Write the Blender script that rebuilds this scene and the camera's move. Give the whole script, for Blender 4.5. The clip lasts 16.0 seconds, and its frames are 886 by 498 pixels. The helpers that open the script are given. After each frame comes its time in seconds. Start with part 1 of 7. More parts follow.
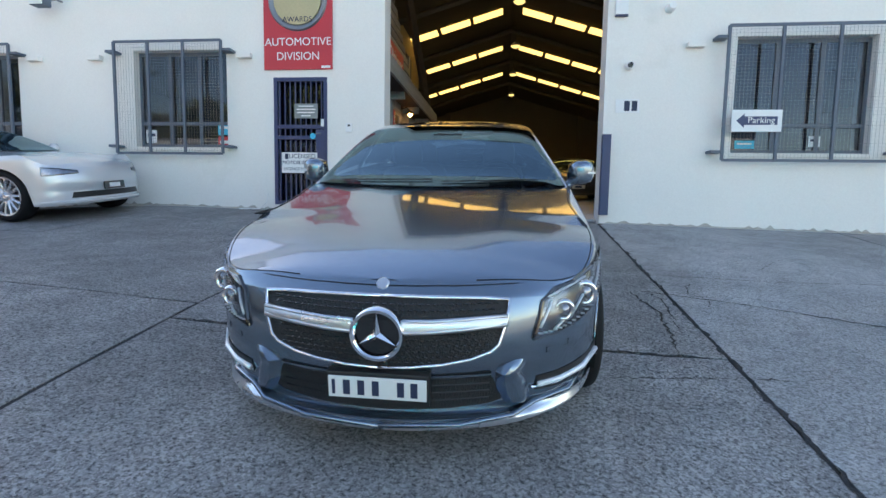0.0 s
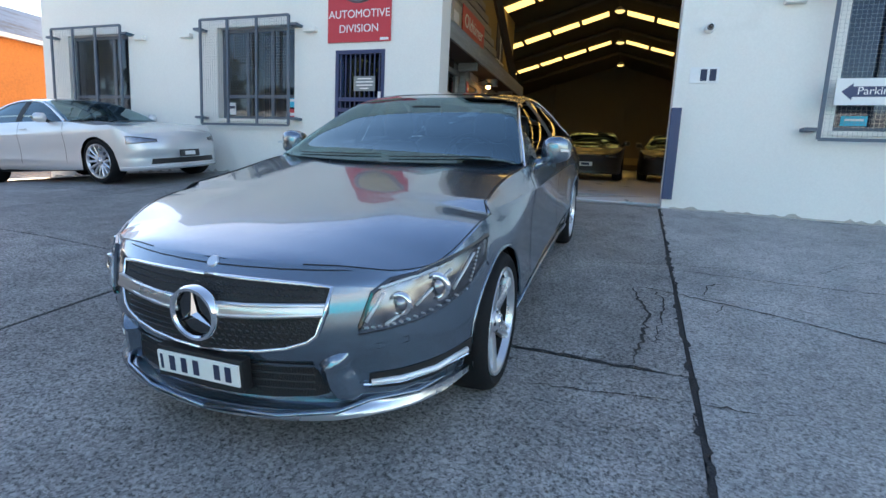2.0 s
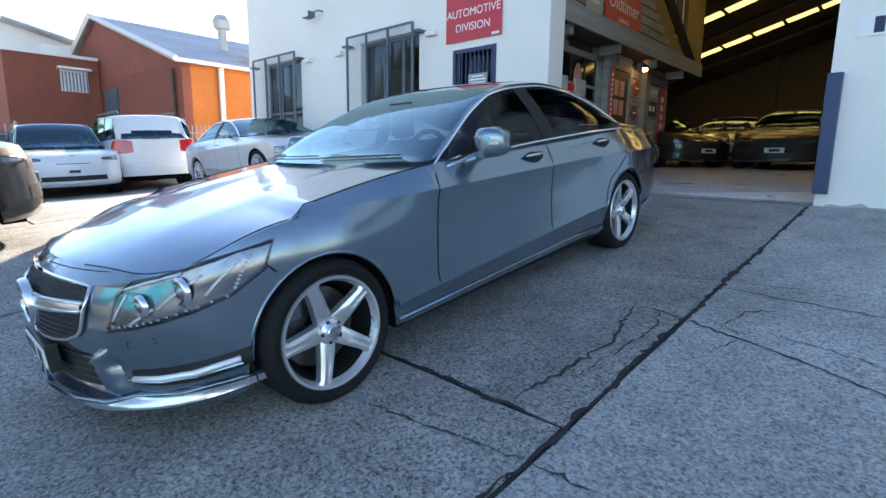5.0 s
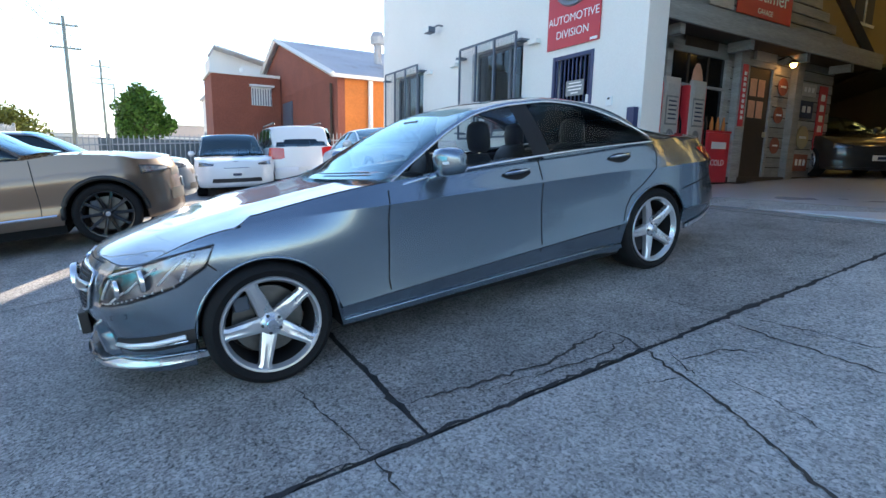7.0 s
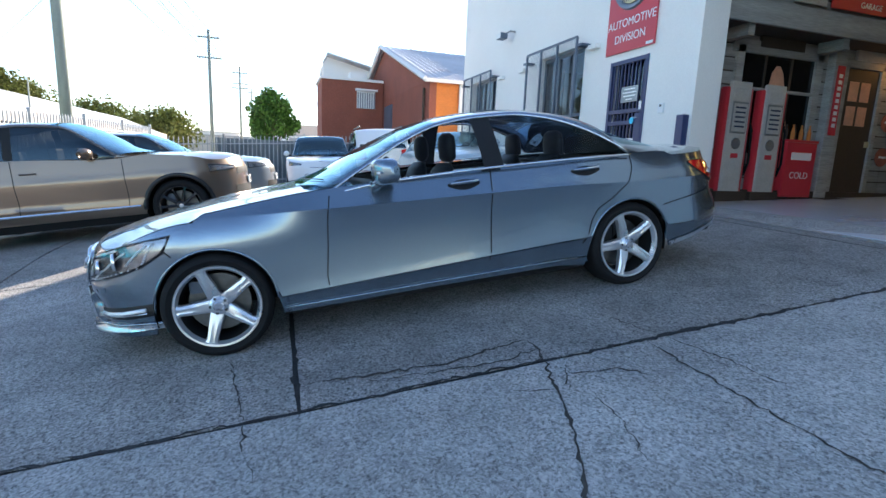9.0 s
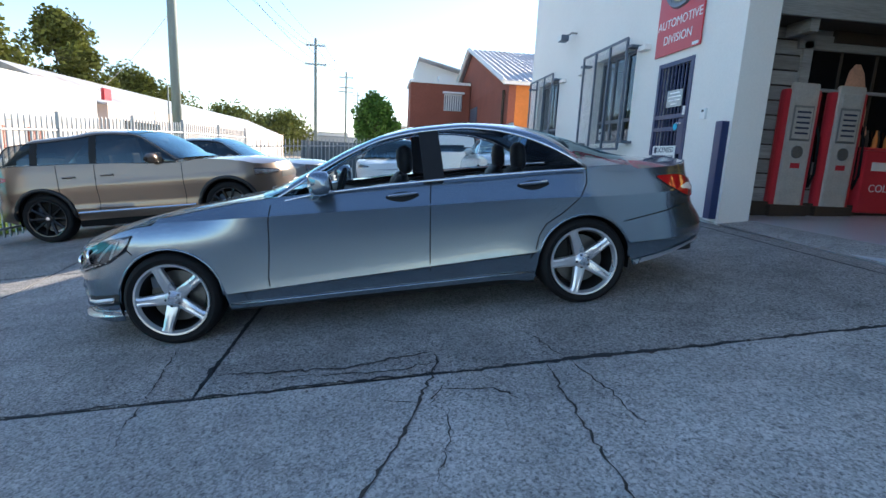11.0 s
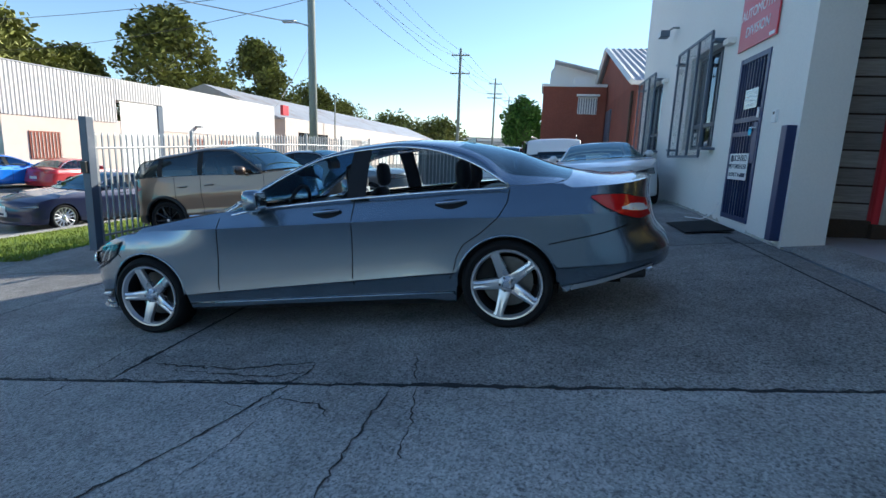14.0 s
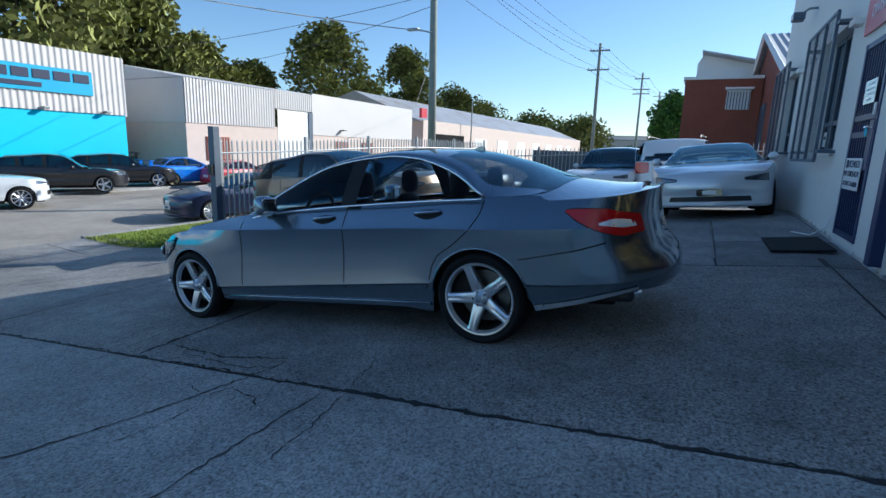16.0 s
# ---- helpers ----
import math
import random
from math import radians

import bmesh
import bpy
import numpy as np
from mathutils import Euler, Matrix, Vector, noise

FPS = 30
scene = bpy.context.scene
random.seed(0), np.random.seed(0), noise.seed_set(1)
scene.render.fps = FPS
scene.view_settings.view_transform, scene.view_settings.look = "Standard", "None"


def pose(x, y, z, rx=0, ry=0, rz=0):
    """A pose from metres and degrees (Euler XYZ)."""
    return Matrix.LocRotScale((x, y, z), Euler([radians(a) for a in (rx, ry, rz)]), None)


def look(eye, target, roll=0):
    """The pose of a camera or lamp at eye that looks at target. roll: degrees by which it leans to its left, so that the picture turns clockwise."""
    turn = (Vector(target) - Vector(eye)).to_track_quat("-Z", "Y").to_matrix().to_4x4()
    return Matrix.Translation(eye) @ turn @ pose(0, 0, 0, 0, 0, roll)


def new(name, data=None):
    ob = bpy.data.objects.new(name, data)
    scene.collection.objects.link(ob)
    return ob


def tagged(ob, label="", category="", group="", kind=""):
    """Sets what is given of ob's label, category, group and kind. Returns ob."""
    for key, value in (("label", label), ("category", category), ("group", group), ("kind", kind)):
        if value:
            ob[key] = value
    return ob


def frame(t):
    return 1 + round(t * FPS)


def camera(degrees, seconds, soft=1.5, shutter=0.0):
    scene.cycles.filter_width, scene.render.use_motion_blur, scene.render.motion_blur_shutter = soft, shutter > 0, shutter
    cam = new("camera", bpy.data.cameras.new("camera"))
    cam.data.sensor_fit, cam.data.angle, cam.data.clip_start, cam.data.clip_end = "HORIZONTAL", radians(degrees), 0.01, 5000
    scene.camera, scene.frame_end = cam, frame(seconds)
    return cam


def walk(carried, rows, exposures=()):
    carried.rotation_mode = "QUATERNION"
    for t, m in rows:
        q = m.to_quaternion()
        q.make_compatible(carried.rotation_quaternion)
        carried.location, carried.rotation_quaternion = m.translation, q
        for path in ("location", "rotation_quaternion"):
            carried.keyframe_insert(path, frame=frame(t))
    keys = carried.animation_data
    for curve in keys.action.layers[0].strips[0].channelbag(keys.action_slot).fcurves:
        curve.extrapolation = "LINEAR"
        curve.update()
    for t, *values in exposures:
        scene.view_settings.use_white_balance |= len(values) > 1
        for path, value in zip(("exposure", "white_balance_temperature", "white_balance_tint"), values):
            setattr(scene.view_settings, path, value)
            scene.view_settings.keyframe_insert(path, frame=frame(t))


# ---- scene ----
cam = camera(82.3, 16.0)
METRES, EYE, TILT, LEAN, TURN = 8.78, 1.27, 0.0, 0.0, 6.5
ROWS = [
    (0.0, 0.0, 0.0, 0.0, 0.09, -5.39, -1.0),
    (0.5, 0.0319, 0.0051, 0.0002, 2.36, -6.29, -1.75),
    (1.0, 0.059, 0.0109, 0.0022, 5.87, -7.2, -2.47),
    (1.5, 0.0853, 0.0206, 0.0029, 9.64, -8.05, -2.94),
    (2.0, 0.1115, 0.0344, 0.0053, 12.71, -8.6, -2.78),
    (2.5, 0.1379, 0.048, 0.0061, 16.5, -8.89, -2.26),
    (3.0, 0.1666, 0.0624, 0.0083, 21.69, -8.95, -1.7),
    (3.5, 0.1918, 0.0787, 0.009, 25.02, -9.12, -1.57),
    (6.0, 0.3222, 0.168, 0.0183, 43.74, -9.76, -0.46),
    (6.5, 0.3468, 0.1856, 0.0219, 47.79, -9.7, -0.72),
    (7.0, 0.3737, 0.2033, 0.0243, 53.3, -9.66, -1.06),
    (7.5, 0.3975, 0.2214, 0.0274, 57.96, -9.77, -1.56),
    (8.0, 0.4171, 0.245, 0.0284, 60.53, -9.89, -2.25),
    (8.5, 0.4372, 0.2682, 0.0327, 62.56, -9.89, -2.53),
    (9.0, 0.4557, 0.2924, 0.0341, 65.57, -9.85, -2.36),
    (11.5, 0.5123, 0.4383, 0.0534, 79.98, -10.52, -3.06),
    (12.0, 0.5172, 0.4684, 0.0562, 83.22, -10.72, -3.17),
    (12.5, 0.5174, 0.5012, 0.0607, 85.55, -10.91, -3.69),
    (13.0, 0.5186, 0.5326, 0.0642, 86.64, -10.86, -3.92),
    (13.5, 0.5198, 0.5653, 0.0664, 89.24, -10.68, -3.3),
    (14.0, 0.5223, 0.5959, 0.0703, 94.23, -10.65, -2.23),
    (14.5, 0.5161, 0.6248, 0.0716, 99.29, -10.86, -1.83),
    (15.0, 0.5111, 0.6555, 0.0769, 103.17, -10.95, -2.0),
    (15.5, 0.5014, 0.6903, 0.0783, 106.47, -11.14, -2.21),
    (16.0, 0.4921, 0.7207, 0.0831, 110.04, -11.26, -1.91),
]
walk(cam, [(t, pose(0, 0, EYE, TILT, LEAN, TURN) @ pose(METRES * x, METRES * y, METRES * z, 90 + pitch, roll, yaw)) for t, x, y, z, yaw, pitch, roll in ROWS],
     exposures=[(0.0, 1.92, 7700, 14), (1.5, 1.88, 7400, 13), (3.5, 1.87, 6900, 11), (7.0, 1.9, 6700, 11), (9.0, 1.8, 6600, 11), (11.5, 1.35, 6400, 10), (12.5, 1.08, 6200, 8), (14.0, 0.8, 5950, 6), (16.0, 0.38, 5450, 5)])

scene.view_settings.exposure = 0.0


def smooth(e0, e1, x):
    t = min(1.0, max(0.0, (x - e0) / (e1 - e0)))
    return t * t * (3 - 2 * t)


# ---- world, sun ----
SUN_YAW, SUN_UP = 49.7, 27.0          # the sun stands behind the workshop, towards its far left end
world = bpy.data.worlds.new("sky")
scene.world = world
world.use_nodes = True
wn = world.node_tree.nodes
sky = wn.new("ShaderNodeTexSky")
sky.sky_type = "NISHITA"
sky.sun_disc = False
sky.sun_elevation = radians(SUN_UP)
sky.sun_rotation = radians(-SUN_YAW)
sky.air_density, sky.dust_density, sky.ozone_density = 1.0, 0.2, 2.6
wn["Background"].inputs["Strength"].default_value = 0.115
world.node_tree.links.new(sky.outputs[0], wn["Background"].inputs[0])
sun_dir = Vector((-math.sin(radians(SUN_YAW)) * math.cos(radians(SUN_UP)), math.cos(radians(SUN_YAW)) * math.cos(radians(SUN_UP)), math.sin(radians(SUN_UP))))
sun = new("sun", bpy.data.lights.new("sun", "SUN"))
sun.data.energy, sun.data.angle, sun.data.color = 5.0, radians(0.5), (1.0, 0.90, 0.76)
sun.matrix_world = look(sun_dir * 60, (0, 0, 0))


# ---- materials ----
def surf(name, col, rough=0.6, metal=0.0, var=0.12, scale=2.0, fine=40.0, bump=0.0, coat=0.0, spec=0.5, rvar=0.08, stretch=(1, 1, 1), island=0.0, dark=None, dark_at=0.6):
    """A paint, stone, metal or plastic: two scales of noise in the colour, uneven gloss, fine relief."""
    m = bpy.data.materials.new(name)
    m.use_nodes = True
    n, l = m.node_tree.nodes, m.node_tree.links
    b = n["Principled BSDF"]
    b.inputs["Metallic"].default_value = metal
    b.inputs["Coat Weight"].default_value = coat
    b.inputs["Coat Roughness"].default_value = 0.04
    b.inputs["Specular IOR Level"].default_value = spec
    tc = n.new("ShaderNodeTexCoord")
    mp = n.new("ShaderNodeMapping")
    mp.inputs["Scale"].default_value = stretch
    l.new(tc.outputs["Object"], mp.inputs[0])
    big = n.new("ShaderNodeTexNoise")
    big.inputs["Scale"].default_value, big.inputs["Detail"].default_value = scale, 5
    small = n.new("ShaderNodeTexNoise")
    small.inputs["Scale"].default_value, small.inputs["Detail"].default_value = fine, 4
    l.new(mp.outputs[0], big.inputs[0])
    l.new(mp.outputs[0], small.inputs[0])
    add = n.new("ShaderNodeMath")
    add.operation = "ADD"
    l.new(big.outputs[0], add.inputs[0])
    l.new(small.outputs[0], add.inputs[1])
    rg = n.new("ShaderNodeMapRange")
    rg.inputs[1].default_value, rg.inputs[2].default_value = 0.6, 1.4
    rg.inputs[3].default_value, rg.inputs[4].default_value = 1 - var, 1 + var
    l.new(add.outputs[0], rg.inputs[0])
    last = rg.outputs[0]
    if island:
        inf = n.new("ShaderNodeNewGeometry") if island < 0 else n.new("ShaderNodeObjectInfo")
        r2 = n.new("ShaderNodeMapRange")
        r2.inputs[3].default_value, r2.inputs[4].default_value = 1 - abs(island), 1 + abs(island)
        l.new(inf.outputs["Random Per Island" if island < 0 else "Random"], r2.inputs[0])
        mu = n.new("ShaderNodeMath")
        mu.operation = "MULTIPLY"
        l.new(last, mu.inputs[0])
        l.new(r2.outputs[0], mu.inputs[1])
        last = mu.outputs[0]
    vm = n.new("ShaderNodeVectorMath")
    vm.operation = "SCALE"
    vm.inputs[0].default_value = col
    l.new(last, vm.inputs["Scale"])
    out = vm.outputs[0]
    if dark is not None:                      # stains with a shape of their own
        st = n.new("ShaderNodeTexNoise")
        st.inputs["Scale"].default_value, st.inputs["Detail"].default_value, st.inputs["Roughness"].default_value = scale * 0.8, 8, 0.65
        l.new(tc.outputs["Object"], st.inputs[0])
        sr = n.new("ShaderNodeMapRange")
        sr.inputs[1].default_value, sr.inputs[2].default_value = dark_at - 0.08, dark_at + 0.1
        l.new(st.outputs[0], sr.inputs[0])
        mx = n.new("ShaderNodeMix")
        mx.data_type = "RGBA"
        mx.inputs[7].default_value = (*dark, 1)
        l.new(sr.outputs[0], mx.inputs[0])
        l.new(out, mx.inputs[6])
        out = mx.outputs[2]
    l.new(out, b.inputs["Base Color"])
    rr = n.new("ShaderNodeMapRange")
    rr.inputs[3].default_value, rr.inputs[4].default_value = max(0.02, rough - rvar), min(1, rough + rvar)
    l.new(big.outputs[0], rr.inputs[0])
    l.new(rr.outputs[0], b.inputs["Roughness"])
    if bump:
        bp = n.new("ShaderNodeBump")
        bp.inputs["Strength"].default_value, bp.inputs["Distance"].default_value = 1.0, bump
        l.new(small.outputs[0], bp.inputs["Height"])
        l.new(bp.outputs[0], b.inputs["Normal"])
    return m


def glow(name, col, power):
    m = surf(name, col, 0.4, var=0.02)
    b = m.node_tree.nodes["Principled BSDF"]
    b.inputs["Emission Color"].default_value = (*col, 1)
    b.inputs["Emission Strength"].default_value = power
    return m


def glass(name, tint=(0.6, 0.65, 0.65), clear=0.5, ior=1.75, gloss=(0.95, 0.97, 1)):
    """A thin pane: a mirror-like gloss over a tinted see-through."""
    m = bpy.data.materials.new(name)
    m.use_nodes = True
    n, l = m.node_tree.nodes, m.node_tree.links
    n.remove(n["Principled BSDF"])
    tr, gl, mx, fr = n.new("ShaderNodeBsdfTransparent"), n.new("ShaderNodeBsdfGlossy"), n.new("ShaderNodeMixShader"), n.new("ShaderNodeFresnel")
    tr.inputs[0].default_value = (*[c * clear for c in tint], 1)
    gl.inputs["Roughness"].default_value = 0.015
    gl.inputs[0].default_value = (*gloss, 1)
    fr.inputs[0].default_value = ior
    l.new(fr.outputs[0], mx.inputs[0])
    l.new(tr.outputs[0], mx.inputs[1])
    l.new(gl.outputs[0], mx.inputs[2])
    l.new(mx.outputs[0], n["Material Output"].inputs[0])
    return m


def concrete(name, col, speck=0.35, stain=0.25):
    """Worn exposed-aggregate concrete: dark and pale grains, broad stains, fine relief."""
    m = bpy.data.materials.new(name)
    m.use_nodes = True
    n, l = m.node_tree.nodes, m.node_tree.links
    b = n["Principled BSDF"]
    g = n.new("ShaderNodeNewGeometry")
    oi = n.new("ShaderNodeObjectInfo")

    def nz(scale, detail=5, rough=0.6):
        t = n.new("ShaderNodeTexNoise")
        t.inputs["Scale"].default_value, t.inputs["Detail"].default_value, t.inputs["Roughness"].default_value = scale, detail, rough
        l.new(g.outputs["Position"], t.inputs[0])
        return t.outputs[0]

    def rng(v, a, c, lo, hi):
        t = n.new("ShaderNodeMapRange")
        for i, x in enumerate((a, c, lo, hi)):
            t.inputs[1 + i].default_value = x
        l.new(v, t.inputs[0])
        return t.outputs[0]

    def mul(p, q):
        t = n.new("ShaderNodeMath")
        t.operation = "MULTIPLY"
        l.new(p, t.inputs[0])
        l.new(q, t.inputs[1])
        return t.outputs[0]
    vor = n.new("ShaderNodeTexVoronoi")
    vor.inputs["Scale"].default_value = 95.0
    l.new(g.outputs["Position"], vor.inputs[0])
    sep = n.new("ShaderNodeSeparateColor")
    l.new(vor.outputs["Color"], sep.inputs[0])
    grain = rng(sep.outputs[0], 0, 1, 1 - speck * 0.6, 1 + speck * 0.6)
    pits = rng(nz(58, 4, 0.75), 0.36, 0.5, 1 - speck * 1.3, 1.0)
    v = mul(mul(grain, pits), rng(nz(0.55, 6), 0.3, 0.7, 1 - stain, 1 + stain))
    v = mul(v, rng(nz(3.5, 6, 0.7), 0.3, 0.7, 1 - stain * 0.7, 1 + stain * 0.5))
    v = mul(v, rng(nz(1.6, 7, 0.7), 0.28, 0.4, 0.72, 1.0))
    v = mul(v, rng(oi.outputs["Random"], 0, 1, 0.94, 1.06))
    vm = n.new("ShaderNodeVectorMath")
    vm.operation = "SCALE"
    vm.inputs[0].default_value = col
    l.new(v, vm.inputs["Scale"])
    l.new(vm.outputs[0], b.inputs["Base Color"])
    l.new(rng(nz(6), 0.3, 0.7, 0.62, 0.85), b.inputs["Roughness"])
    bp = n.new("ShaderNodeBump")
    bp.inputs["Strength"].default_value, bp.inputs["Distance"].default_value = 0.7, 0.006
    l.new(mul(grain, pits), bp.inputs["Height"])
    l.new(bp.outputs[0], b.inputs["Normal"])
    return m


M = {}
M["slab"] = concrete("driveway_concrete", (0.31, 0.295, 0.285), 0.62, 0.34)
M["slab_dark"] = concrete("dark_patched_concrete", (0.20, 0.19, 0.185), 0.5, 0.3)
M["slab_pale"] = concrete("pale_concrete", (0.37, 0.36, 0.35), 0.5, 0.28)
M["asphalt"] = concrete("asphalt", (0.36, 0.32, 0.275), 0.4, 0.2)
M["tar"] = surf("tar_joint", (0.022, 0.021, 0.022), 0.75, var=0.4, fine=90, bump=0.004)
M["crack"] = surf("crack_dirt", (0.05, 0.043, 0.038), 0.9, var=0.4)
M["grass"] = surf("grass", (0.20, 0.26, 0.03), 0.9, var=0.4, scale=3, fine=60, bump=0.02)
M["render_wall"] = surf("cream_painted_block", (0.80, 0.775, 0.735), 0.65, var=0.05, scale=0.7, fine=45, bump=0.0015, dark=(0.67, 0.64, 0.59), dark_at=0.68)
M["wall_foot"] = surf("dirty_wall_foot", (0.45, 0.42, 0.37), 0.8, var=0.25, scale=5)
M["bluegrey"] = surf("blue_grey_steel_paint", (0.085, 0.11, 0.15), 0.45, var=0.1, fine=80)
M["navy"] = surf("navy_gate_paint", (0.025, 0.04, 0.115), 0.4, var=0.12)
M["steel"] = surf("galvanised_mesh", (0.25, 0.26, 0.27), 0.45, 0.7, var=0.15)
M["floor_in"] = surf("polished_workshop_floor", (0.48, 0.51, 0.56), 0.3, var=0.12, scale=0.8, dark=(0.38, 0.39, 0.42), dark_at=0.62)
M["ochre"] = surf("ochre_inside_wall", (0.27, 0.215, 0.115), 0.8, var=0.1, scale=1.0)
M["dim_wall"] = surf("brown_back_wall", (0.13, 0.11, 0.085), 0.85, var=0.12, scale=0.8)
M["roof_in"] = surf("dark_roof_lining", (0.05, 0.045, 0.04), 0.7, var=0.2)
# Emission stands in for daylight through the roof sheets; the bay lamps share it.
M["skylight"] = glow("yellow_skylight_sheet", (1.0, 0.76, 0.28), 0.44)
M["lamp_warm"] = glow("warm_lamp", (1.0, 0.5, 0.14), 12.0)
M["white"] = surf("white_enamel", (0.78, 0.78, 0.78), 0.4, var=0.04)
M["red"] = surf("red_sign_enamel", (0.56, 0.035, 0.05), 0.35, var=0.06)
M["black"] = surf("black_plastic", (0.012, 0.012, 0.013), 0.45, var=0.2)
M["gloss_black"] = surf("gloss_black", (0.008, 0.008, 0.009), 0.1, var=0.1, coat=1)
M["gold"] = surf("gold_medal", (0.50, 0.42, 0.25), 0.4, 0.6, var=0.1)
M["rubber"] = surf("tyre_rubber", (0.010, 0.010, 0.011), 0.75, spec=0.2, var=0.25, fine=70, bump=0.001)
M["chrome"] = surf("chrome", (0.82, 0.83, 0.85), 0.07, 1.0, var=0.02, rvar=0.03)
M["satin"] = surf("satin_silver", (0.62, 0.64, 0.67), 0.28, 0.9, var=0.05)
M["alloy"] = surf("silver_alloy", (0.62, 0.63, 0.66), 0.28, 0.75, var=0.06, fine=60, coat=0.5)
M["dark_alloy"] = surf("black_alloy", (0.02, 0.02, 0.021), 0.25, 0.4, coat=0.5)
M["disc"] = surf("brake_disc", (0.14, 0.14, 0.14), 0.45, 1.0, var=0.15)
M["leather"] = surf("black_leather", (0.010, 0.010, 0.010), 0.5, spec=0.2, var=0.2, fine=60, bump=0.001)
M["glass_front"] = glass("windscreen_glass", (0.55, 0.70, 0.72), 0.6, 1.95, (0.58, 0.86, 0.98))
M["glass_side"] = glass("side_glass", (0.88, 0.92, 0.92), 0.98, 1.22)
M["glass_dark"] = glass("privacy_glass", (0.4, 0.44, 0.46), 0.35, 1.75, (0.66, 0.88, 0.98))
M["clear"] = glass("clear_back_of_pane", (1, 1, 1), 1.0, 1.0)
M["lens"] = glass("lamp_lens", (0.93, 0.95, 0.97), 0.99, 1.45)
M["pane"] = glass("window_pane", (0.5, 0.6, 0.78), 0.6, 1.65, (0.72, 0.86, 1.0))
M["tail"] = surf("red_lamp_lens", (0.55, 0.012, 0.012), 0.12, var=0.15, coat=1, fine=60)
M["plate"] = surf("number_plate", (0.75, 0.75, 0.73), 0.35, var=0.03)
M["brick_red"] = surf("red_brick", (0.27, 0.085, 0.055), 0.85, var=0.25, scale=1.0, fine=14, bump=0.004)
M["brick_orange"] = surf("orange_brick", (0.62, 0.20, 0.045), 0.8, var=0.2, scale=1.0, fine=14, bump=0.004)
M["tin"] = surf("corrugated_grey_roof", (0.42, 0.42, 0.43), 0.5, 0.3, var=0.2, scale=0.6, dark=(0.30, 0.22, 0.17), dark_at=0.6)
M["clad_white"] = surf("white_metal_cladding", (0.60, 0.56, 0.53), 0.5, var=0.06, scale=0.4)
M["clad_pink"] = surf("pinkish_render", (0.62, 0.50, 0.43), 0.8, var=0.08)
M["turquoise"] = surf("turquoise_paint", (0.02, 0.52, 0.74), 0.55, var=0.08, scale=0.4)
M["blue_sign"] = surf("blue_sign", (0.02, 0.36, 0.60), 0.5, var=0.05)
M["ink"] = surf("dark_ink_and_room_shade", (0.02, 0.03, 0.07), 0.6, var=0.1)
M["pole_wood"] = surf("weathered_pole", (0.27, 0.29, 0.25), 0.9, var=0.25, fine=30, stretch=(4, 4, 0.4))
M["bark"] = surf("bark", (0.14, 0.10, 0.07), 0.9, var=0.3)
M["leaf"] = surf("gum_leaves", (0.19, 0.20, 0.05), 0.7, var=0.3, island=-0.55)
M["leaf_bright"] = surf("bright_leaves", (0.06, 0.14, 0.018), 0.7, var=0.3, island=-0.5)
M["cable"] = surf("cable", (0.05, 0.05, 0.055), 0.6)
M["cable_white"] = surf("pale_cable", (0.6, 0.6, 0.6), 0.6)
M["wood_grey"] = surf("grey_weatherboard", (0.29, 0.29, 0.275), 0.8, var=0.35, scale=2, fine=20, stretch=(1, 0.25, 4), island=0.18)
M["wood_dark"] = surf("dark_timber", (0.05, 0.035, 0.025), 0.7, var=0.3)
M["lamp_print"] = surf("orange_lamplight_paint", (0.62, 0.33, 0.22), 0.5, var=0.25, scale=3)
M["cream"] = surf("cream_pump_enamel", (0.46, 0.45, 0.42), 0.4, var=0.15, scale=6, dark=(0.35, 0.28, 0.2), dark_at=0.68)
M["fence_grey"] = surf("fence_paint", (0.36, 0.37, 0.38), 0.45, 0.2, var=0.08)
M["fence_dark"] = surf("grey_blue_sheet_fence", (0.12, 0.145, 0.16), 0.6, var=0.1)


def paint(name, col, metal=0.55, rough=0.32):
    return surf(name, col, rough, metal, var=0.04, scale=0.7, fine=900, coat=1.0, rvar=0.03)


M["car_grey"] = paint("palladium_grey_metallic", (0.175, 0.23, 0.29), 0.85, 0.22)
M["car_silver"] = paint("silver_metallic", (0.64, 0.65, 0.67), 0.4)
M["car_white"] = paint("white_car_paint", (0.75, 0.76, 0.77), 0.0)
M["car_bronze"] = paint("bronze_metallic", (0.19, 0.135, 0.10), 0.65)
M["car_black"] = paint("black_car_paint", (0.012, 0.012, 0.014), 0.0)
M["car_navy"] = paint("navy_car_paint", (0.012, 0.016, 0.06), 0.2)
M["car_blue"] = paint("bright_blue_car_paint", (0.01, 0.18, 0.72), 0.2)
M["car_pewter"] = paint("pewter_car_paint", (0.20, 0.23, 0.26), 0.5)
M["car_red"] = paint("red_car_paint", (0.42, 0.02, 0.03), 0.1)
M["trim"] = surf("black_trim", (0.016, 0.016, 0.017), 0.5, spec=0.2)
M["underbody"] = surf("wheel_well", (0.008, 0.008, 0.008), 0.95, spec=0.2, var=0.1)


# ---- mesh helpers ----
def part(name, bm, material, parent=None, label="", smooth_it=False, pose_m=None):
    me = bpy.data.meshes.new(name)
    bm.to_mesh(me)
    bm.free()
    me.materials.append(material)
    if smooth_it:
        me.shade_smooth()
        if smooth_it is not True:
            me.set_sharp_from_angle(angle=radians(smooth_it))
    ob = new(name, me)
    if pose_m is not None:
        ob.matrix_basis = pose_m
    if parent is not None:
        ob.parent = parent
    if label:
        ob["label"] = label
    return ob


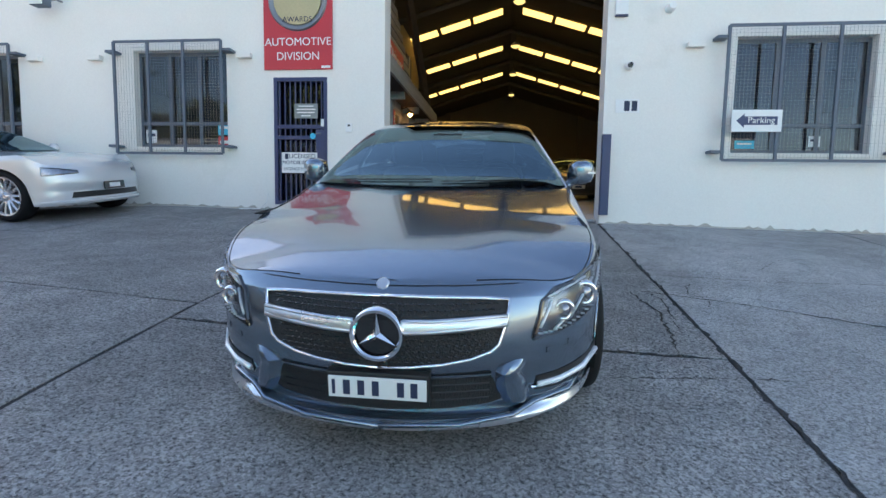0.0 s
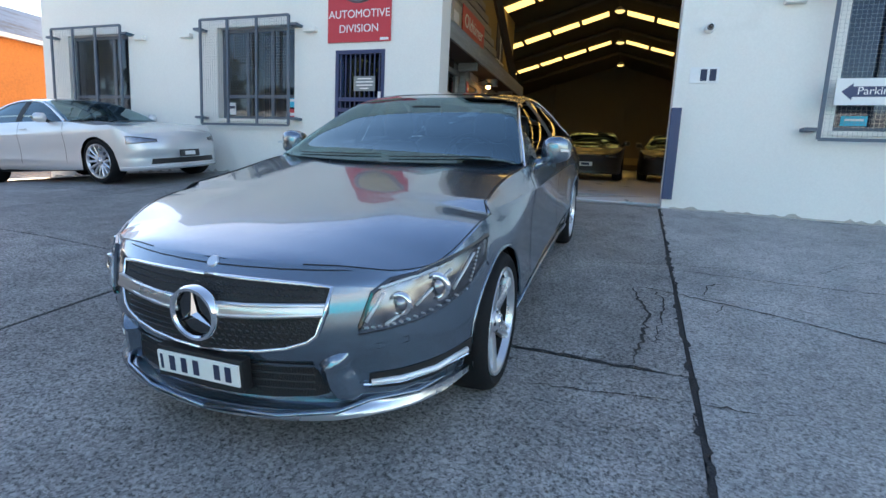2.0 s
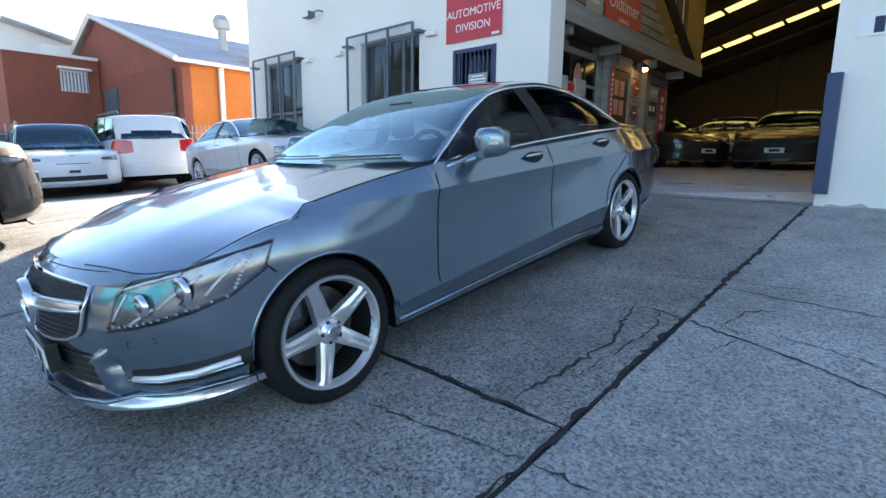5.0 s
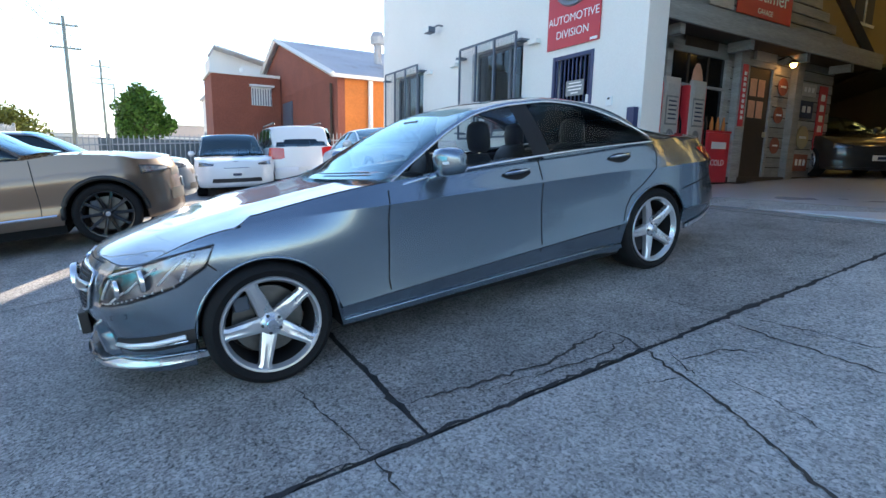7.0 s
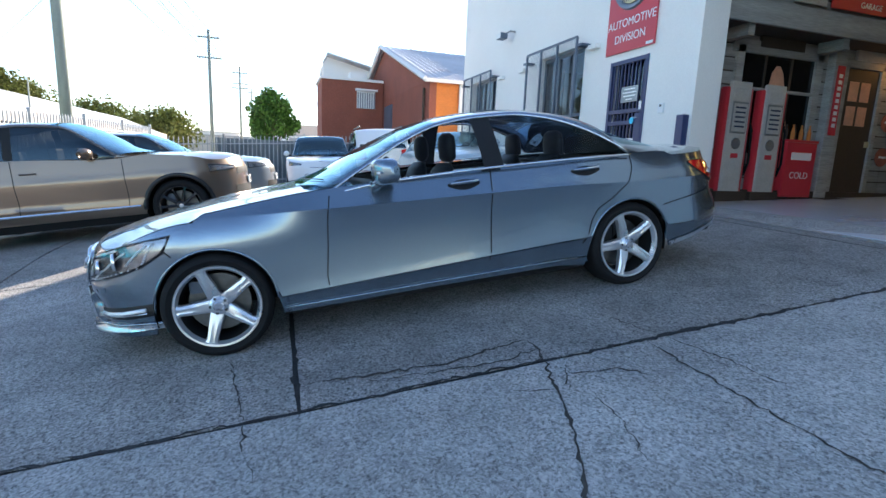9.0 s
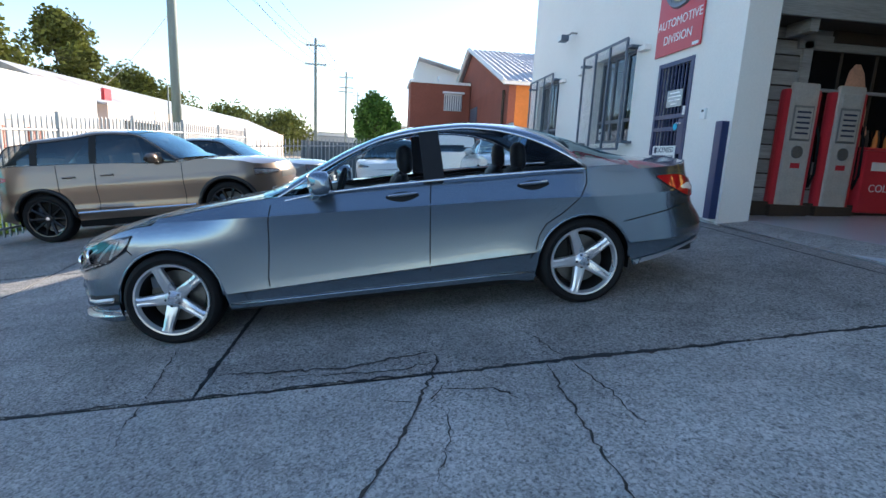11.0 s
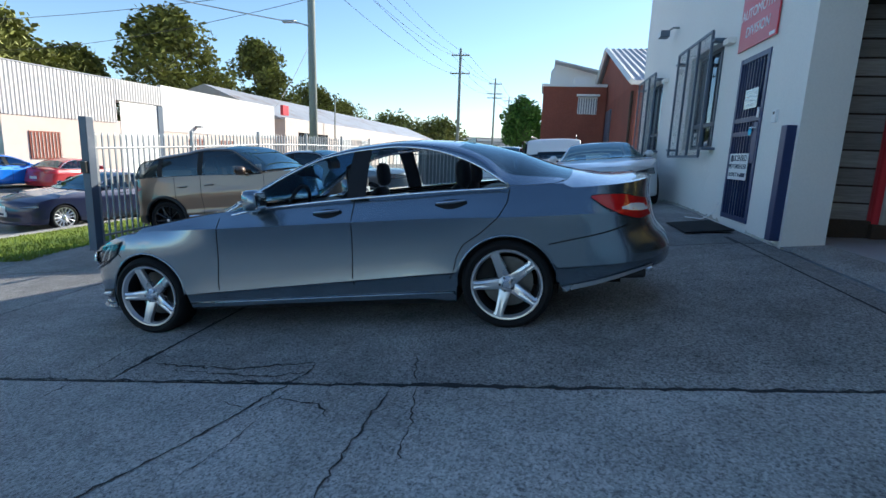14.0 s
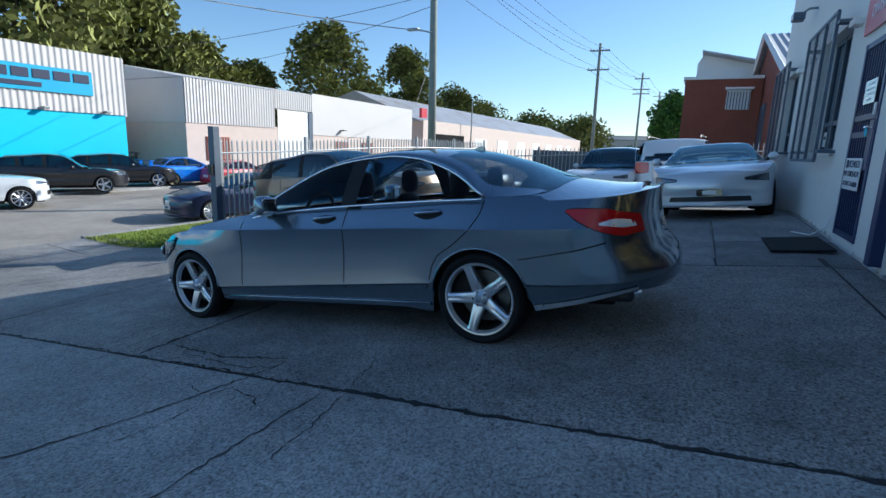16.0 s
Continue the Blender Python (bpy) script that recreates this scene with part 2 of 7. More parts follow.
def thing(name, m, label, category, group="", kind=""):
    ob = new(name)
    ob.empty_display_size = 0.2
    ob.matrix_basis = m
    return tagged(ob, label, category, group, kind)


def box(bm, x0, y0, z0, x1, y1, z1, bev=0.0, m=None):
    r = bmesh.ops.create_cube(bm, size=1.0)
    vs = r["verts"]
    for v in vs:
        v.co = Vector((x0 + (v.co.x + 0.5) * (x1 - x0), y0 + (v.co.y + 0.5) * (y1 - y0), z0 + (v.co.z + 0.5) * (z1 - z0)))
    if bev:
        es = list({e for v in vs for e in v.link_edges})
        rb = bmesh.ops.bevel(bm, geom=es, offset=bev, segments=2, affect="EDGES", profile=0.6)
        vs = list({v for f in rb["faces"] for v in f.verts} | {v for v in vs if v.is_valid})
    if m is not None:
        bmesh.ops.transform(bm, matrix=m, verts=[v for v in vs if v.is_valid])
    return bm


def bx(*a, **k):
    return box(bmesh.new(), *a, **k)


def tube(bm, pts, r, seg=8, closed=False):
    """A round bar along points; r may be a list."""
    pts = [Vector(p) for p in pts]
    rings = []
    n = len(pts)
    up = Vector((0, 0, 1))
    for i, p in enumerate(pts):
        d = (pts[(i + 1) % n] - pts[i - 1]) if closed else (pts[min(i + 1, n - 1)] - pts[max(i - 1, 0)])
        d.normalize()
        s = d.cross(up if abs(d.z) < 0.95 else Vector((1, 0, 0))).normalized()
        q = s.cross(d)
        rad = r[i] if isinstance(r, (list, tuple)) else r
        rings.append([bm.verts.new(p + (s * math.cos(a) + q * math.sin(a)) * rad) for a in (2 * math.pi * k / seg for k in range(seg))])
    for i in range(n if closed else n - 1):
        a, b = rings[i], rings[(i + 1) % n]
        for k in range(seg):
            bm.faces.new((a[k], a[(k + 1) % seg], b[(k + 1) % seg], b[k]))
    if not closed:
        bm.faces.new(rings[0][::-1])
        bm.faces.new(rings[-1])
    return bm


def lathe(bm, prof, seg=48, axis="x"):
    """Turn (radius, offset) pairs round the x axis (or z)."""
    rings = []
    for r, o in prof:
        ring = []
        for k in range(seg):
            a = 2 * math.pi * k / seg
            ring.append(bm.verts.new((o, r * math.cos(a), r * math.sin(a)) if axis == "x" else (r * math.cos(a), r * math.sin(a), o)))
        rings.append(ring)
    for a, b in zip(rings, rings[1:]):
        for k in range(seg):
            bm.faces.new((a[k], a[(k + 1) % seg], b[(k + 1) % seg], b[k]))
    return bm


def grid(bm, rows, closed=False):
    """Quads over rows of points; coinciding points are joined afterwards."""
    vr = [[bm.verts.new(p) for p in row] for row in rows]
    for a, b in zip(vr, vr[1:]):
        n = len(a)
        for k in range(n if closed else n - 1):
            bm.faces.new((a[k], a[(k + 1) % n], b[(k + 1) % n], b[k]))
    return bm


def weld(bm, d=0.0004):
    bmesh.ops.remove_doubles(bm, verts=bm.verts, dist=d)
    bmesh.ops.recalc_face_normals(bm, faces=bm.faces)
    return bm


def poly(bm, pts, depth, axis=1):
    """A flat outline of (u, v) points given depth along an axis (0, 1 or 2); a tuple depth is from, to."""
    d0, d1 = depth
    def at(u, v, d):
        return {0: (d, u, v), 1: (u, d, v), 2: (u, v, d)}[axis]
    a = [bm.verts.new(at(u, v, d0)) for u, v in pts]
    b = [bm.verts.new(at(u, v, d1)) for u, v in pts]
    n = len(pts)
    bm.faces.new(a)
    bm.faces.new(b[::-1])
    for i in range(n):
        bm.faces.new((a[i], b[i], b[(i + 1) % n], a[(i + 1) % n]))
    bmesh.ops.recalc_face_normals(bm, faces=bm.faces)
    return bm


def lerp(tab, x):
    """Straight between (x, y) pairs."""
    if x <= tab[0][0]:
        return tab[0][1]
    for (x0, y0), (x1, y1) in zip(tab, tab[1:]):
        if x <= x1:
            return y0 + (y1 - y0) * (x - x0) / (x1 - x0)
    return tab[-1][1]


def curve(tab, x):
    """Smoothly through (x, y) pairs (monotone cubic)."""
    n = len(tab)
    if x <= tab[0][0]:
        return tab[0][1]
    if x >= tab[-1][0]:
        return tab[-1][1]
    i = max(k for k in range(n - 1) if tab[k][0] <= x)
    def slope(k):
        if k == 0 or k == n - 1:
            j = min(max(k, 1), n - 1)
            return (tab[j][1] - tab[j - 1][1]) / (tab[j][0] - tab[j - 1][0])
        a = (tab[k][1] - tab[k - 1][1]) / (tab[k][0] - tab[k - 1][0])
        b = (tab[k + 1][1] - tab[k][1]) / (tab[k + 1][0] - tab[k][0])
        return 0.0 if a * b <= 0 else 2 * a * b / (a + b)
    x0, y0, x1, y1 = *tab[i], *tab[i + 1]
    h = x1 - x0
    t = (x - x0) / h
    return (2 * t**3 - 3 * t**2 + 1) * y0 + (t**3 - 2 * t**2 + t) * h * slope(i) + (3 * t**2 - 2 * t**3) * y1 + (t**3 - t**2) * h * slope(i + 1)


def words(text, size, material, parent, m, name="lettering", depth=0.002, align="CENTER"):
    """Raised letters in the built-in font, facing local -y."""
    cu = bpy.data.curves.new(name, "FONT")
    cu.body, cu.size, cu.extrude, cu.align_x, cu.align_y = text, size, depth, align, "CENTER"
    tmp = bpy.data.objects.new(name, cu)
    scene.collection.objects.link(tmp)
    bpy.context.view_layer.update()
    me = bpy.data.meshes.new_from_object(tmp)
    bpy.data.objects.remove(tmp)
    me.materials.clear()
    me.materials.append(material)
    ob = new(name, me)
    ob.matrix_basis = m @ pose(0, 0, 0, 90, 0, 0)
    ob.parent = parent
    return ob


# ---- ground: a driveway that climbs from the street to the workshop ----
STREET = -0.38


def gz(x, y):
    k = smooth(-5.5, -12.0, x)
    a = 0.016 - 0.019 * max(x, -9) + 0.1227 * y + 0.13 * smooth(-1.2, -4.0, x) * smooth(5.5, 2.5, y)
    b = 0.30 + 0.055 * y
    z = a * (1 - k) + b * k
    if y > 8.0:
        z = (1 - k) * (1.0 - 0.019 * max(x, -9)) + k * b
    s = smooth(-2.4, -5.6, y)
    z = z * (1 - s) + (STREET + 0.10) * s
    if y < -5.6:
        z = STREET + 0.10 - 0.10 * smooth(-5.6, -5.75, y)
    far = smooth(40, 120, math.hypot(x, y))
    return z * (1 - far) + (STREET - 0.02) * far


def axis_steps(lo, hi, step, far):
    v, out = lo, []
    while v <= hi:
        out.append(v)
        v += step
    g, d = step, []
    v = hi
    while v < far:
        g *= 1.35
        v += g
        d.append(v)
    g, v, e = step, lo, []
    while v > -far:
        g *= 1.35
        v -= g
        e.append(v)
    return e[::-1] + out + d


bm = bmesh.new()
xs, ys = axis_steps(-16, 9, 0.5, 1800), axis_steps(-8, 10, 0.25, 1800)
grid(bm, [[(x, y, gz(x, y) - (0.03 if y > -5.6 else 0.0)) for x in xs] for y in ys])
bmesh.ops.recalc_face_normals(bm, faces=bm.faces)
ground = tagged(part("ground", bm, M["asphalt"], smooth_it=True), "grey asphalt ground and street sloping to the yard", "ground", kind="structure")
pavement = tagged(new("pavement"), "worn concrete driveway slabs with dark tarred joints", "pavement", kind="structure")


def slab(x0, y0, x1, y1, mat="slab", seed=0, lift=0.0):
    """One cast slab with slightly ragged edges, following the slope."""
    rnd = random.Random(seed)
    nx, ny = max(2, int((x1 - x0) / 0.35)), max(2, int((y1 - y0) / 0.35))
    g = 0.013
    rows = []
    for j in range(ny + 1):
        row = []
        for i in range(nx + 1):
            x, y = x0 + (x1 - x0) * i / nx, y0 + (y1 - y0) * j / ny
            if i in (0, nx):
                x += (g if i == 0 else -g) * rnd.uniform(0.5, 1.5)
            if j in (0, ny):
                y += (g if j == 0 else -g) * rnd.uniform(0.5, 1.5)
            row.append((x + 0.022 * (y - 3.0) * (1 if x0 > -1 or x1 < 3 else 0) * smooth(0.4, 1.2, x) * smooth(3.6, 1.6, x), y, gz(x, y) + lift))
        rows.append(row)
    b = bmesh.new()
    grid(b, rows)
    edge = [e for e in b.edges if e.is_boundary]
    r = bmesh.ops.extrude_edge_only(b, edges=edge)
    for v in r["geom"]:
        if isinstance(v, bmesh.types.BMVert):
            v.co.z -= 0.045
    bmesh.ops.recalc_face_normals(b, faces=b.faces)
    ob = part("slab", b, M[mat], pavement)
    return ob


n = 0
for x0, x1, cuts, mat in ((-2.17, 1.36, (-5.5, -2.6, 0.3, 3.09, 8.28), "slab"), (1.36, 4.9, (-5.5, -1.6, 8.1), "slab_pale"),
                          (-5.6, -2.17, (-5.5, -2.6, 0.3, 3.4, 7.05), "slab"), (-5.6, -3.62, (7.05, 8.28), "slab"), (-3.62, -2.17, (7.05, 8.28), "slab_dark"), (4.9, 9.5, (-5.5, -2.0, 1.0, 4.2, 8.1), "slab_pale")):
    for y0, y1 in zip(cuts, cuts[1:]):
        n += 1
        slab(x0, y0, x1, y1, mat, n)
for x0, x1 in ((-9.2, -5.6), (-12.8, -9.2), (-16.4, -12.8)):
    for y0, y1 in ((-0.6, 2.6), (2.6, 5.6), (5.6, 8.28)):
        n += 1
        slab(x0, y0, x1, y1, "slab", n)
# tar that fills the joints beneath the slabs
bm = bmesh.new()
grid(bm, [[(x, y, gz(x, y) - 0.006) for x in np.arange(-2.6, 5.3, 0.3)] for y in np.arange(-5.0, 8.2, 0.25)])
tagged(part("tar_bed", bm, M["tar"], pavement), "black tar filling in the joints", kind="stuff")


def crack(points, w, mat="crack", seed=1):
    """A thin ragged crack that wanders over the slab."""
    rnd = random.Random(seed)
    pts = []
    for (x0, y0), (x1, y1) in zip(points, points[1:]):
        n = max(2, int(math.hypot(x1 - x0, y1 - y0) / 0.035))
        for i in range(n):
            t = i / n
            pts.append((x0 + (x1 - x0) * t + rnd.gauss(0, 0.008), y0 + (y1 - y0) * t + rnd.gauss(0, 0.008)))
    pts.append(points[-1])
    rows = []
    for i, (x, y) in enumerate(pts):
        xa, ya = pts[max(0, i - 1)]
        xb, yb = pts[min(len(pts) - 1, i + 1)]
        d = math.hypot(xb - xa, yb - ya) or 1
        h = w * rnd.uniform(0.25, 1.0) * min(1, 0.3 + i / 4, 0.3 + (len(pts) - 1 - i) / 4)
        nx, ny = -(yb - ya) / d * h, (xb - xa) / d * h
        rows.append([(x + nx, y + ny, gz(x + nx, y + ny) + 0.004), (x - nx, y - ny, gz(x - nx, y - ny) + 0.004)])
    b = bmesh.new()
    grid(b, rows)
    bmesh.ops.recalc_face_normals(b, faces=b.faces)
    return part("crack", b, M[mat], pavement)


for k, (pts, w) in enumerate((([(1.09, 3.15), (1.14, 3.51), (1.19, 3.88), (1.12, 4.21), (1.10, 4.40)], 0.011), ([(1.10, 4.40), (1.22, 4.42), (1.36, 4.38)], 0.008), ([(1.25, 3.73), (1.28, 3.98), (1.31, 4.19), (1.24, 4.40)], 0.007),
                              ([(1.14, 3.51), (1.2, 3.45), (1.25, 3.73)], 0.005), ([(1.20, 4.42), (1.47, 4.34), (1.84, 4.23), (2.15, 4.10), (2.43, 3.96), (2.95, 3.75)], 0.011), ([(1.57, 4.40), (1.60, 4.52), (1.64, 4.66), (1.76, 4.75)], 0.008),
                              ([(0.91, 5.0), (1.12, 5.06), (1.36, 5.12)], 0.006), ([(1.42, 5.0), (1.96, 4.97), (2.37, 4.96), (2.9, 4.98), (3.6, 5.06), (4.8, 5.1)], 0.007), ([(1.40, 5.13), (1.8, 5.19), (2.15, 5.22)], 0.005),
                              ([(1.75, 4.40), (2.02, 4.39), (2.30, 4.30)], 0.004), ([(1.62, 4.08), (1.68, 4.24)], 0.008), ([(0.59, 2.73), (0.95, 2.78), (1.34, 2.84)], 0.005), ([(1.37, 2.84), (1.60, 2.85)], 0.010), ([(1.66, 2.88), (1.82, 2.9)], 0.004),
                              ([(2.73, 3.91), (3.4, 3.82), (4.5, 3.9)], 0.005), ([(1.52, 4.42), (1.71, 4.33)], 0.007), ([(-2.1, 2.95), (-1.4, 2.96), (-0.9, 3.05)], 0.004), ([(2.6, 5.4), (3.0, 5.9), (3.6, 6.1)], 0.004))):
    crack(pts, w, seed=k)

rnd = random.Random(44)
y = -2.4
while y < 8.0:
    step = rnd.uniform(0.5, 1.3)
    crack([(1.36 + 0.022 * (q - 3) + rnd.gauss(0, 0.008), q) for q in np.arange(y, min(8.05, y + step) + 0.01, 0.12)], rnd.uniform(0.016, 0.030), "tar", int(y * 50) + 200)
    y += step * 0.92
for x0, x1 in ((-2.1, -1.2), (-1.3, -0.3), (-0.4, 0.5), (0.4, 1.33)):
    crack([(x, 3.09 + rnd.gauss(0, 0.006)) for x in np.arange(x0, x1, 0.12)], 0.016, "tar", int(x0 * 30) + 300)
# verge, kerb and street
bm = bmesh.new()
rows = []
for y in np.arange(-5.5, -2.55, 0.25):
    rows.append([(x, y, gz(x, y) + 0.012) for x in np.arange(-34, -2.9, 0.6)])
grid(bm, rows)
bmesh.ops.recalc_face_normals(bm, faces=bm.faces)
verge = tagged(part("grass_verge", bm, M["grass"]), "sunlit green grass verge along the street", "grass", kind="stuff")
bm = bmesh.new()
rnd = random.Random(5)
for k in range(9000):
    x, y = -2.95 - 14 * rnd.random() ** 1.6, rnd.uniform(-5.45, -2.6)
    z = gz(x, y) + 0.01
    a, h = rnd.uniform(0, 6.3), rnd.uniform(0.03, 0.08)
    dx, dy = 0.012 * math.cos(a), 0.012 * math.sin(a)
    bm.faces.new([bm.verts.new(p) for p in ((x - dx, y - dy, z), (x + dx, y + dy, z), (x + rnd.gauss(0, 0.02), y + rnd.gauss(0, 0.02), z + h))])
tagged(part("grass", bm, M["grass"]), "short green grass blades", "grass", kind="stuff")
bm = bmesh.new()
box(bm, -60, -5.75, STREET - 0.1, -3.0, -5.58, STREET + 0.13, 0.02)
tagged(part("kerb", bm, M["slab_pale"]), "concrete street kerb", "kerb", kind="structure")
bm = bmesh.new()
box(bm, -60, -16.3, STREET - 0.1, 30, -16.1, STREET + 0.12, 0.02)
tagged(part("kerb_far", bm, M["slab_pale"]), "concrete kerb across the street", "kerb", kind="structure")
bm = bmesh.new()
grid(bm, [[(x, y, STREET + 0.11) for x in (-60, -30, 0, 30)] for y in (-26, -16.3)])
tagged(part("forecourt", bm, M["slab_pale"]), "pale concrete forecourt across the street", "pavement", kind="structure")


# ---- the workshop ----
FACE, FACE_R = 8.30, 8.10


def wall_with_holes(name, x0, x1, z0, z1, y0, y1, holes, mat, label):
    """A wall in the x-z plane, of full thickness, with rectangular openings through it."""
    cx = sorted({x0, x1, *[h[0] for h in holes], *[h[2] for h in holes]})
    cz = sorted({z0, z1, *[h[1] for h in holes], *[h[3] for h in holes]})
    b = bmesh.new()
    for xa, xb in zip(cx, cx[1:]):
        for za, zb in zip(cz, cz[1:]):
            xm, zm = (xa + xb) / 2, (za + zb) / 2
            if any(h[0] < xm < h[2] and h[1] < zm < h[3] for h in holes):
                continue
            box(b, xa, y0, za, xb, y1, zb)
    bmesh.ops.remove_doubles(b, verts=b.verts, dist=0.0005)
    seen = {}
    for f in list(b.faces):
        seen.setdefault(tuple(round(c, 3) for c in f.calc_center_median()), []).append(f)
    bmesh.ops.delete(b, geom=[f for fs in seen.values() if len(fs) > 1 for f in fs], context="FACES_ONLY")
    bmesh.ops.recalc_face_normals(b, faces=b.faces)
    return tagged(part(name, b, M[mat]), label, "wall", kind="structure")


TOP = 7.4
wall_with_holes("wall_front", -11.0, -1.95, 0.3, TOP, FACE, FACE + 0.42,
                [(-6.355, 2.12, -4.665, 3.74), (-10.245, 2.12, -8.555, 3.74), (-3.83, 1.17, -2.92, 3.27)], "render_wall", "cream painted block wall of the workshop")
wall_with_holes("wall_front_right", 1.5, 12.0, 0.3, TOP, FACE_R, FACE_R + 0.42, [(3.36, 2.06, 5.26, 3.74), (7.6, 2.06, 9.5, 3.74)], "render_wall", "cream painted block wall beside the roller door")
wall_with_holes("wall_lintel", -1.95, 1.5, 6.2, TOP, FACE, FACE + 0.3, [], "render_wall", "cream wall above the open roller doorway")
tagged(part("wall_end", bx(-11.0, FACE + 0.42, 0.2, -10.6, 34, TOP), M["render_wall"]), "cream side wall of the workshop", "wall", kind="structure")
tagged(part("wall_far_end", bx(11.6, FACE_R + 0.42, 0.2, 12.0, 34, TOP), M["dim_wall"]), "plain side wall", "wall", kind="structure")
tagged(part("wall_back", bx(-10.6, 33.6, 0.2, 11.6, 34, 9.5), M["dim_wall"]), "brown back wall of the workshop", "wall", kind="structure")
bm = bmesh.new()
poly(bm, [(FACE + 0.02, 0.6), (33.6, 0.6), (33.6, 1.97), (8.75, 1.10), (FACE + 0.02, 1.02)], (-10.6, 11.6), 0)
tagged(part("floor", bm, M["floor_in"]), "polished grey concrete workshop floor", "floor", kind="structure")
bm = bmesh.new()
grid(bm, [[(-1.95, 8.29, gz(-1.95, 8.2) + 0.01), (1.5, 8.29, gz(1.5, 8.2) + 0.01)], [(-1.95, 8.75, 1.10), (1.5, 8.75, 1.10)]])
tagged(part("threshold", bm, M["slab_pale"]), "pale concrete door threshold", "threshold", kind="structure")

# gabled roof, ridge along y, with strips of yellow skylight that emit their daylight
RIDGE_X, RIDGE_Z, PITCH = 0.2, 8.1, 0.30


def roof_z(x):
    return RIDGE_Z - PITCH * abs(x - RIDGE_X)


bm = bmesh.new()
poly(bm, [(-11.2, roof_z(-11.2)), (RIDGE_X, RIDGE_Z), (12.2, roof_z(12.2)), (12.2, roof_z(12.2) + 0.12), (RIDGE_X, RIDGE_Z + 0.12), (-11.2, roof_z(-11.2) + 0.12)], (FACE + 0.42, 34), 1)
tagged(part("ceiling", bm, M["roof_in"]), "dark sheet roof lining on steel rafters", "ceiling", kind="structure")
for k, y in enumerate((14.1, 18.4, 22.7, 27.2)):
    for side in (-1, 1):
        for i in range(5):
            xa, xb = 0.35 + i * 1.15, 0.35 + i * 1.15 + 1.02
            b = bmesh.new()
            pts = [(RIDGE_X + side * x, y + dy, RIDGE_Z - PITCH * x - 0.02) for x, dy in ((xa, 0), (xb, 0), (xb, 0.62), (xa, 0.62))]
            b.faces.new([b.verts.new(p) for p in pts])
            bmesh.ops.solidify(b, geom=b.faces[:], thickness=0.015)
            tagged(part("skylight", b, M["skylight"]), "yellow skylight sheet with its daylight put in as glow", "skylight", "skylights in the roof")
    b = bmesh.new()
    for side in (-1, 1):
        tube(b, [(RIDGE_X, y + 2.2, RIDGE_Z - 0.18), (RIDGE_X + side * 10.5, y + 2.2, RIDGE_Z - PITCH * 10.5 - 0.18)], 0.1, 6)
    tagged(part("rafter", b, M["roof_in"]), "dark steel roof rafter", "rafter", "rafters of the roof")
    hb = thing("high_bay_lamp", pose(RIDGE_X + 0.15, y + 1.6, RIDGE_Z - 0.95), "round warm high bay lamp hanging from the ridge", "lamp", "high bay lamps")
    part("rod", tube(bmesh.new(), [(0, 0, 0.15), (0, 0, 0.8)], 0.012), M["black"], hb)
    part("shade", lathe(bmesh.new(), [(0.03, 0.16), (0.1, 0.12), (0.2, 0.0)], 20, "z"), M["steel"], hb)
    part("bulb", lathe(bmesh.new(), [(0.001, -0.06), (0.12, -0.04), (0.17, 0.01)], 16, "z"), M["skylight"], hb)


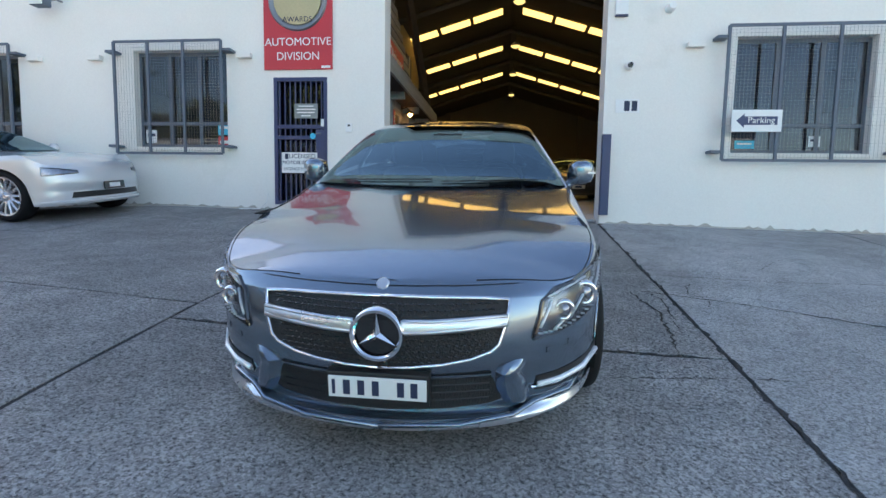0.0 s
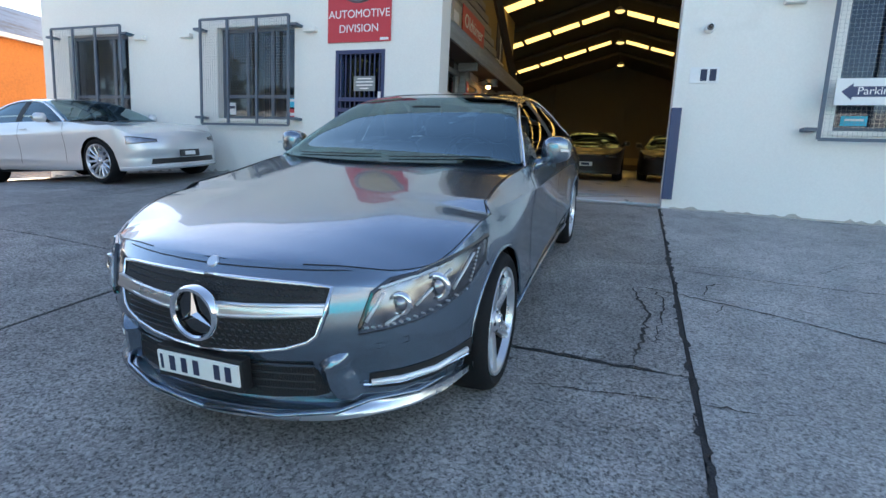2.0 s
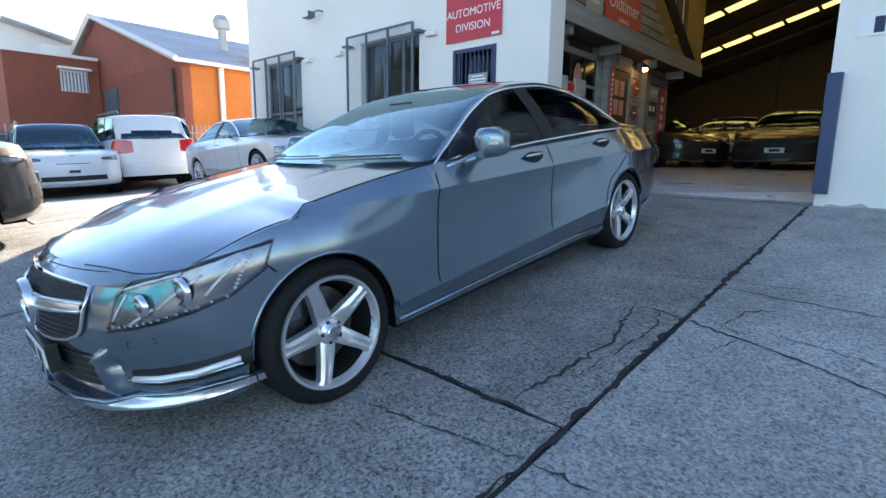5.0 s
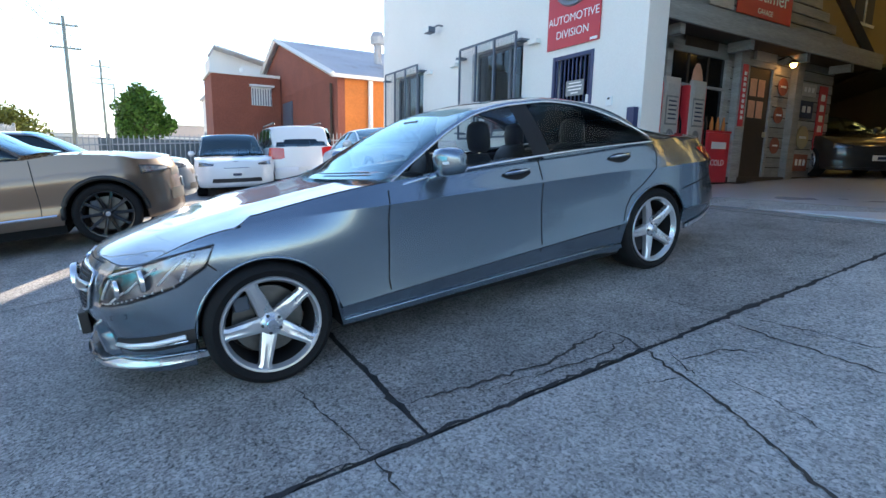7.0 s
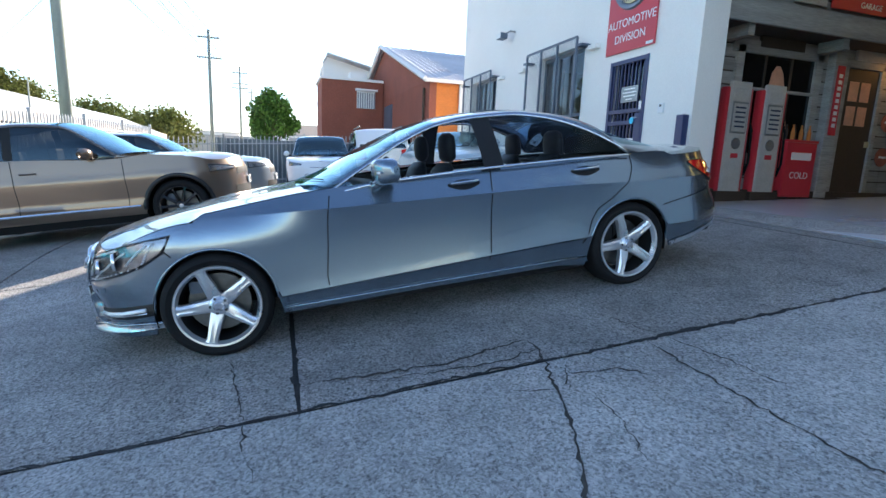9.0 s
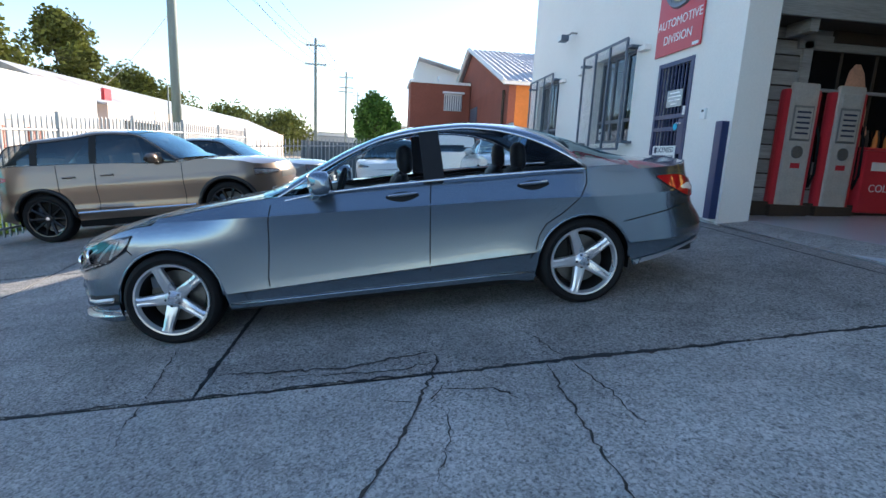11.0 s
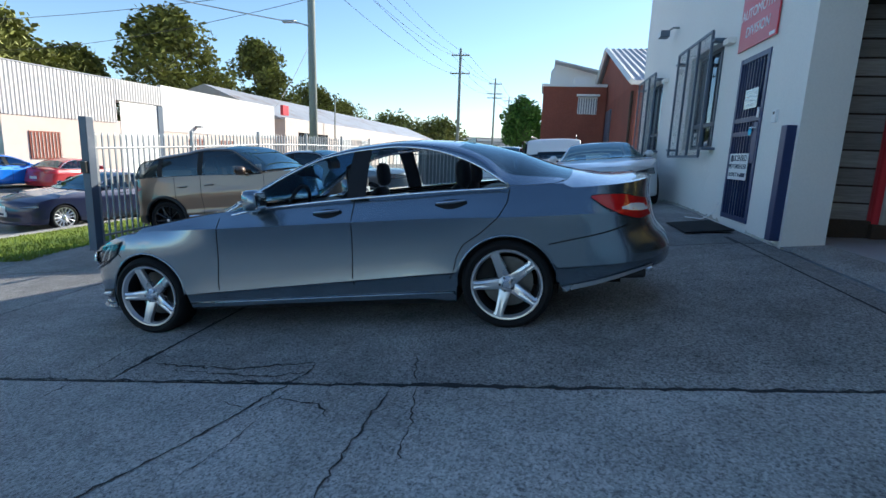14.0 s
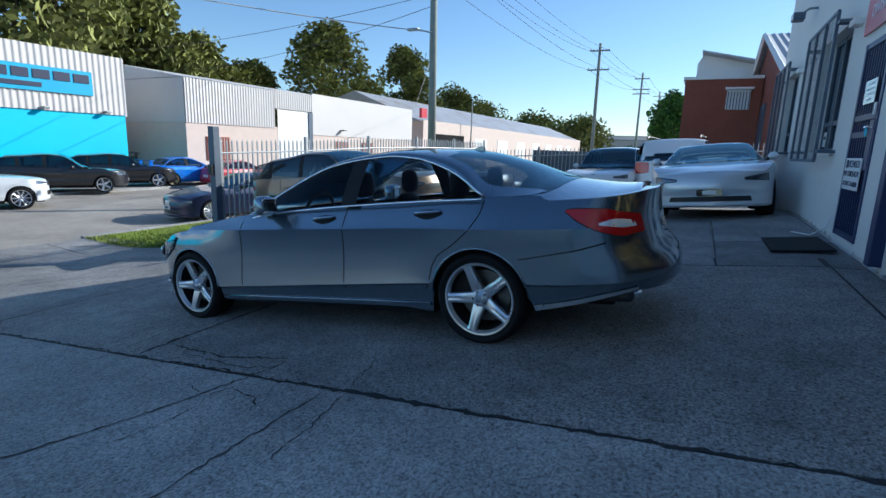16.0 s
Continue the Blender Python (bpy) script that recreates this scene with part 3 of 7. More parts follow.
# windows with sliding frames, set back behind a barred security cage
def window(xc, z0, z1, wide, face, name, label, out=(0.2, 0.2)):
    t = thing(name, pose(xc, face, 0), label, "window", "barred windows of the workshop")
    h = wide / 2
    b = bmesh.new()
    for x in (-h, -h * 0.33, h * 0.33, h):
        box(b, x - 0.03, 0.14, z0, x + 0.03, 0.2, z1)
    for z in (z0 + 0.03, z0 + 0.42, z1 - 0.03):
        box(b, -h, 0.145, z - 0.03, h, 0.195, z + 0.03)
    part("window_frame", b, M["bluegrey"], t)
    for i in range(3):
        x0 = -h + i * wide / 3
        p = part("pane", bx(x0 + 0.03, 0.165, z0 + 0.05, x0 + wide / 3 - 0.03, 0.171, z1 - 0.05), M["pane"], t)
        p.visible_shadow = False
        p.data.materials.append(M["clear"])
        for f in p.data.polygons:
            f.material_index = 0 if f.normal.y < -0.5 else 1
    part("window_sill", bx(-h - 0.03, -0.03, z0 - 0.06, h + 0.03, 0.14, z0, 0.008), M["render_wall"], t)
    cage = part("security_cage", bmesh.new(), M["bluegrey"], t)
    b = bmesh.new()
    cz0, cz1, ca, cb = z0 - 0.12, z1 + 0.1, -h - out[0], h + out[1]
    for x in (ca, ca + (cb - ca) * 0.32, ca + (cb - ca) * 0.65, cb):
        box(b, x - 0.02, -0.2, cz0, x + 0.02, -0.165, cz1)
    for z in (cz0, cz1):
        box(b, ca, -0.195, z - 0.02, cb, -0.17, z + 0.02)
    b.to_mesh(cage.data)
    b.free()
    for x, z in ((ca, cz0 + 0.12), (ca, cz1 - 0.15), (cb, cz0 + 0.12), (cb, cz1 - 0.15)):
        s = 1 if x > 0 else -1
        part("bracket", bx(min(x, x + s * 0.16), -0.19, z - 0.02, max(x, x + s * 0.16), 0.0, z + 0.02), M["bluegrey"], cage)
    b = bmesh.new()
    step = 0.05
    x = ca + step
    while x < cb:
        box(b, x - 0.0009, -0.163, cz0, x + 0.0009, -0.16, cz1)
        x += step
    z = cz0 + step
    while z < cz1:
        box(b, ca, -0.16, z - 0.0009, cb, -0.157, z + 0.0009)
        z += step
    part("wire_mesh", b, M["steel"], cage, "thin galvanised welded wire mesh")
    # Dark sheet stands in for the shade of the room behind the panes.
    part("room_shade_sheet", bx(-h - 0.3, 1.7, z0 - 0.6, h + 0.3, 1.75, z1 + 0.3), M["ink"], t)
    return t


window(-5.51, 2.12, 3.74, 1.66, FACE, "window_1", "blue-grey sliding window behind a wire mesh security cage", (0.23, 0.02))
window(-9.40, 2.12, 3.74, 1.66, FACE, "window_2", "blue-grey sliding window behind a wire mesh security cage", (0.23, 0.02))
window(4.31, 2.06, 3.74, 1.88, FACE_R, "window_3", "wide blue-grey window behind a mesh security cage")
window(8.55, 2.06, 3.74, 1.88, FACE_R, "window_4", "wide blue-grey window behind a mesh security cage")

# office door: steel security gate in the doorway
door = thing("door_1", pose(-3.375, FACE, 1.17), "navy steel barred security door, closed", "door", kind="structure")
part("door_leaf", bx(-0.44, 0.16, 0.02, 0.44, 0.2, 2.08), M["pane"], door, "dark glazed door behind the bars")
# Flat dark panel painted as the gloom behind the door glass.
part("room_shade_sheet", bx(-0.5, 0.9, 0.0, 0.5, 0.93, 2.1), M["ink"], door)
b = bmesh.new()
for x in (-0.43, 0.43):
    box(b, x - 0.03, -0.015, 0.0, x + 0.03, 0.045, 2.1)
for z in (0.03, 1.12, 1.3, 2.07):
    box(b, -0.43, -0.01, z - 0.03, 0.43, 0.04, z + 0.03)
gate = part("gate_frame", b, M["navy"], door)
for i in range(9):
    x = -0.36 + i * 0.09
    part("bar", bx(x - 0.009, 0.0, 0.03, x + 0.009, 0.02, 2.07), M["navy"], door)
part("lock_plate", bx(0.27, -0.02, 0.75, 0.42, -0.012, 1.25), M["navy"], door)
part("handle", tube(bmesh.new(), [(0.37, -0.02, 1.18), (0.37, -0.06, 1.18), (0.28, -0.06, 1.18)], 0.012), M["chrome"], door)
part("keypad", bx(0.36, -0.035, 1.3, 0.41, -0.02, 1.42, 0.004), M["white"], door)
part("round_sticker", lathe(bmesh.new(), [(0.001, 0), (0.05, 0), (0.05, 0.004)], 20, "z"), M["turquoise"], door, pose_m=pose(0.22, -0.03, 1.14, 90, 0, 0))
lic = thing("door_sign", pose(-3.39, FACE - 0.035, 1.87), "white enamel dealer licence sign on the security door", "sign")
part("panel", bx(-0.31, 0.0, -0.17, 0.31, 0.012, 0.17, 0.004), M["white"], lic)
words("LICENSED", 0.105, M["ink"], lic, pose(0.05, -0.001, 0.105))
words("MOTOR", 0.085, M["ink"], lic, pose(-0.145, -0.001, 0.0))
words("DEALER", 0.085, M["ink"], lic, pose(0.145, -0.001, 0.0))
words("LICENCE", 0.07, M["ink"], lic, pose(-0.13, -0.001, -0.105))
words("No", 0.07, M["ink"], lic, pose(0.075, -0.001, -0.105))
part("bar_text", bx(0.13, -0.003, -0.13, 0.28, 0.0, -0.08), M["ink"], lic)
part("crest", bx(-0.25, -0.003, 0.06, -0.19, 0.0, 0.15, 0.0), M["ink"], lic)
hrs = thing("opening_hours_sign", pose(-3.27, FACE - 0.03, 2.72), "pale blue notice fixed to the security door", "sign")
part("panel", bx(-0.2, 0.0, -0.12, 0.2, 0.008, 0.12), M["car_pewter"], hrs)
for i, w in enumerate((0.26, 0.32, 0.3, 0.16)):
    part("bar_text", bx(-w / 2, -0.002, 0.07 - i * 0.052, w / 2, 0.0, 0.088 - i * 0.052), M["white"], hrs)
ic = thing("intercom", pose(-2.54, FACE - 0.03, 2.45), "small white door intercom on the wall", "intercom")
part("body", bx(-0.055, 0, -0.07, 0.055, 0.03, 0.07, 0.006), M["white"], ic)
part("lens", bx(-0.02, -0.003, 0.02, 0.02, 0, 0.05), M["black"], ic)

# awards banner
sg = thing("award_sign", pose(-3.40, FACE - 0.03, 0), "red and white business award sign on the wall", "sign")
part("panel", bx(-0.585, 0, 3.39, 0.585, 0.02, 5.35, 0.003), M["red"], sg)
words("AUTOMOTIVE", 0.178, M["white"], sg, pose(0, -0.001, 3.83))
words("DIVISION", 0.178, M["white"], sg, pose(0, -0.001, 3.60))
part("medal", lathe(bmesh.new(), [(0.001, 0.02), (0.40, 0.02), (0.40, 0.0)], 56, "z"), M["gold"], sg, "round bronze award medal", pose_m=pose(0, 0, 4.5, 90, 0, 0))
part("medal_ring", lathe(bmesh.new(), [(0.40, 0.0), (0.44, 0.02), (0.48, 0.03), (0.50, 0.0)], 56, "z"), M["steel"], sg, pose_m=pose(0, 0, 4.5, 90, 0, 0))
words("AWARDS", 0.12, M["ink"], sg, pose(0, -0.022, 4.18))
words("WINNER", 0.2, M["white"], sg, pose(0, -0.001, 5.16))
part("sticker", bx(0.4, -0.003, 3.41, 0.55, 0, 3.45), M["white"], sg)

# kick posts of the roller doorway
for x, y in ((-2.06, FACE - 0.10), (1.55, FACE_R - 0.10)):
    k = thing("guard_post", pose(x, y, 1.05), "dark blue steel guard post at the doorway edge", "post", "guard posts of the doorway")
    part("post", bx(-0.065, 0, 0.05, 0.065, 0.1, 1.27, 0.008), M["navy"], k)
# things on the right-hand wall
ns = thing("number_sign", pose(1.845, FACE_R - 0.012, 2.75), "white number sign on the cream wall", "sign")
part("panel", bx(-0.175, 0, -0.1, 0.175, 0.01, 0.1), M["white"], ns)
part("bar_text", bx(-0.05, -0.003, -0.075, 0.03, 0, 0.075), M["ink"], ns)
part("bar_text", bx(0.06, -0.003, -0.075, 0.14, 0, 0.075), M["ink"], ns)
pk = thing("parking_sign", pose(3.605, FACE_R - 0.21, 2.5), "white parking sign with a navy arrow", "sign")
part("panel", bx(-0.34, 0, -0.155, 0.34, 0.012, 0.155), M["white"], pk)
part("arrow", poly(bmesh.new(), [(-0.28, 0), (-0.17, 0.1), (-0.17, 0.06), (0.28, 0.06), (0.28, -0.06), (-0.17, -0.06), (-0.17, -0.1)], (-0.003, 0), 1), M["navy"], pk)
words("Parking", 0.125, M["white"], pk, pose(0.06, -0.004, 0.005), depth=0.001)
al = thing("alarm_box", pose(1.69, FACE_R - 0.06, 4.2), "white alarm siren box on the wall", "alarm")
part("body", bx(-0.09, 0, -0.13, 0.09, 0.06, 0.3, 0.01), M["white"], al)
part("blue_lens", bx(-0.09, -0.002, -0.15, 0.09, 0.058, -0.13), M["navy"], al)
cm = thing("security_camera", pose(1.84, FACE_R - 0.05, 3.33), "small dome security camera on the wall", "camera")
part("base", lathe(bmesh.new(), [(0.001, -0.05), (0.055, -0.05), (0.06, 0.05)], 20, "z"), M["white"], cm, pose_m=pose(0, 0.0, 0, -90, 0, 0))
part("dome", lathe(bmesh.new(), [(0.001, -0.06), (0.03, -0.05), (0.042, 0.0)], 16, "z"), M["gloss_black"], cm, pose_m=pose(0, -0.05, 0, -90, 0, 0))
vt = thing("wall_outlet", pose(2.38, FACE_R - 0.08, 4.15), "small round white wall fitting", "fitting")
part("body", lathe(bmesh.new(), [(0.001, -0.08), (0.05, -0.08), (0.07, 0.08)], 16, "z"), M["white"], vt, pose_m=pose(0, 0, 0, -90, 0, 0))
for x, f in ((2.76, FACE_R), (-8.19, FACE), (-7.03, FACE), (-4.32, FACE), (6.1, FACE_R)):
    br = thing("wall_bracket", pose(x, f - 0.1, 3.62), "small white box fixed beside the window", "bracket", "boxes beside the windows")
    part("body", bx(-0.12, 0, -0.04, 0.12, 0.1, 0.04, 0.008), M["render_wall"], br)
for x, f in ((-7.75, FACE), ):
    fl = thing("floodlight", pose(x, f, 4.5), "small grey twin floodlight on the wall", "lamp")
    part("arm", tube(bmesh.new(), [(0.1, 0, 0.08), (0.1, -0.12, 0.08), (0.0, -0.2, 0.03)], 0.02), M["steel"], fl)
    part("head", bx(-0.2, -0.34, -0.08, 0.06, -0.16, 0.05, 0.02), M["bluegrey"], fl)
    part("glass", bx(-0.19, -0.35, -0.07, 0.05, -0.34, 0.04), M["plate"], fl)
mat_ = thing("doormat", pose(-3.35, 7.86, gz(-3.35, 7.86) + 0.004, 7, 0, 0), "worn black rubber doormat before the office door", "mat")
part("mat", bx(-0.5, -0.28, 0, 0.5, 0.3, 0.02, 0.006), M["rubber"], mat_)

# grime, weeds and chipped paint at the foot of the walls
def wall_foot(x0, x1, face):
    rnd = random.Random(int(x0 * 10))
    rows = []
    n = int((x1 - x0) / 0.06)
    for k in range(n + 1):
        x = x0 + (x1 - x0) * k / n
        z = gz(x, face - 0.1)
        rows.append([(x, face - 0.004 - rnd.uniform(0.005, 0.03), z + 0.008), (x, face - 0.005, z + 0.012 + rnd.uniform(0.0, 0.015)), (x, face - 0.003, z + 0.02 + rnd.random() ** 4 * 0.06)])
    b = bmesh.new()
    grid(b, rows)
    tagged(part("wall_grime", b, M["wall_foot"]), "dirty weathered strip at the wall foot", "grime", kind="structure")


wall_foot(-10.9, -3.85, FACE)
wall_foot(-2.9, -2.0, FACE)
wall_foot(1.6, 9.4, FACE_R)
for x, z, w, h, m_ in ((-4.81, 2.2, 0.24, 0.24, "red"), (-6.18, 2.32, 0.2, 0.22, "white"), (-4.83, 2.45, 0.2, 0.2, "turquoise"), (3.62, 2.2, 0.28, 0.12, "turquoise"), (4.6, 2.25, 0.16, 0.16, "white")):
    f_ = FACE if x < 0 else FACE_R
    stk = thing("window_sticker", pose(x, f_ + 0.155, z), "small printed notice stuck inside the window", "notice", "notices in the windows")
    part("paper", bx(-w / 2, 0, -h / 2, w / 2, 0.004, h / 2), M[m_], stk)
    part("bar_text", bx(-w * 0.36, -0.002, 0.0, w * 0.36, 0, h * 0.22), M["white" if m_ != "white" else "ink"], stk)
lead = thing("cable", pose(0, 0, 0), "loose cable hanging down to the ground by the door", "cable")
part("cable", tube(bmesh.new(), [(-3.95, FACE - 0.02, 1.35), (-3.96, FACE - 0.06, 1.2), (-4.02, FACE - 0.2, gz(-4, 8.1) + 0.02), (-4.3, FACE - 0.35, gz(-4.3, 7.95) + 0.012)], 0.008, 6), M["white"], lead)


# ---- the old-time shop front just inside the doorway ----
SX = -2.70
FL = 1.12
shop = thing("shop_front", pose(0, 0, 0), "grey weatherboard old-time garage shop front", "shop front", kind="structure")
rnd = random.Random(11)
# weatherboards, one plank at a time
def plank(y0, y1, z0, z1, x=SX):
    b = bmesh.new()
    poly(b, [(x, z0), (x + 0.028, z0), (x + 0.016, z1 - 0.012), (x, z1 - 0.012)], (y0, y1), 1)
    return part("plank", b, M["wood_grey"], shop)


z = FL + 0.2
while z < 3.85:
    cuts = [8.75, 9.7, 11.45, 12.02, 12.93, 13.7, 15.4]
    for i, (y0, y1) in enumerate(zip(cuts, cuts[1:])):
        if i == 1 and 1.75 < z < 3.45 or i == 3 and z < 3.42:
            continue
        if i in (2, 4):
            ym = (y0 + y1) / 2 + rnd.uniform(-0.1, 0.1)
            plank(y0, ym - 0.006, z, z + 0.19)
            plank(ym + 0.006, y1, z, z + 0.19)
        else:
            plank(y0, y1 - 0.008, z, z + 0.19)
    z += 0.2
part("backing", bx(SX - 0.3, 8.74, FL, SX - 0.002, 15.4, 3.9), M["wood_dark"], shop)
z, k = 3.95, 0
while z < 6.3:
    y0, y1 = 8.75, 15.9 - (z - 3.95) * 1.75
    plank(y0, y1, z, z + 0.19)
    z += 0.2
part("gable_backing", poly(bmesh.new(), [(8.74, 3.9), (15.9, 3.9), (11.7, 6.3), (8.74, 6.3)], (SX - 0.1, SX - 0.004), 0), M["wood_dark"], shop)
part("eave_beam", bx(SX - 0.05, 8.75, 3.66, SX + 0.55, 16.0, 3.86), M["wood_dark"], shop, "dark timber eave beam")
part("eave_fascia", bx(SX + 0.55, 8.75, 3.64, SX + 0.60, 16.1, 3.95), M["wood_grey"], shop)
part("rake_board", tube(bmesh.new(), [(SX + 0.35, 16.3, 3.85), (SX + 0.35, 11.6, 6.55)], 0.11, 4), M["wood_dark"], shop)
for y in (9.4, 11.3, 13.2, 15.0):
    part("rafter_end", bx(SX + 0.1, y - 0.06, 3.5, SX + 0.5, y + 0.06, 3.66), M["wood_grey"], shop)
for y in (11.74, 13.72):
    part("post", bx(SX + 0.02, y - 0.13, FL, SX + 0.16, y + 0.13, 3.66, 0.012), M["wood_grey"], shop, "pale weathered timber post")
# window with a lit lamp painted on it as an orange shape
sw_ = part("window", bx(SX - 0.01, 9.72, 1.80, SX + 0.01, 11.42, 3.42), M["gloss_black"], shop)
for y0, y1, z0, z1 in ((9.68, 9.82, 1.75, 3.5), (11.34, 11.48, 1.75, 3.5), (9.6, 11.55, 3.40, 3.58), (9.82, 11.34, 2.86, 2.90)):
    part("frame", bx(SX + 0.01, y0, z0, SX + 0.06, y1, z1), M["wood_grey"], sw_)
for y in (10.3, 10.85):
    part("muntin", bx(SX + 0.01, y - 0.015, 1.8, SX + 0.03, y + 0.015, 3.4), M["wood_dark"], sw_)
part("lamp_shape", poly(bmesh.new(), [(10.22, 1.95), (11.0, 1.95), (10.80, 2.8), (10.70, 3.15), (10.62, 3.26), (10.54, 3.26), (10.46, 3.15), (10.40, 2.8)], (SX + 0.011, SX + 0.016), 0), M["lamp_print"], sw_, "lamp shape with its warm light painted in pale orange")
part("name_board", bx(SX + 0.03, 10.1, 3.5, SX + 0.08, 11.0, 3.68), M["wood_dark"], shop)
# door
sd = part("door", bx(SX - 0.02, 12.06, FL + 0.05, SX + 0.03, 12.88, 3.38, 0.005), M["wood_dark"], shop, "dark timber door with four panes painted orange as if lit")
# Orange colour gives these panes their lamplight; nothing glows behind.
for y in (12.3, 12.58):
    for zz in (2.45, 2.85):
        part("pane", bx(SX + 0.03, y - 0.11, zz, SX + 0.036, y + 0.11, zz + 0.32), M["lamp_print"], sd)
for y0, y1, z0, z1 in ((11.98, 12.07, FL, 3.45), (12.87, 12.96, FL, 3.45), (11.95, 13.0, 3.38, 3.5)):
    part("door_frame", bx(SX + 0.01, y0, z0, SX + 0.07, y1, z1), M["wood_grey"], sd)
part("handle", bx(SX + 0.03, 12.78, 2.1, SX + 0.08, 12.82, 2.2), M["gold"], sd)
part("door_board", bx(SX + 0.04, 12.2, 3.5, SX + 0.09, 12.9, 3.66), M["cream"], shop)
part("step", bx(SX + 0.02, 11.6, FL, SX + 0.35, 13.1, FL + 0.1, 0.01), M["wood_dark"], shop)
part("plinth", bx(SX + 0.02, 8.8, FL - 0.02, SX + 0.14, 15.4, FL + 0.2), M["wood_dark"], shop)


def shop_sign(name, y0, y1, z0, z1, mat, bars, label, x=SX + 0.06, across=True):
    t = thing(name, pose(x, (y0 + y1) / 2, (z0 + z1) / 2), label, "sign", "enamel signs of the shop front")
    h, v = (y1 - y0) / 2, (z1 - z0) / 2
    part("panel", bx(0, -h, -v, 0.015, h, v, 0.003), M[mat], t)
    for k in range(bars):
        if across:
            q = -h * 0.78 + (2 * h * 0.78) * (k + 0.5) / bars
            part("bar_text", bx(0.015, q - h * 0.5 / bars, -v * 0.35, 0.018, q + h * 0.5 / bars, v * 0.4), M["white"], t)
        else:
            q = v * 0.8 - (2 * v * 0.8) * (k + 0.5) / bars
            part("bar_text", bx(0.015, -h * 0.5, q - v * 0.5 / bars, 0.018, h * 0.5, q + v * 0.5 / bars), M["white"], t)
    return t


gs = shop_sign("garage_sign", 11.4, 13.2, 4.22, 4.92, "red", 0, "red enamel garage name board with white letters", SX + 0.08)
words("Oldtimer", 0.40, M["white"], gs, pose(0.017, 0, 0.06, 0, 0, 90))
words("GARAGE", 0.13, M["white"], gs, pose(0.017, 0, -0.24, 0, 0, 90))
shop_sign("picture_sign", 10.62, 11.3, 4.22, 4.8, "cream", 1, "cream enamel board with a car emblem", SX + 0.08)
shop_sign("tyre_sign", 11.66, 11.82, 2.25, 3.35, "red", 9, "narrow red vertical tyre sign", SX + 0.17, False)
shop_sign("column_sign", 14.75, 15.1, 1.9, 3.25, "red", 5, "tall red enamel sign with white letters", SX + 0.06, False)
shop_sign("small_sign", 14.0, 14.6, 3.0, 3.25, "cream", 3, "small cream enamel sign")
shop_sign("small_sign", 14.0, 14.55, 2.55, 2.9, "ink", 2, "small dark enamel sign")
shop_sign("small_sign", 14.0, 14.6, 1.45, 1.8, "brick_red", 3, "rusty red enamel sign")
for y, zz, r, m_ in ((13.25, 2.55, 0.16, "brick_red"), (13.25, 1.95, 0.16, "brick_red"), (14.3, 2.15, 0.24, "gold"), (13.3, 3.1, 0.17, "brick_red")):
    rs = thing("round_sign", pose(SX + 0.045, y, zz), "round enamel badge sign on the weatherboards", "sign", "enamel signs of the shop front")
    part("disc", lathe(bmesh.new(), [(0.001, 0.02), (r, 0.02), (r, 0.0)], 28), M[m_], rs)
    part("bar_text", bx(0.02, -r * 0.6, -r * 0.1, 0.024, r * 0.6, r * 0.12), M["white"], rs)
wl = thing("shop_lamp", pose(SX + 0.3, 13.1, 3.5), "glowing warm lamp on a bracket over the door", "lamp")
part("arm", tube(bmesh.new(), [(-0.28, 0, 0.1), (-0.1, 0, 0.14), (0, 0, 0.06)], 0.015, 6), M["black"], wl)
part("shade", lathe(bmesh.new(), [(0.03, 0.06), (0.07, 0.03), (0.12, -0.02)], 16, "z"), M["black"], wl)
part("bulb", lathe(bmesh.new(), [(0.001, -0.09), (0.05, -0.06), (0.055, -0.02), (0.02, 0.02)], 14, "z"), M["lamp_warm"], wl)


def fuel_pump(y):
    t = thing("fuel_pump", pose(SX + 0.22, y, FL + 0.12), "tall cream and red vintage fuel pump", "fuel pump", "vintage fuel pumps")
    part("body", bx(-0.19, -0.27, 0.0, -0.06, 0.27, 1.62, 0.04), M["red"], t)
    part("front_panel", bx(-0.1, -0.20, 0.03, -0.03, 0.20, 1.70, 0.03), M["cream"], t, "cream enamel front")
    part("dial_frame", bx(-0.035, -0.15, 0.93, -0.02, 0.15, 1.40, 0.005), M["steel"], t)
    part("dial", bx(-0.022, -0.13, 0.96, -0.012, 0.13, 1.37), M["cream"], t)
    for k in range(5):
        part("bar_text", bx(-0.012, -0.1, 1.02 + k * 0.07, -0.009, 0.1, 1.045 + k * 0.07), M["ink"], t)
    part("roundel", lathe(bmesh.new(), [(0.001, -0.02), (0.085, -0.02), (0.09, -0.035)], 24), M["steel"], t, pose_m=pose(0, 0, 0.78))
    part("emblem", bx(-0.03, -0.07, 0.56, -0.024, 0.07, 0.63), M["red"], t)
    part("base", bx(-0.2, -0.29, -0.12, 0.0, 0.29, 0.05, 0.01), M["wood_dark"], t)
    part("crown", bx(-0.11, -0.15, 1.42, -0.02, 0.15, 1.6, 0.02), M["cream"], t)
    part("hose", tube(bmesh.new(), [(-0.1, 0.27, 1.2), (-0.08, 0.34, 1.0), (-0.08, 0.36, 0.5), (-0.1, 0.31, 0.3), (-0.09, 0.28, 0.9)], 0.018, 6), M["rubber"], t, smooth_it=True)


fuel_pump(9.72)
fuel_pump(10.42)
ck = thing("drinks_cooler", pose(SX + 0.2, 11.12, FL), "red steel drinks cooler with bottles on top", "cooler")
part("body", bx(-0.2, -0.33, 0.1, 0.0, 0.33, 0.98, 0.02), M["red"], ck)
part("lid", bx(-0.2, -0.34, 0.98, 0.01, 0.34, 1.02, 0.008), M["red"], ck)
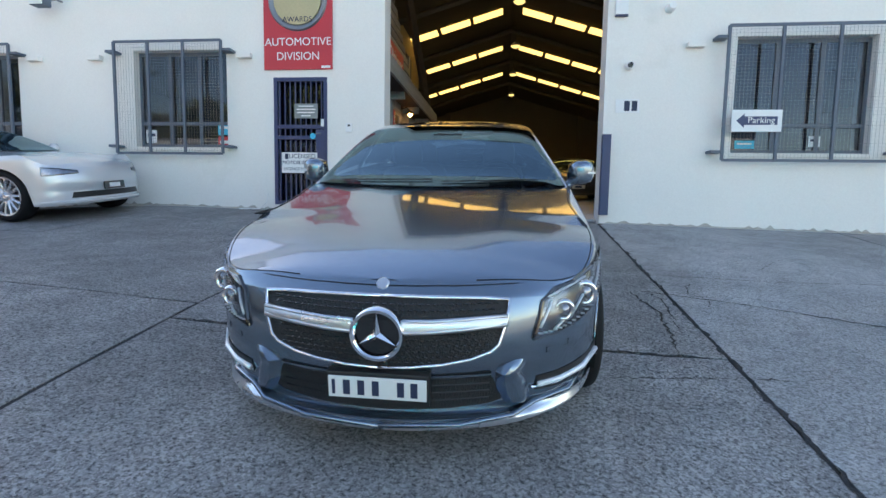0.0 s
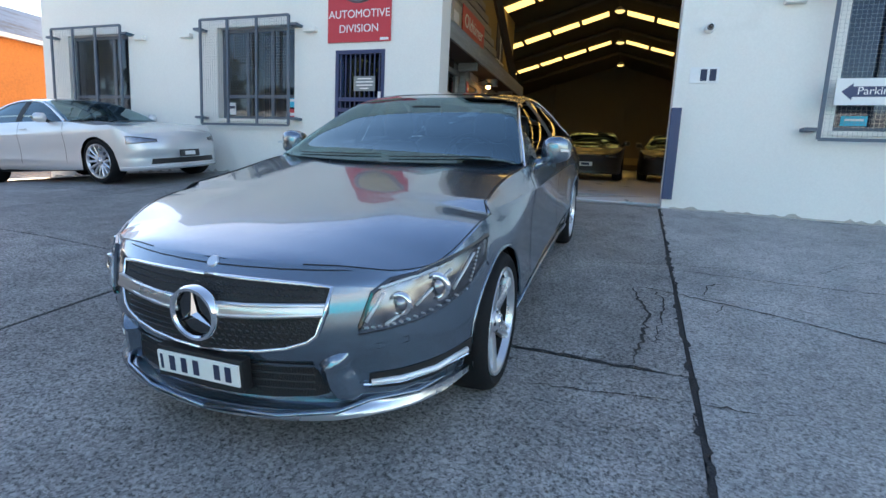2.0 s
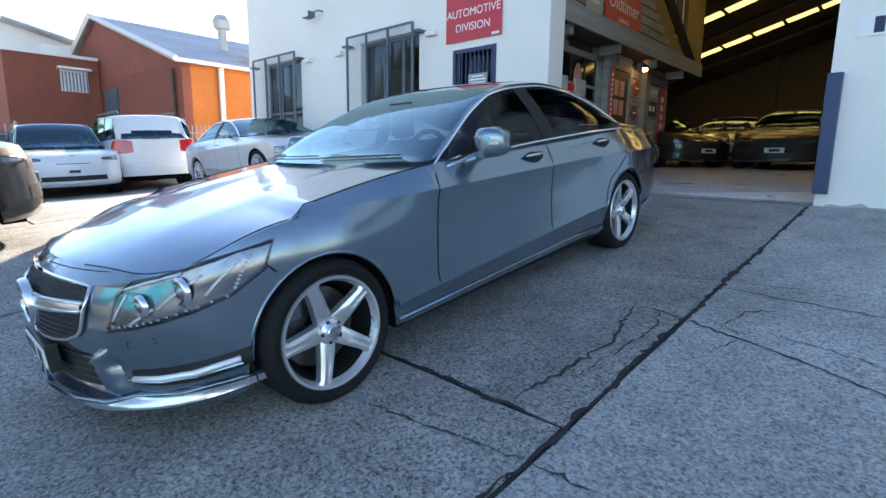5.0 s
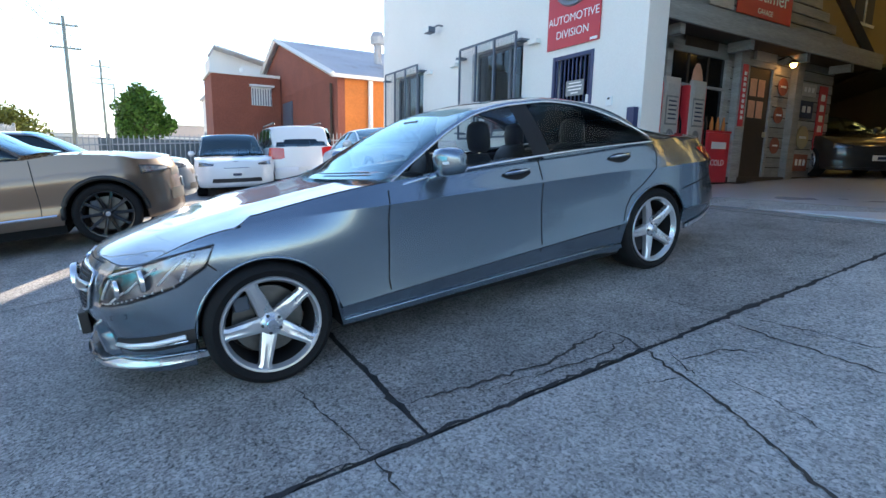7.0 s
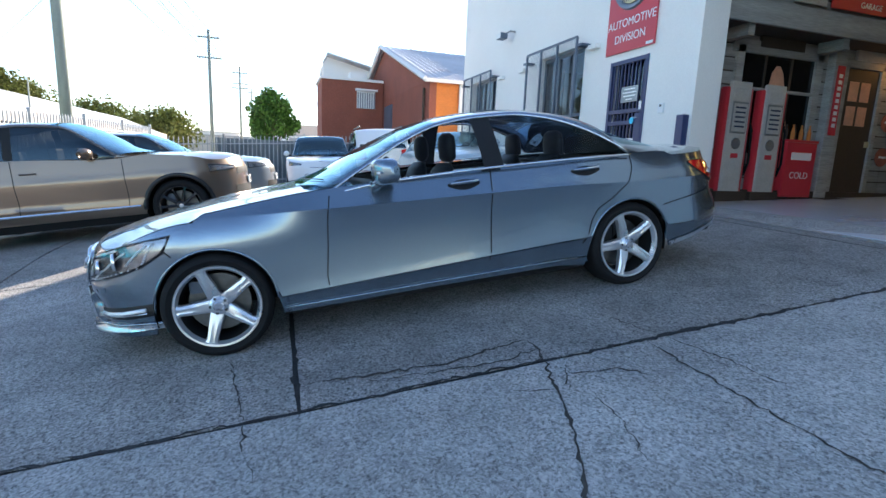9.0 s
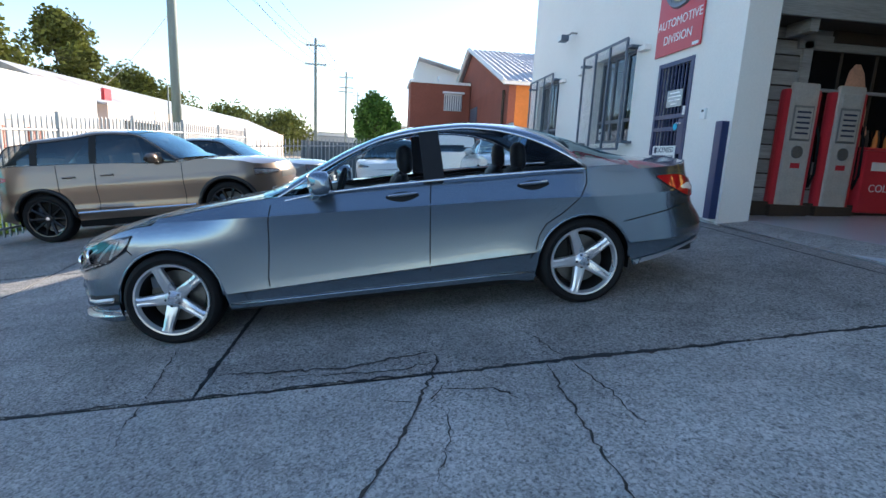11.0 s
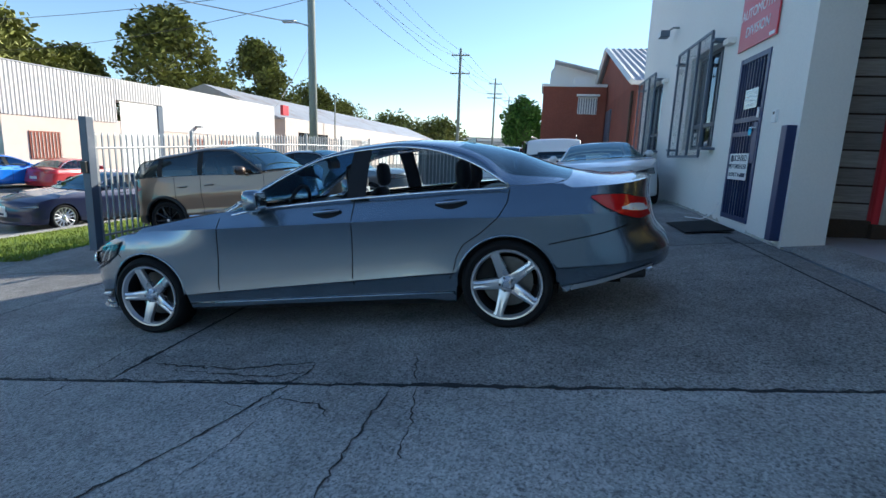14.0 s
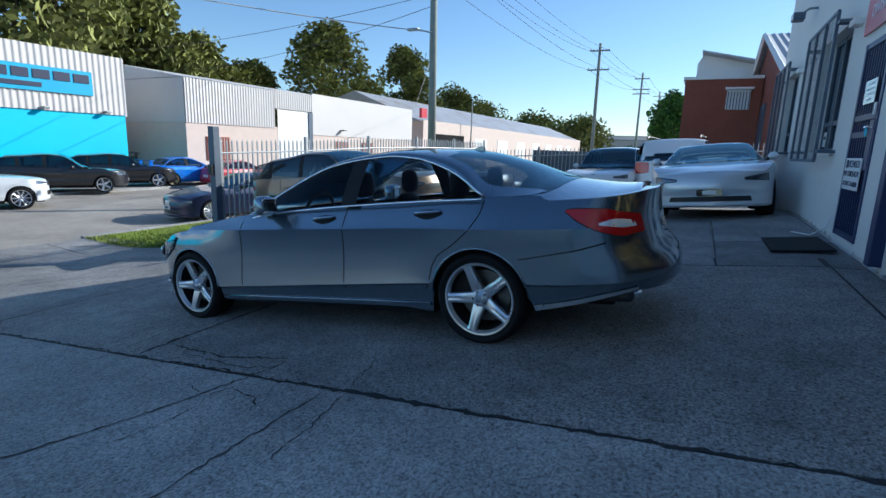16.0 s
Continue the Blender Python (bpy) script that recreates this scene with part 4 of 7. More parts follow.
part("script_bar", bx(0.0, -0.22, 0.7, 0.006, 0.22, 0.82), M["white"], ck)
words("COLD", 0.15, M["white"], ck, pose(0.002, 0, 0.45, 0, 0, 90))
for k in range(6):
    bt = thing("bottle", pose(SX + 0.08 + 0.05 * (k % 2), 10.86 + 0.09 * k, FL + 1.02), "small soft drink bottle on a red cooler", "bottle", "bottles on the cooler")
    part("glass", lathe(bmesh.new(), [(0.001, 0), (0.03, 0), (0.03, 0.12), (0.012, 0.2), (0.012, 0.24), (0.001, 0.24)], 12, "z"), M["brick_orange" if k % 2 else "wood_dark"], bt)
# ochre office block above and behind the shop
ob_ = thing("office_block", pose(0, 0, 0), "ochre rendered upper office floor inside the workshop", "block", kind="structure")
part("wall", bx(-10.5, 8.74, 4.35, -3.4, 20.3, 8.0), M["ochre"], ob_)
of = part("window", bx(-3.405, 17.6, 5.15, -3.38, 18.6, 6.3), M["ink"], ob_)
part("window_frame", bx(-3.38, 17.55, 5.1, -3.35, 18.65, 5.16), M["white"], of)
part("mullion", bx(-3.38, 18.08, 5.15, -3.35, 18.12, 6.3), M["white"], of)
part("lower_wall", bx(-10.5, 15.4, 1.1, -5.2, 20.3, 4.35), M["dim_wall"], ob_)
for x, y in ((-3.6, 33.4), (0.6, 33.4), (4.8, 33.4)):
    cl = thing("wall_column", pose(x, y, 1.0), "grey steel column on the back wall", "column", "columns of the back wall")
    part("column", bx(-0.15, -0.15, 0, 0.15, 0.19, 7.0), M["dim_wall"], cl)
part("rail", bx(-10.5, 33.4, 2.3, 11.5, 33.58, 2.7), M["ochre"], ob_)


# ---- cars ----
def wheel(name, r, rim, width, parent, at, side, design="five", mat="alloy"):
    """A wheel with its outer face to +x (side=1) or -x."""
    w = new(name)
    w.empty_display_size = 0.1
    w.parent = parent
    w.matrix_basis = pose(*at, 0, 0, 0 if side > 0 else 180)
    h = width / 2
    ty = [(rim - 0.006, -h + 0.02), (rim + 0.01, -h + 0.005), (rim + (r - rim) * 0.5, -h - 0.012), (r - 0.02, -h + 0.006), (r - 0.002, -h + 0.04), (r, 0), (r - 0.002, h - 0.04),
          (r - 0.014, h - 0.008), (r - 0.028, h + 0.004), (rim + (r - rim) * 0.5, h + 0.010), (rim + 0.014, h - 0.002), (rim - 0.004, h - 0.012), (rim - 0.004, -h + 0.02)]
    part("tyre", weld(lathe(bmesh.new(), ty, 56)), M["rubber"], w, smooth_it=50)
    rp = [(rim + 0.008, h - 0.004), (rim + 0.004, h + 0.004), (rim - 0.008, h + 0.002), (rim - 0.014, h - 0.012), (rim - 0.022, h - 0.03)]
    rim_ob = part("rim", weld(lathe(bmesh.new(), rp, 56)), M[mat], w, smooth_it=50)
    # Barrel coloured black to put shade into the gaps between the spokes.
    part("barrel", weld(lathe(bmesh.new(), [(rim - 0.022, h - 0.03), (rim - 0.035, -h + 0.03), (rim - 0.002, -h + 0.01)], 40)), M["trim"], w, smooth_it=50)
    n = {"five": 5, "ten": 10, "multi": 14, "split": 10}[design]
    for i in range(n):
        a = 2 * math.pi * i / n + math.pi / 2
        b = bmesh.new()
        wi, wo = (0.040, 0.027) if n == 5 else (0.020, 0.014)
        secs = []
        for q in (0.0, 0.3, 0.62, 0.88, 1.0):
            rad = 0.035 + (rim - 0.045) * q
            ww = wi + (wo - wi) * q + (0.014 if q == 1.0 else 0)
            xx = h - 0.020 + 0.012 * q - 0.02 * (1 - q) ** 2
            secs.append([(xx - 0.035, -ww * 1.15, rad), (xx - 0.004, -ww, rad), (xx + 0.004, -ww * 0.45, rad), (xx - 0.001, 0, rad), (xx + 0.004, ww * 0.45, rad), (xx - 0.004, ww, rad), (xx - 0.035, ww * 1.15, rad)])
        grid(b, secs, closed=True)
        bmesh.ops.transform(b, matrix=Matrix.Rotation(a, 4, "X"), verts=b.verts)
        bmesh.ops.recalc_face_normals(b, faces=b.faces)
        part("spoke", b, M[mat], w, smooth_it=40)
    part("hub", weld(lathe(bmesh.new(), [(0.001, h - 0.008), (0.034, h - 0.008), (0.038, h - 0.016), (0.056, h - 0.024), (0.064, h - 0.05)], 30)), M[mat], w, smooth_it=40)
    part("hub_cap", weld(lathe(bmesh.new(), [(0.001, h - 0.002), (0.026, h - 0.003), (0.031, h - 0.008)], 24)), M["chrome"], w)
    for i in range(5):
        a = 2 * math.pi * (i + 0.5) / 5
        part("bolt", weld(lathe(bmesh.new(), [(0.001, h - 0.018), (0.009, h - 0.018), (0.011, h - 0.04)], 8)), M["black"], w, pose_m=Matrix.Translation((0, 0.047 * math.cos(a), 0.047 * math.sin(a))))
    part("brake_disc", weld(lathe(bmesh.new(), [(0.07, -0.005), (rim * 0.74, -0.005), (rim * 0.74, -0.03), (0.07, -0.03)], 40)), M["disc"], w)
    part("caliper", bx(-0.05, -0.16, rim * 0.3, 0.02, -0.08, rim * 0.62, 0.01), M["bluegrey"], w)
    return w


def facing(bm, d):
    """Turn a sheet so that its faces look along d."""
    bm.normal_update()
    d = Vector(d)
    if sum(f.normal.dot(d) * f.calc_area() for f in bm.faces) < 0:
        bmesh.ops.reverse_faces(bm, faces=bm.faces)
    return bm


class Car:
    """A car body lofted round its plan outline; a runs from the nose to the tail, b across, z up."""

    sharp = 32
    corner = 0.985
    boot_power = 2.6

    def __init__(self, **k):
        d = dict(L=4.94, W=0.94, axf=0.87, axr=3.78, R=0.325, rim=0.245, arch=0.352, tw=0.245, nose=0.80, nose_p=8.0, nose_v=0.40, tail=0.74, tail_p=2.9,
                 bot=0.215, lip=0.17,
                 top_front=[(0, 0.738), (0.5, 0.735), (0.62, 0.727), (0.72, 0.717), (0.80, 0.724), (0.84, 0.752), (0.871, 0.787), (0.89, 0.812), (0.915, 0.848), (0.926, 0.868)],
                 top_side=[(0.86, 0.878), (1.02, 0.897), (1.55, 0.955), (1.9, 0.972), (2.7, 1.0), (3.6, 1.005), (4.1, 0.998), (4.5, 0.978), (4.75, 0.962)],
                 top_rear=0.985,
                 in_front=[(0.16, 0.045), (0.195, 0.0), (0.225, 0.0), (0.235, 0.042), (0.38, 0.04), (0.42, 0.012), (0.50, 0.008), (0.60, 0.022), (0.68, 0.06), (0.735, 0.115), (0.8, 0.17)],
                 in_side=[(0.17, 0.065), (0.21, 0.03), (0.25, 0.012), (0.345, 0.0), (0.358, 0.001), (0.46, 0.008), (0.55, 0.009), (0.64, 0.006), (0.76, 0.003), (0.808, 0.0), (0.828, 0.013), (0.90, 0.034), (0.96, 0.060), (1.0, 0.088), (1.05, 0.12)],
                 in_rear=[(0.2, 0.12), (0.26, 0.05), (0.40, 0.0), (0.50, 0.0), (0.56, 0.035), (0.70, 0.08), (0.86, 0.13), (0.93, 0.13), (1.0, 0.12)],
                 hood_c=[(0.1, 0.735), (0.2, 0.77), (0.4, 0.82), (0.7, 0.872), (1.1, 0.925), (1.5, 0.968), (1.8, 0.99)],
                 boot_c=[(4.0, 1.175), (4.1, 1.138), (4.2, 1.105), (4.32, 1.072), (4.45, 1.046), (4.65, 1.013), (4.8, 0.995)],
                 dlo_lo=[(1.60, 0.925), (1.93, 0.968), (2.66, 0.998), (3.34, 1.005), (3.83, 1.0)],
                 dlo_hi=[(1.60, 0.93), (1.93, 1.105), (2.15, 1.212), (2.42, 1.305), (2.67, 1.337), (2.95, 1.345), (3.2, 1.315), (3.36, 1.272), (3.56, 1.188), (3.72, 1.09), (3.83, 1.005)],
                 dlo_b_top=0.60, belt_b=0.855,
                 ws0=(1.70, 1.42), rw1=(4.12, 4.30), ws_top=2.42, rw_top=3.42,
                 roof_c=[(1.35, 0.955), (1.6, 1.03), (1.9, 1.165), (2.2, 1.29), (2.45, 1.368), (2.7, 1.402), (3.0, 1.41), (3.3, 1.385), (3.55, 1.342), (3.9, 1.235), (4.1, 1.156), (4.2, 1.118), (4.32, 1.08)],
                 pillars=[(2.655, 2.80)], doors=[(1.55, 2.665), (2.665, 3.5)], paint="car_grey", design="five", alloy="alloy", glass="glass_side", trim="chrome")
        d.update(k)
        self.L = d["L"]
        self.W = d["W"]
        self.axf = d["axf"]
        self.axr = d["axr"]
        self.R = d["R"]
        self.rim = d["rim"]
        self.arch = d["arch"]
        self.tw = d["tw"]
        self.nose = d["nose"]
        self.nose_v = d["nose_v"]
        self.nose_p = d["nose_p"]
        self.tail = d["tail"]
        self.tail_p = d["tail_p"]
        self.bot = d["bot"]
        self.lip = d["lip"]
        self.top_front = d["top_front"]
        self.top_side = d["top_side"]
        self.top_rear = d["top_rear"]
        self.in_front = d["in_front"]
        self.in_side = d["in_side"]
        self.in_rear = d["in_rear"]
        self.hood_c = d["hood_c"]
        self.boot_c = d["boot_c"]
        self.dlo_lo = d["dlo_lo"]
        self.dlo_hi = d["dlo_hi"]
        self.dlo_b_top = d["dlo_b_top"]
        self.belt_b = d["belt_b"]
        self.ws0 = d["ws0"]
        self.rw1 = d["rw1"]
        self.ws_top = d["ws_top"]
        self.rw_top = d["rw_top"]
        self.roof_c = d["roof_c"]
        self.pillars = d["pillars"]
        self.doors = d["doors"]
        self.paint = d["paint"]
        self.design = d["design"]
        self.alloy = d["alloy"]
        self.glass = d["glass"]
        self.trim = d["trim"]
        self.edges = {}
        self.plan = self.make_plan()

    def make_plan(self):
        pts = []
        bm_ = self.W * self.corner
        nb = 34
        for i in range(nb + 1):
            b = bm_ * math.sin(math.pi / 2 * i / nb) if 0 < i < nb else (bm_ if i else 0.0)
            q = b / bm_
            pts.append((self.nose * (self.nose_v * q * q + (1 - self.nose_v) * (1 - max(0.0, 1 - q**self.nose_p) ** 0.5)), b, "f"))
        a0, a1 = self.nose, self.L - self.tail
        n = int((a1 - a0) / 0.04)
        for i in range(1, n):
            a = a0 + (a1 - a0) * i / n
            pts.append((a, self.wide(a), "s"))
        for i in range(nb + 1):
            b = bm_ * math.cos(math.pi / 2 * i / nb) if i < nb else 0.0
            pts.append((self.L - self.tail * (1 - max(0.0, 1 - (b / bm_) ** self.tail_p) ** 0.5), b, "r"))
        return pts

    def wide(self, a):
        return self.W * curve([(self.nose, 0.985), (self.nose + 0.3, 0.992), (self.L * 0.5, 0.99), (self.axr - 0.3, 0.997), (self.axr, 1.0), (self.L - self.tail, 0.985)], a)

    def low(self, a, kind):
        z = self.bot if kind == "s" else (self.lip + (self.bot - self.lip) * smooth(0.3, 0.8, a) if kind == "f" else self.bot + 0.05 * smooth(self.axr + 0.4, self.L - 0.15, a))
        for c in (self.axf, self.axr):
            d = abs(a - c)
            if d < self.arch:
                z = max(z, self.R + math.sqrt(self.arch**2 - d * d))
        return z

    def z_top(self, i):
        a, b, k = self.plan[i]
        if k == "f":
            return curve(self.top_front, b)
        if k == "r":
            return self.top_rear + (self.top_side[-1][1] - self.top_rear) * smooth(0.4, 0.85, b)
        return curve(self.top_side, a)

    def point(self, i, z, out=0.0):
        """The skin at plan point i (a fraction is allowed) and height z, pushed out by out."""
        i0 = min(int(i), len(self.plan) - 2)
        t = i - i0
        a = self.plan[i0][0] * (1 - t) + self.plan[i0 + 1][0] * t
        b = self.plan[i0][1] * (1 - t) + self.plan[i0 + 1][1] * t
        p, q = self.plan[max(0, i0 - 1)], self.plan[min(len(self.plan) - 1, i0 + 2)]
        da, db = q[0] - p[0], q[1] - p[1]
        n = math.hypot(da, db)
        na, nb = -db / n, da / n
        wf = max(0.0, -na)
        wr = max(0.0, na)
        ws = max(0.0, nb)
        tot = wf**2 + wr**2 + ws**2
        ins = (wf**2 * lerp(self.in_front, z) + wr**2 * lerp(self.in_rear, z) + ws**2 * self.flank(a, z, ws)) / tot
        o = out - ins
        return Vector((max(0.0, b + nb * o) if b > 0 else 0.0, a + na * o, z))

    def flank(self, a, z, ws=1.0):
        """How far the flank lies inside the plan outline."""
        return lerp(self.in_side, z - 0.045 * (a - 1.5) * smooth(0.62, 0.35, z) * ws)

    def side(self, a, z, out=0.0):
        """A point of the flank by its a and z."""
        return self.point(self.at_a(a), z, out)

    def front_i(self, b):
        """Plan index at half-width b on the nose."""
        for i in range(len(self.plan) - 1):
            if self.plan[i + 1][1] >= b and self.plan[i + 1][2] == "f":
                d = self.plan[i + 1][1] - self.plan[i][1]
                return i + (b - self.plan[i][1]) / d
        return 34.0

    def at_a(self, a):
        """Plan index where the outline passes a, going back along one side."""
        for i in range(len(self.plan) - 1):
            a0, a1 = self.plan[i][0], self.plan[i + 1][0]
            if a0 <= a <= a1 and a1 > a0:
                return i + (a - a0) / (a1 - a0)
        return len(self.plan) - 2.0

    def rear_i(self, b):
        n = len(self.plan)
        for i in range(n - 2, 0, -1):
            if self.plan[i][1] >= b and self.plan[i][2] == "r":
                d = self.plan[i][1] - self.plan[i + 1][1]
                return i + (self.plan[i][1] - b) / d
        return n - 35.0

    def levels(self, i):
        a, b, k = self.plan[i]
        lo, top = self.low(a, k), self.z_top(i)
        fixed = [0.16, 0.17, 0.195, 0.21, 0.225, 0.235, 0.25, 0.28, 0.31, 0.345, 0.365, 0.40, 0.44, 0.50, 0.56, 0.62, 0.66]
        sh = 0.045 * (a - 1.5) * (1 if k == "s" else 0)
        zs = [max(lo, min(z + sh * smooth(0.62, 0.35, z), top)) for z in fixed]
        base = max(lo, 0.66)
        zc = 0.82 - 0.045 * (a - 2.7)
        zc = max(base + 0.02, min(zc, top - 0.04))
        lev = [base + (zc - 0.012 - base) * t for t in (0.25, 0.5, 0.75, 1.0)] + [zc + 0.006]
        return zs + lev + [zc + 0.006 + (top - zc - 0.006) * t for t in (0.2, 0.4, 0.6, 0.8, 1.0)]

    def skirt(self, i0, i1, mirror=1, bumper=False):
        b = bmesh.new()
        rows = []
        for i in range(i0, i1 + 1):
            rows.append([Vector((p.x * mirror, p.y, p.z)) for p in (self.point(i, z) for z in (self.levels(i) if bumper else self.side_levels(i)))])
        grid(b, rows)
        bmesh.ops.dissolve_degenerate(b, dist=0.0003, edges=b.edges)
        return weld(b)

    def side_levels(self, i):
        return self.levels(i)

    def half_at(self, a, zone):
        """Half-width and height of the upper body edge at a."""
        if zone not in self.edges:
            skip = "r" if zone == "hood" else "f"
            row = [self.point(i, self.z_top(i)) for i in range(len(self.plan)) if self.plan[i][2] != skip]
            self.edges[zone] = [(p.y, p.x, p.z) for p in (row if zone == "hood" else row[::-1])]
        pts = self.edges[zone]
        if zone == "boot":
            for (y0, x0, z0), (y1, x1, z1) in zip(pts, pts[1:]):
                if y1 <= a <= y0:
                    t = (y0 - a) / (y0 - y1) if y0 != y1 else 0
                    return x0 + (x1 - x0) * t, z0 + (z1 - z0) * t
            return pts[0][1], pts[0][2]
        for (y0, x0, z0), (y1, x1, z1) in zip(pts, pts[1:]):
            if y0 <= a <= y1:
                t = (a - y0) / (y1 - y0) if y0 != y1 else 0
                return x0 + (x1 - x0) * t, z0 + (z1 - z0) * t
        return pts[0][1], pts[0][2]

    def deck(self, zone, a0, a1, n=40, m=14, power=2.6):
        """Bonnet or boot lid: crowned between the body edges."""
        rows = []
        tab = self.hood_c if zone == "hood" else self.boot_c
        for j in range(n + 1):
            t = j / n
            a = a0 + (a1 - a0) * (t * t if zone == "hood" else 1 - (1 - t) ** 2)
            hw, ze = self.half_at(a, zone)
            zc = curve(tab, a)
            row = []
            for q in range(-m, m + 1):
                v = q / m
                z = zc - (zc - ze) * abs(v) ** power
                if zone == "hood":
                    z += 0.006 * math.exp(-((abs(v) * hw - 0.44) / 0.09) ** 2) * smooth(0.15, 0.8, a)
                row.append((hw * v, a, z))
            rows.append(row)
        return weld(grid(bmesh.new(), rows))

    def roof_point(self, s, v):
        """The upper shell: s from the windscreen's foot to the rear window's foot, v from the side edge (0) to the middle (1)."""
        a0 = self.ws0[0] + (self.ws0[1] - self.ws0[0]) * (1 - (1 - v) ** 2)
        a1 = self.rw1[0] + (self.rw1[1] - self.rw1[0]) * (1 - (1 - v) ** 2)
        a = a0 + (a1 - a0) * s
        be, ze = self.edge(a)
        zc = curve(self.roof_c, a)
        w = v * math.pi / 2
        x = be * math.cos(w)
        z = ze + max(0.004, zc - ze) * math.sin(w) ** (0.9)
        t = smooth(0.80, 1.0, s)
        if t > 0:                                  # the rear window's foot runs out flush with the boot lid
            zb, zs = curve(self.boot_c, a), curve(self.top_side, a)
            z = z * (1 - t) + (zb - (zb - zs) * min(1, x / (self.belt_b - 0.01)) ** 2.6 + 0.004) * t
        return Vector((x, a, z)), a

    def edge(self, a):
        """The outer edge of the upper shell: along the top of the side windows, and along the waist before and behind them."""
        z = curve(self.dlo_hi, a) + 0.012
        lo = curve(self.dlo_lo, a)
        hi_max = max(p[1] for p in self.dlo_hi)
        k = (z - lo) / (hi_max - 0.98)
        k = min(1, max(0, k))
        b = self.belt_b + (self.dlo_b_top - self.belt_b) * k**0.92
        first, last = self.dlo_hi[0][0], self.dlo_hi[-1][0]
        if a > last:
            b -= 0.20 * (a - last)
            z = lo + 0.012
        return b, z

    def shell(self, which):
        b = bmesh.new()
        ns, nv = 64, 22
        vals = {}
        vs = [0, 0.06, 0.13] + [0.13 + 0.87 * (k + 1) / (nv - 2) for k in range(nv - 2)]
        S = [j / ns for j in range(ns + 1)]
        for mir in (1, -1):
            for j in range(ns):
                for k in range(len(vs) - 1):
                    q = [self.roof_point(S[j + dj], vs[k + dk]) for dj, dk in ((0, 0), (1, 0), (1, 1), (0, 1))]
                    am = sum(p[1] for p in q) / 4
                    vm = (vs[k] + vs[k + 1]) / 2
                    bow = 0.10 * (1 - vm)
                    if vm > 0.13 and am < self.ws_top - bow * 0.3:
                        kind = "windscreen"
                    elif vm > 0.34 and am > self.rw_top + bow:
                        kind = "rear_window"
                    else:
                        kind = "roof"
                    if kind == which:
                        b.faces.new([b.verts.new((p[0].x * mir, p[0].y, p[0].z)) for p in (q if mir > 0 else q[::-1])])
        return weld(b, 0.0008)

    def side_window(self, a0, a1, mirror, out=0.0):
        b = bmesh.new()
        rows = []
        n = max(6, int((a1 - a0) / 0.05))
        for j in range(n + 1):
            a = a0 + (a1 - a0) * j / n
            lo, hi = curve(self.dlo_lo, a), curve(self.dlo_hi, a)
            be, ze = self.edge(a)
            bl = self.belt_b
            rows.append([((bl + (be - bl) * t + 0.02 * math.sin(math.pi * t) + out) * mirror, a, lo + (max(hi, lo + 0.003) - lo) * t) for t in (0, 0.25, 0.5, 0.75, 1.0)])
        return weld(grid(b, rows))

    def seam(self, pts, parent, mat="trim", w=0.004, both=True, out=0.0015):
        """A thin dark line over the flank through (a, z) points."""
        for mir in ((1, -1) if both else (1,)):
            rows = []
            dense = []
            for (a0, z0), (a1, z1) in zip(pts, pts[1:]):
                n = max(2, int(math.hypot(a1 - a0, z1 - z0) / 0.03))
                dense += [(a0 + (a1 - a0) * i / n, z0 + (z1 - z0) * i / n) for i in range(n)]
            dense.append(pts[-1])
            for i, (a, z) in enumerate(dense):
                pa, pz = dense[max(0, i - 1)]
                qa, qz = dense[min(len(dense) - 1, i + 1)]
                d = math.hypot(qa - pa, qz - pz)
                na, nz = -(qz - pz) / d * w, (qa - pa) / d * w
                p, q = self.side(a + na, z + nz, out), self.side(a - na, z - nz, out)
                rows.append([(p.x * mir, p.y, p.z), (q.x * mir, q.y, q.z)])
            part("seam", weld(grid(bmesh.new(), rows), 0.0001), M[mat], parent)

    def patch(self, lo, hi, n, m, out, mirror=1):
        """A panel over the skin between a lower and an upper line of (plan index, z) points."""
        rows = []
        def along(line, t):
            x = t * (len(line) - 1)
            i = min(int(x), len(line) - 2)
            f = x - i
            return line[i][0] * (1 - f) + line[i + 1][0] * f, line[i][1] * (1 - f) + line[i + 1][1] * f
        for j in range(n + 1):
            (u0, z0), (u1, z1) = along(lo, j / n), along(hi, j / n)
            row = []
            for k in range(m + 1):
                t = k / m
                p = self.point(u0 + (u1 - u0) * t, z0 + (z1 - z0) * t, out)
                row.append((p.x * mirror, p.y, p.z))
            rows.append(row)
        return weld(grid(bmesh.new(), rows), 0.0001)

    def build(self, name, m, label, group="", inside=True):
        """The whole car; m stands on the ground under the front axle's middle, with the nose towards -y."""
        car = thing(name, m @ pose(0, -self.axf, 0), label, "car", group)
        np_, f = len(self.plan), [i for i, p in enumerate(self.plan) if p[2] == "s"]
        P = M[self.paint]
        i_f = max(i for i in range(np_) if self.plan[i][0] <= self.axf - 0.12 and self.plan[i][2] in "fs")
        cuts = [("front_bumper", 0, i_f)]
        last = i_f
        def idx(a):
            return min(f, key=lambda i: abs(self.plan[i][0] - a))
        cuts.append(("front_wing", last, idx(self.doors[0][0])))
        for a0, a1 in self.doors:
            cuts.append(("door", idx(a0), idx(a1)))
        cuts.append(("rear_wing", idx(self.doors[-1][1]), idx(self.axr + 0.3)))
        cuts.append(("rear_bumper", idx(self.axr + 0.3), np_ - 1))
        for nm, i0, i1 in cuts:
            for mir in (1, -1):
                part(nm, self.skirt(i0, i1, mir, nm == "front_bumper"), P, car, smooth_it=self.sharp)
        hood0 = self.point(0, self.z_top(0)).y
        part("bonnet", self.deck("hood", hood0 + 0.001, self.ws0[0] + 0.06), P, car, smooth_it=60)
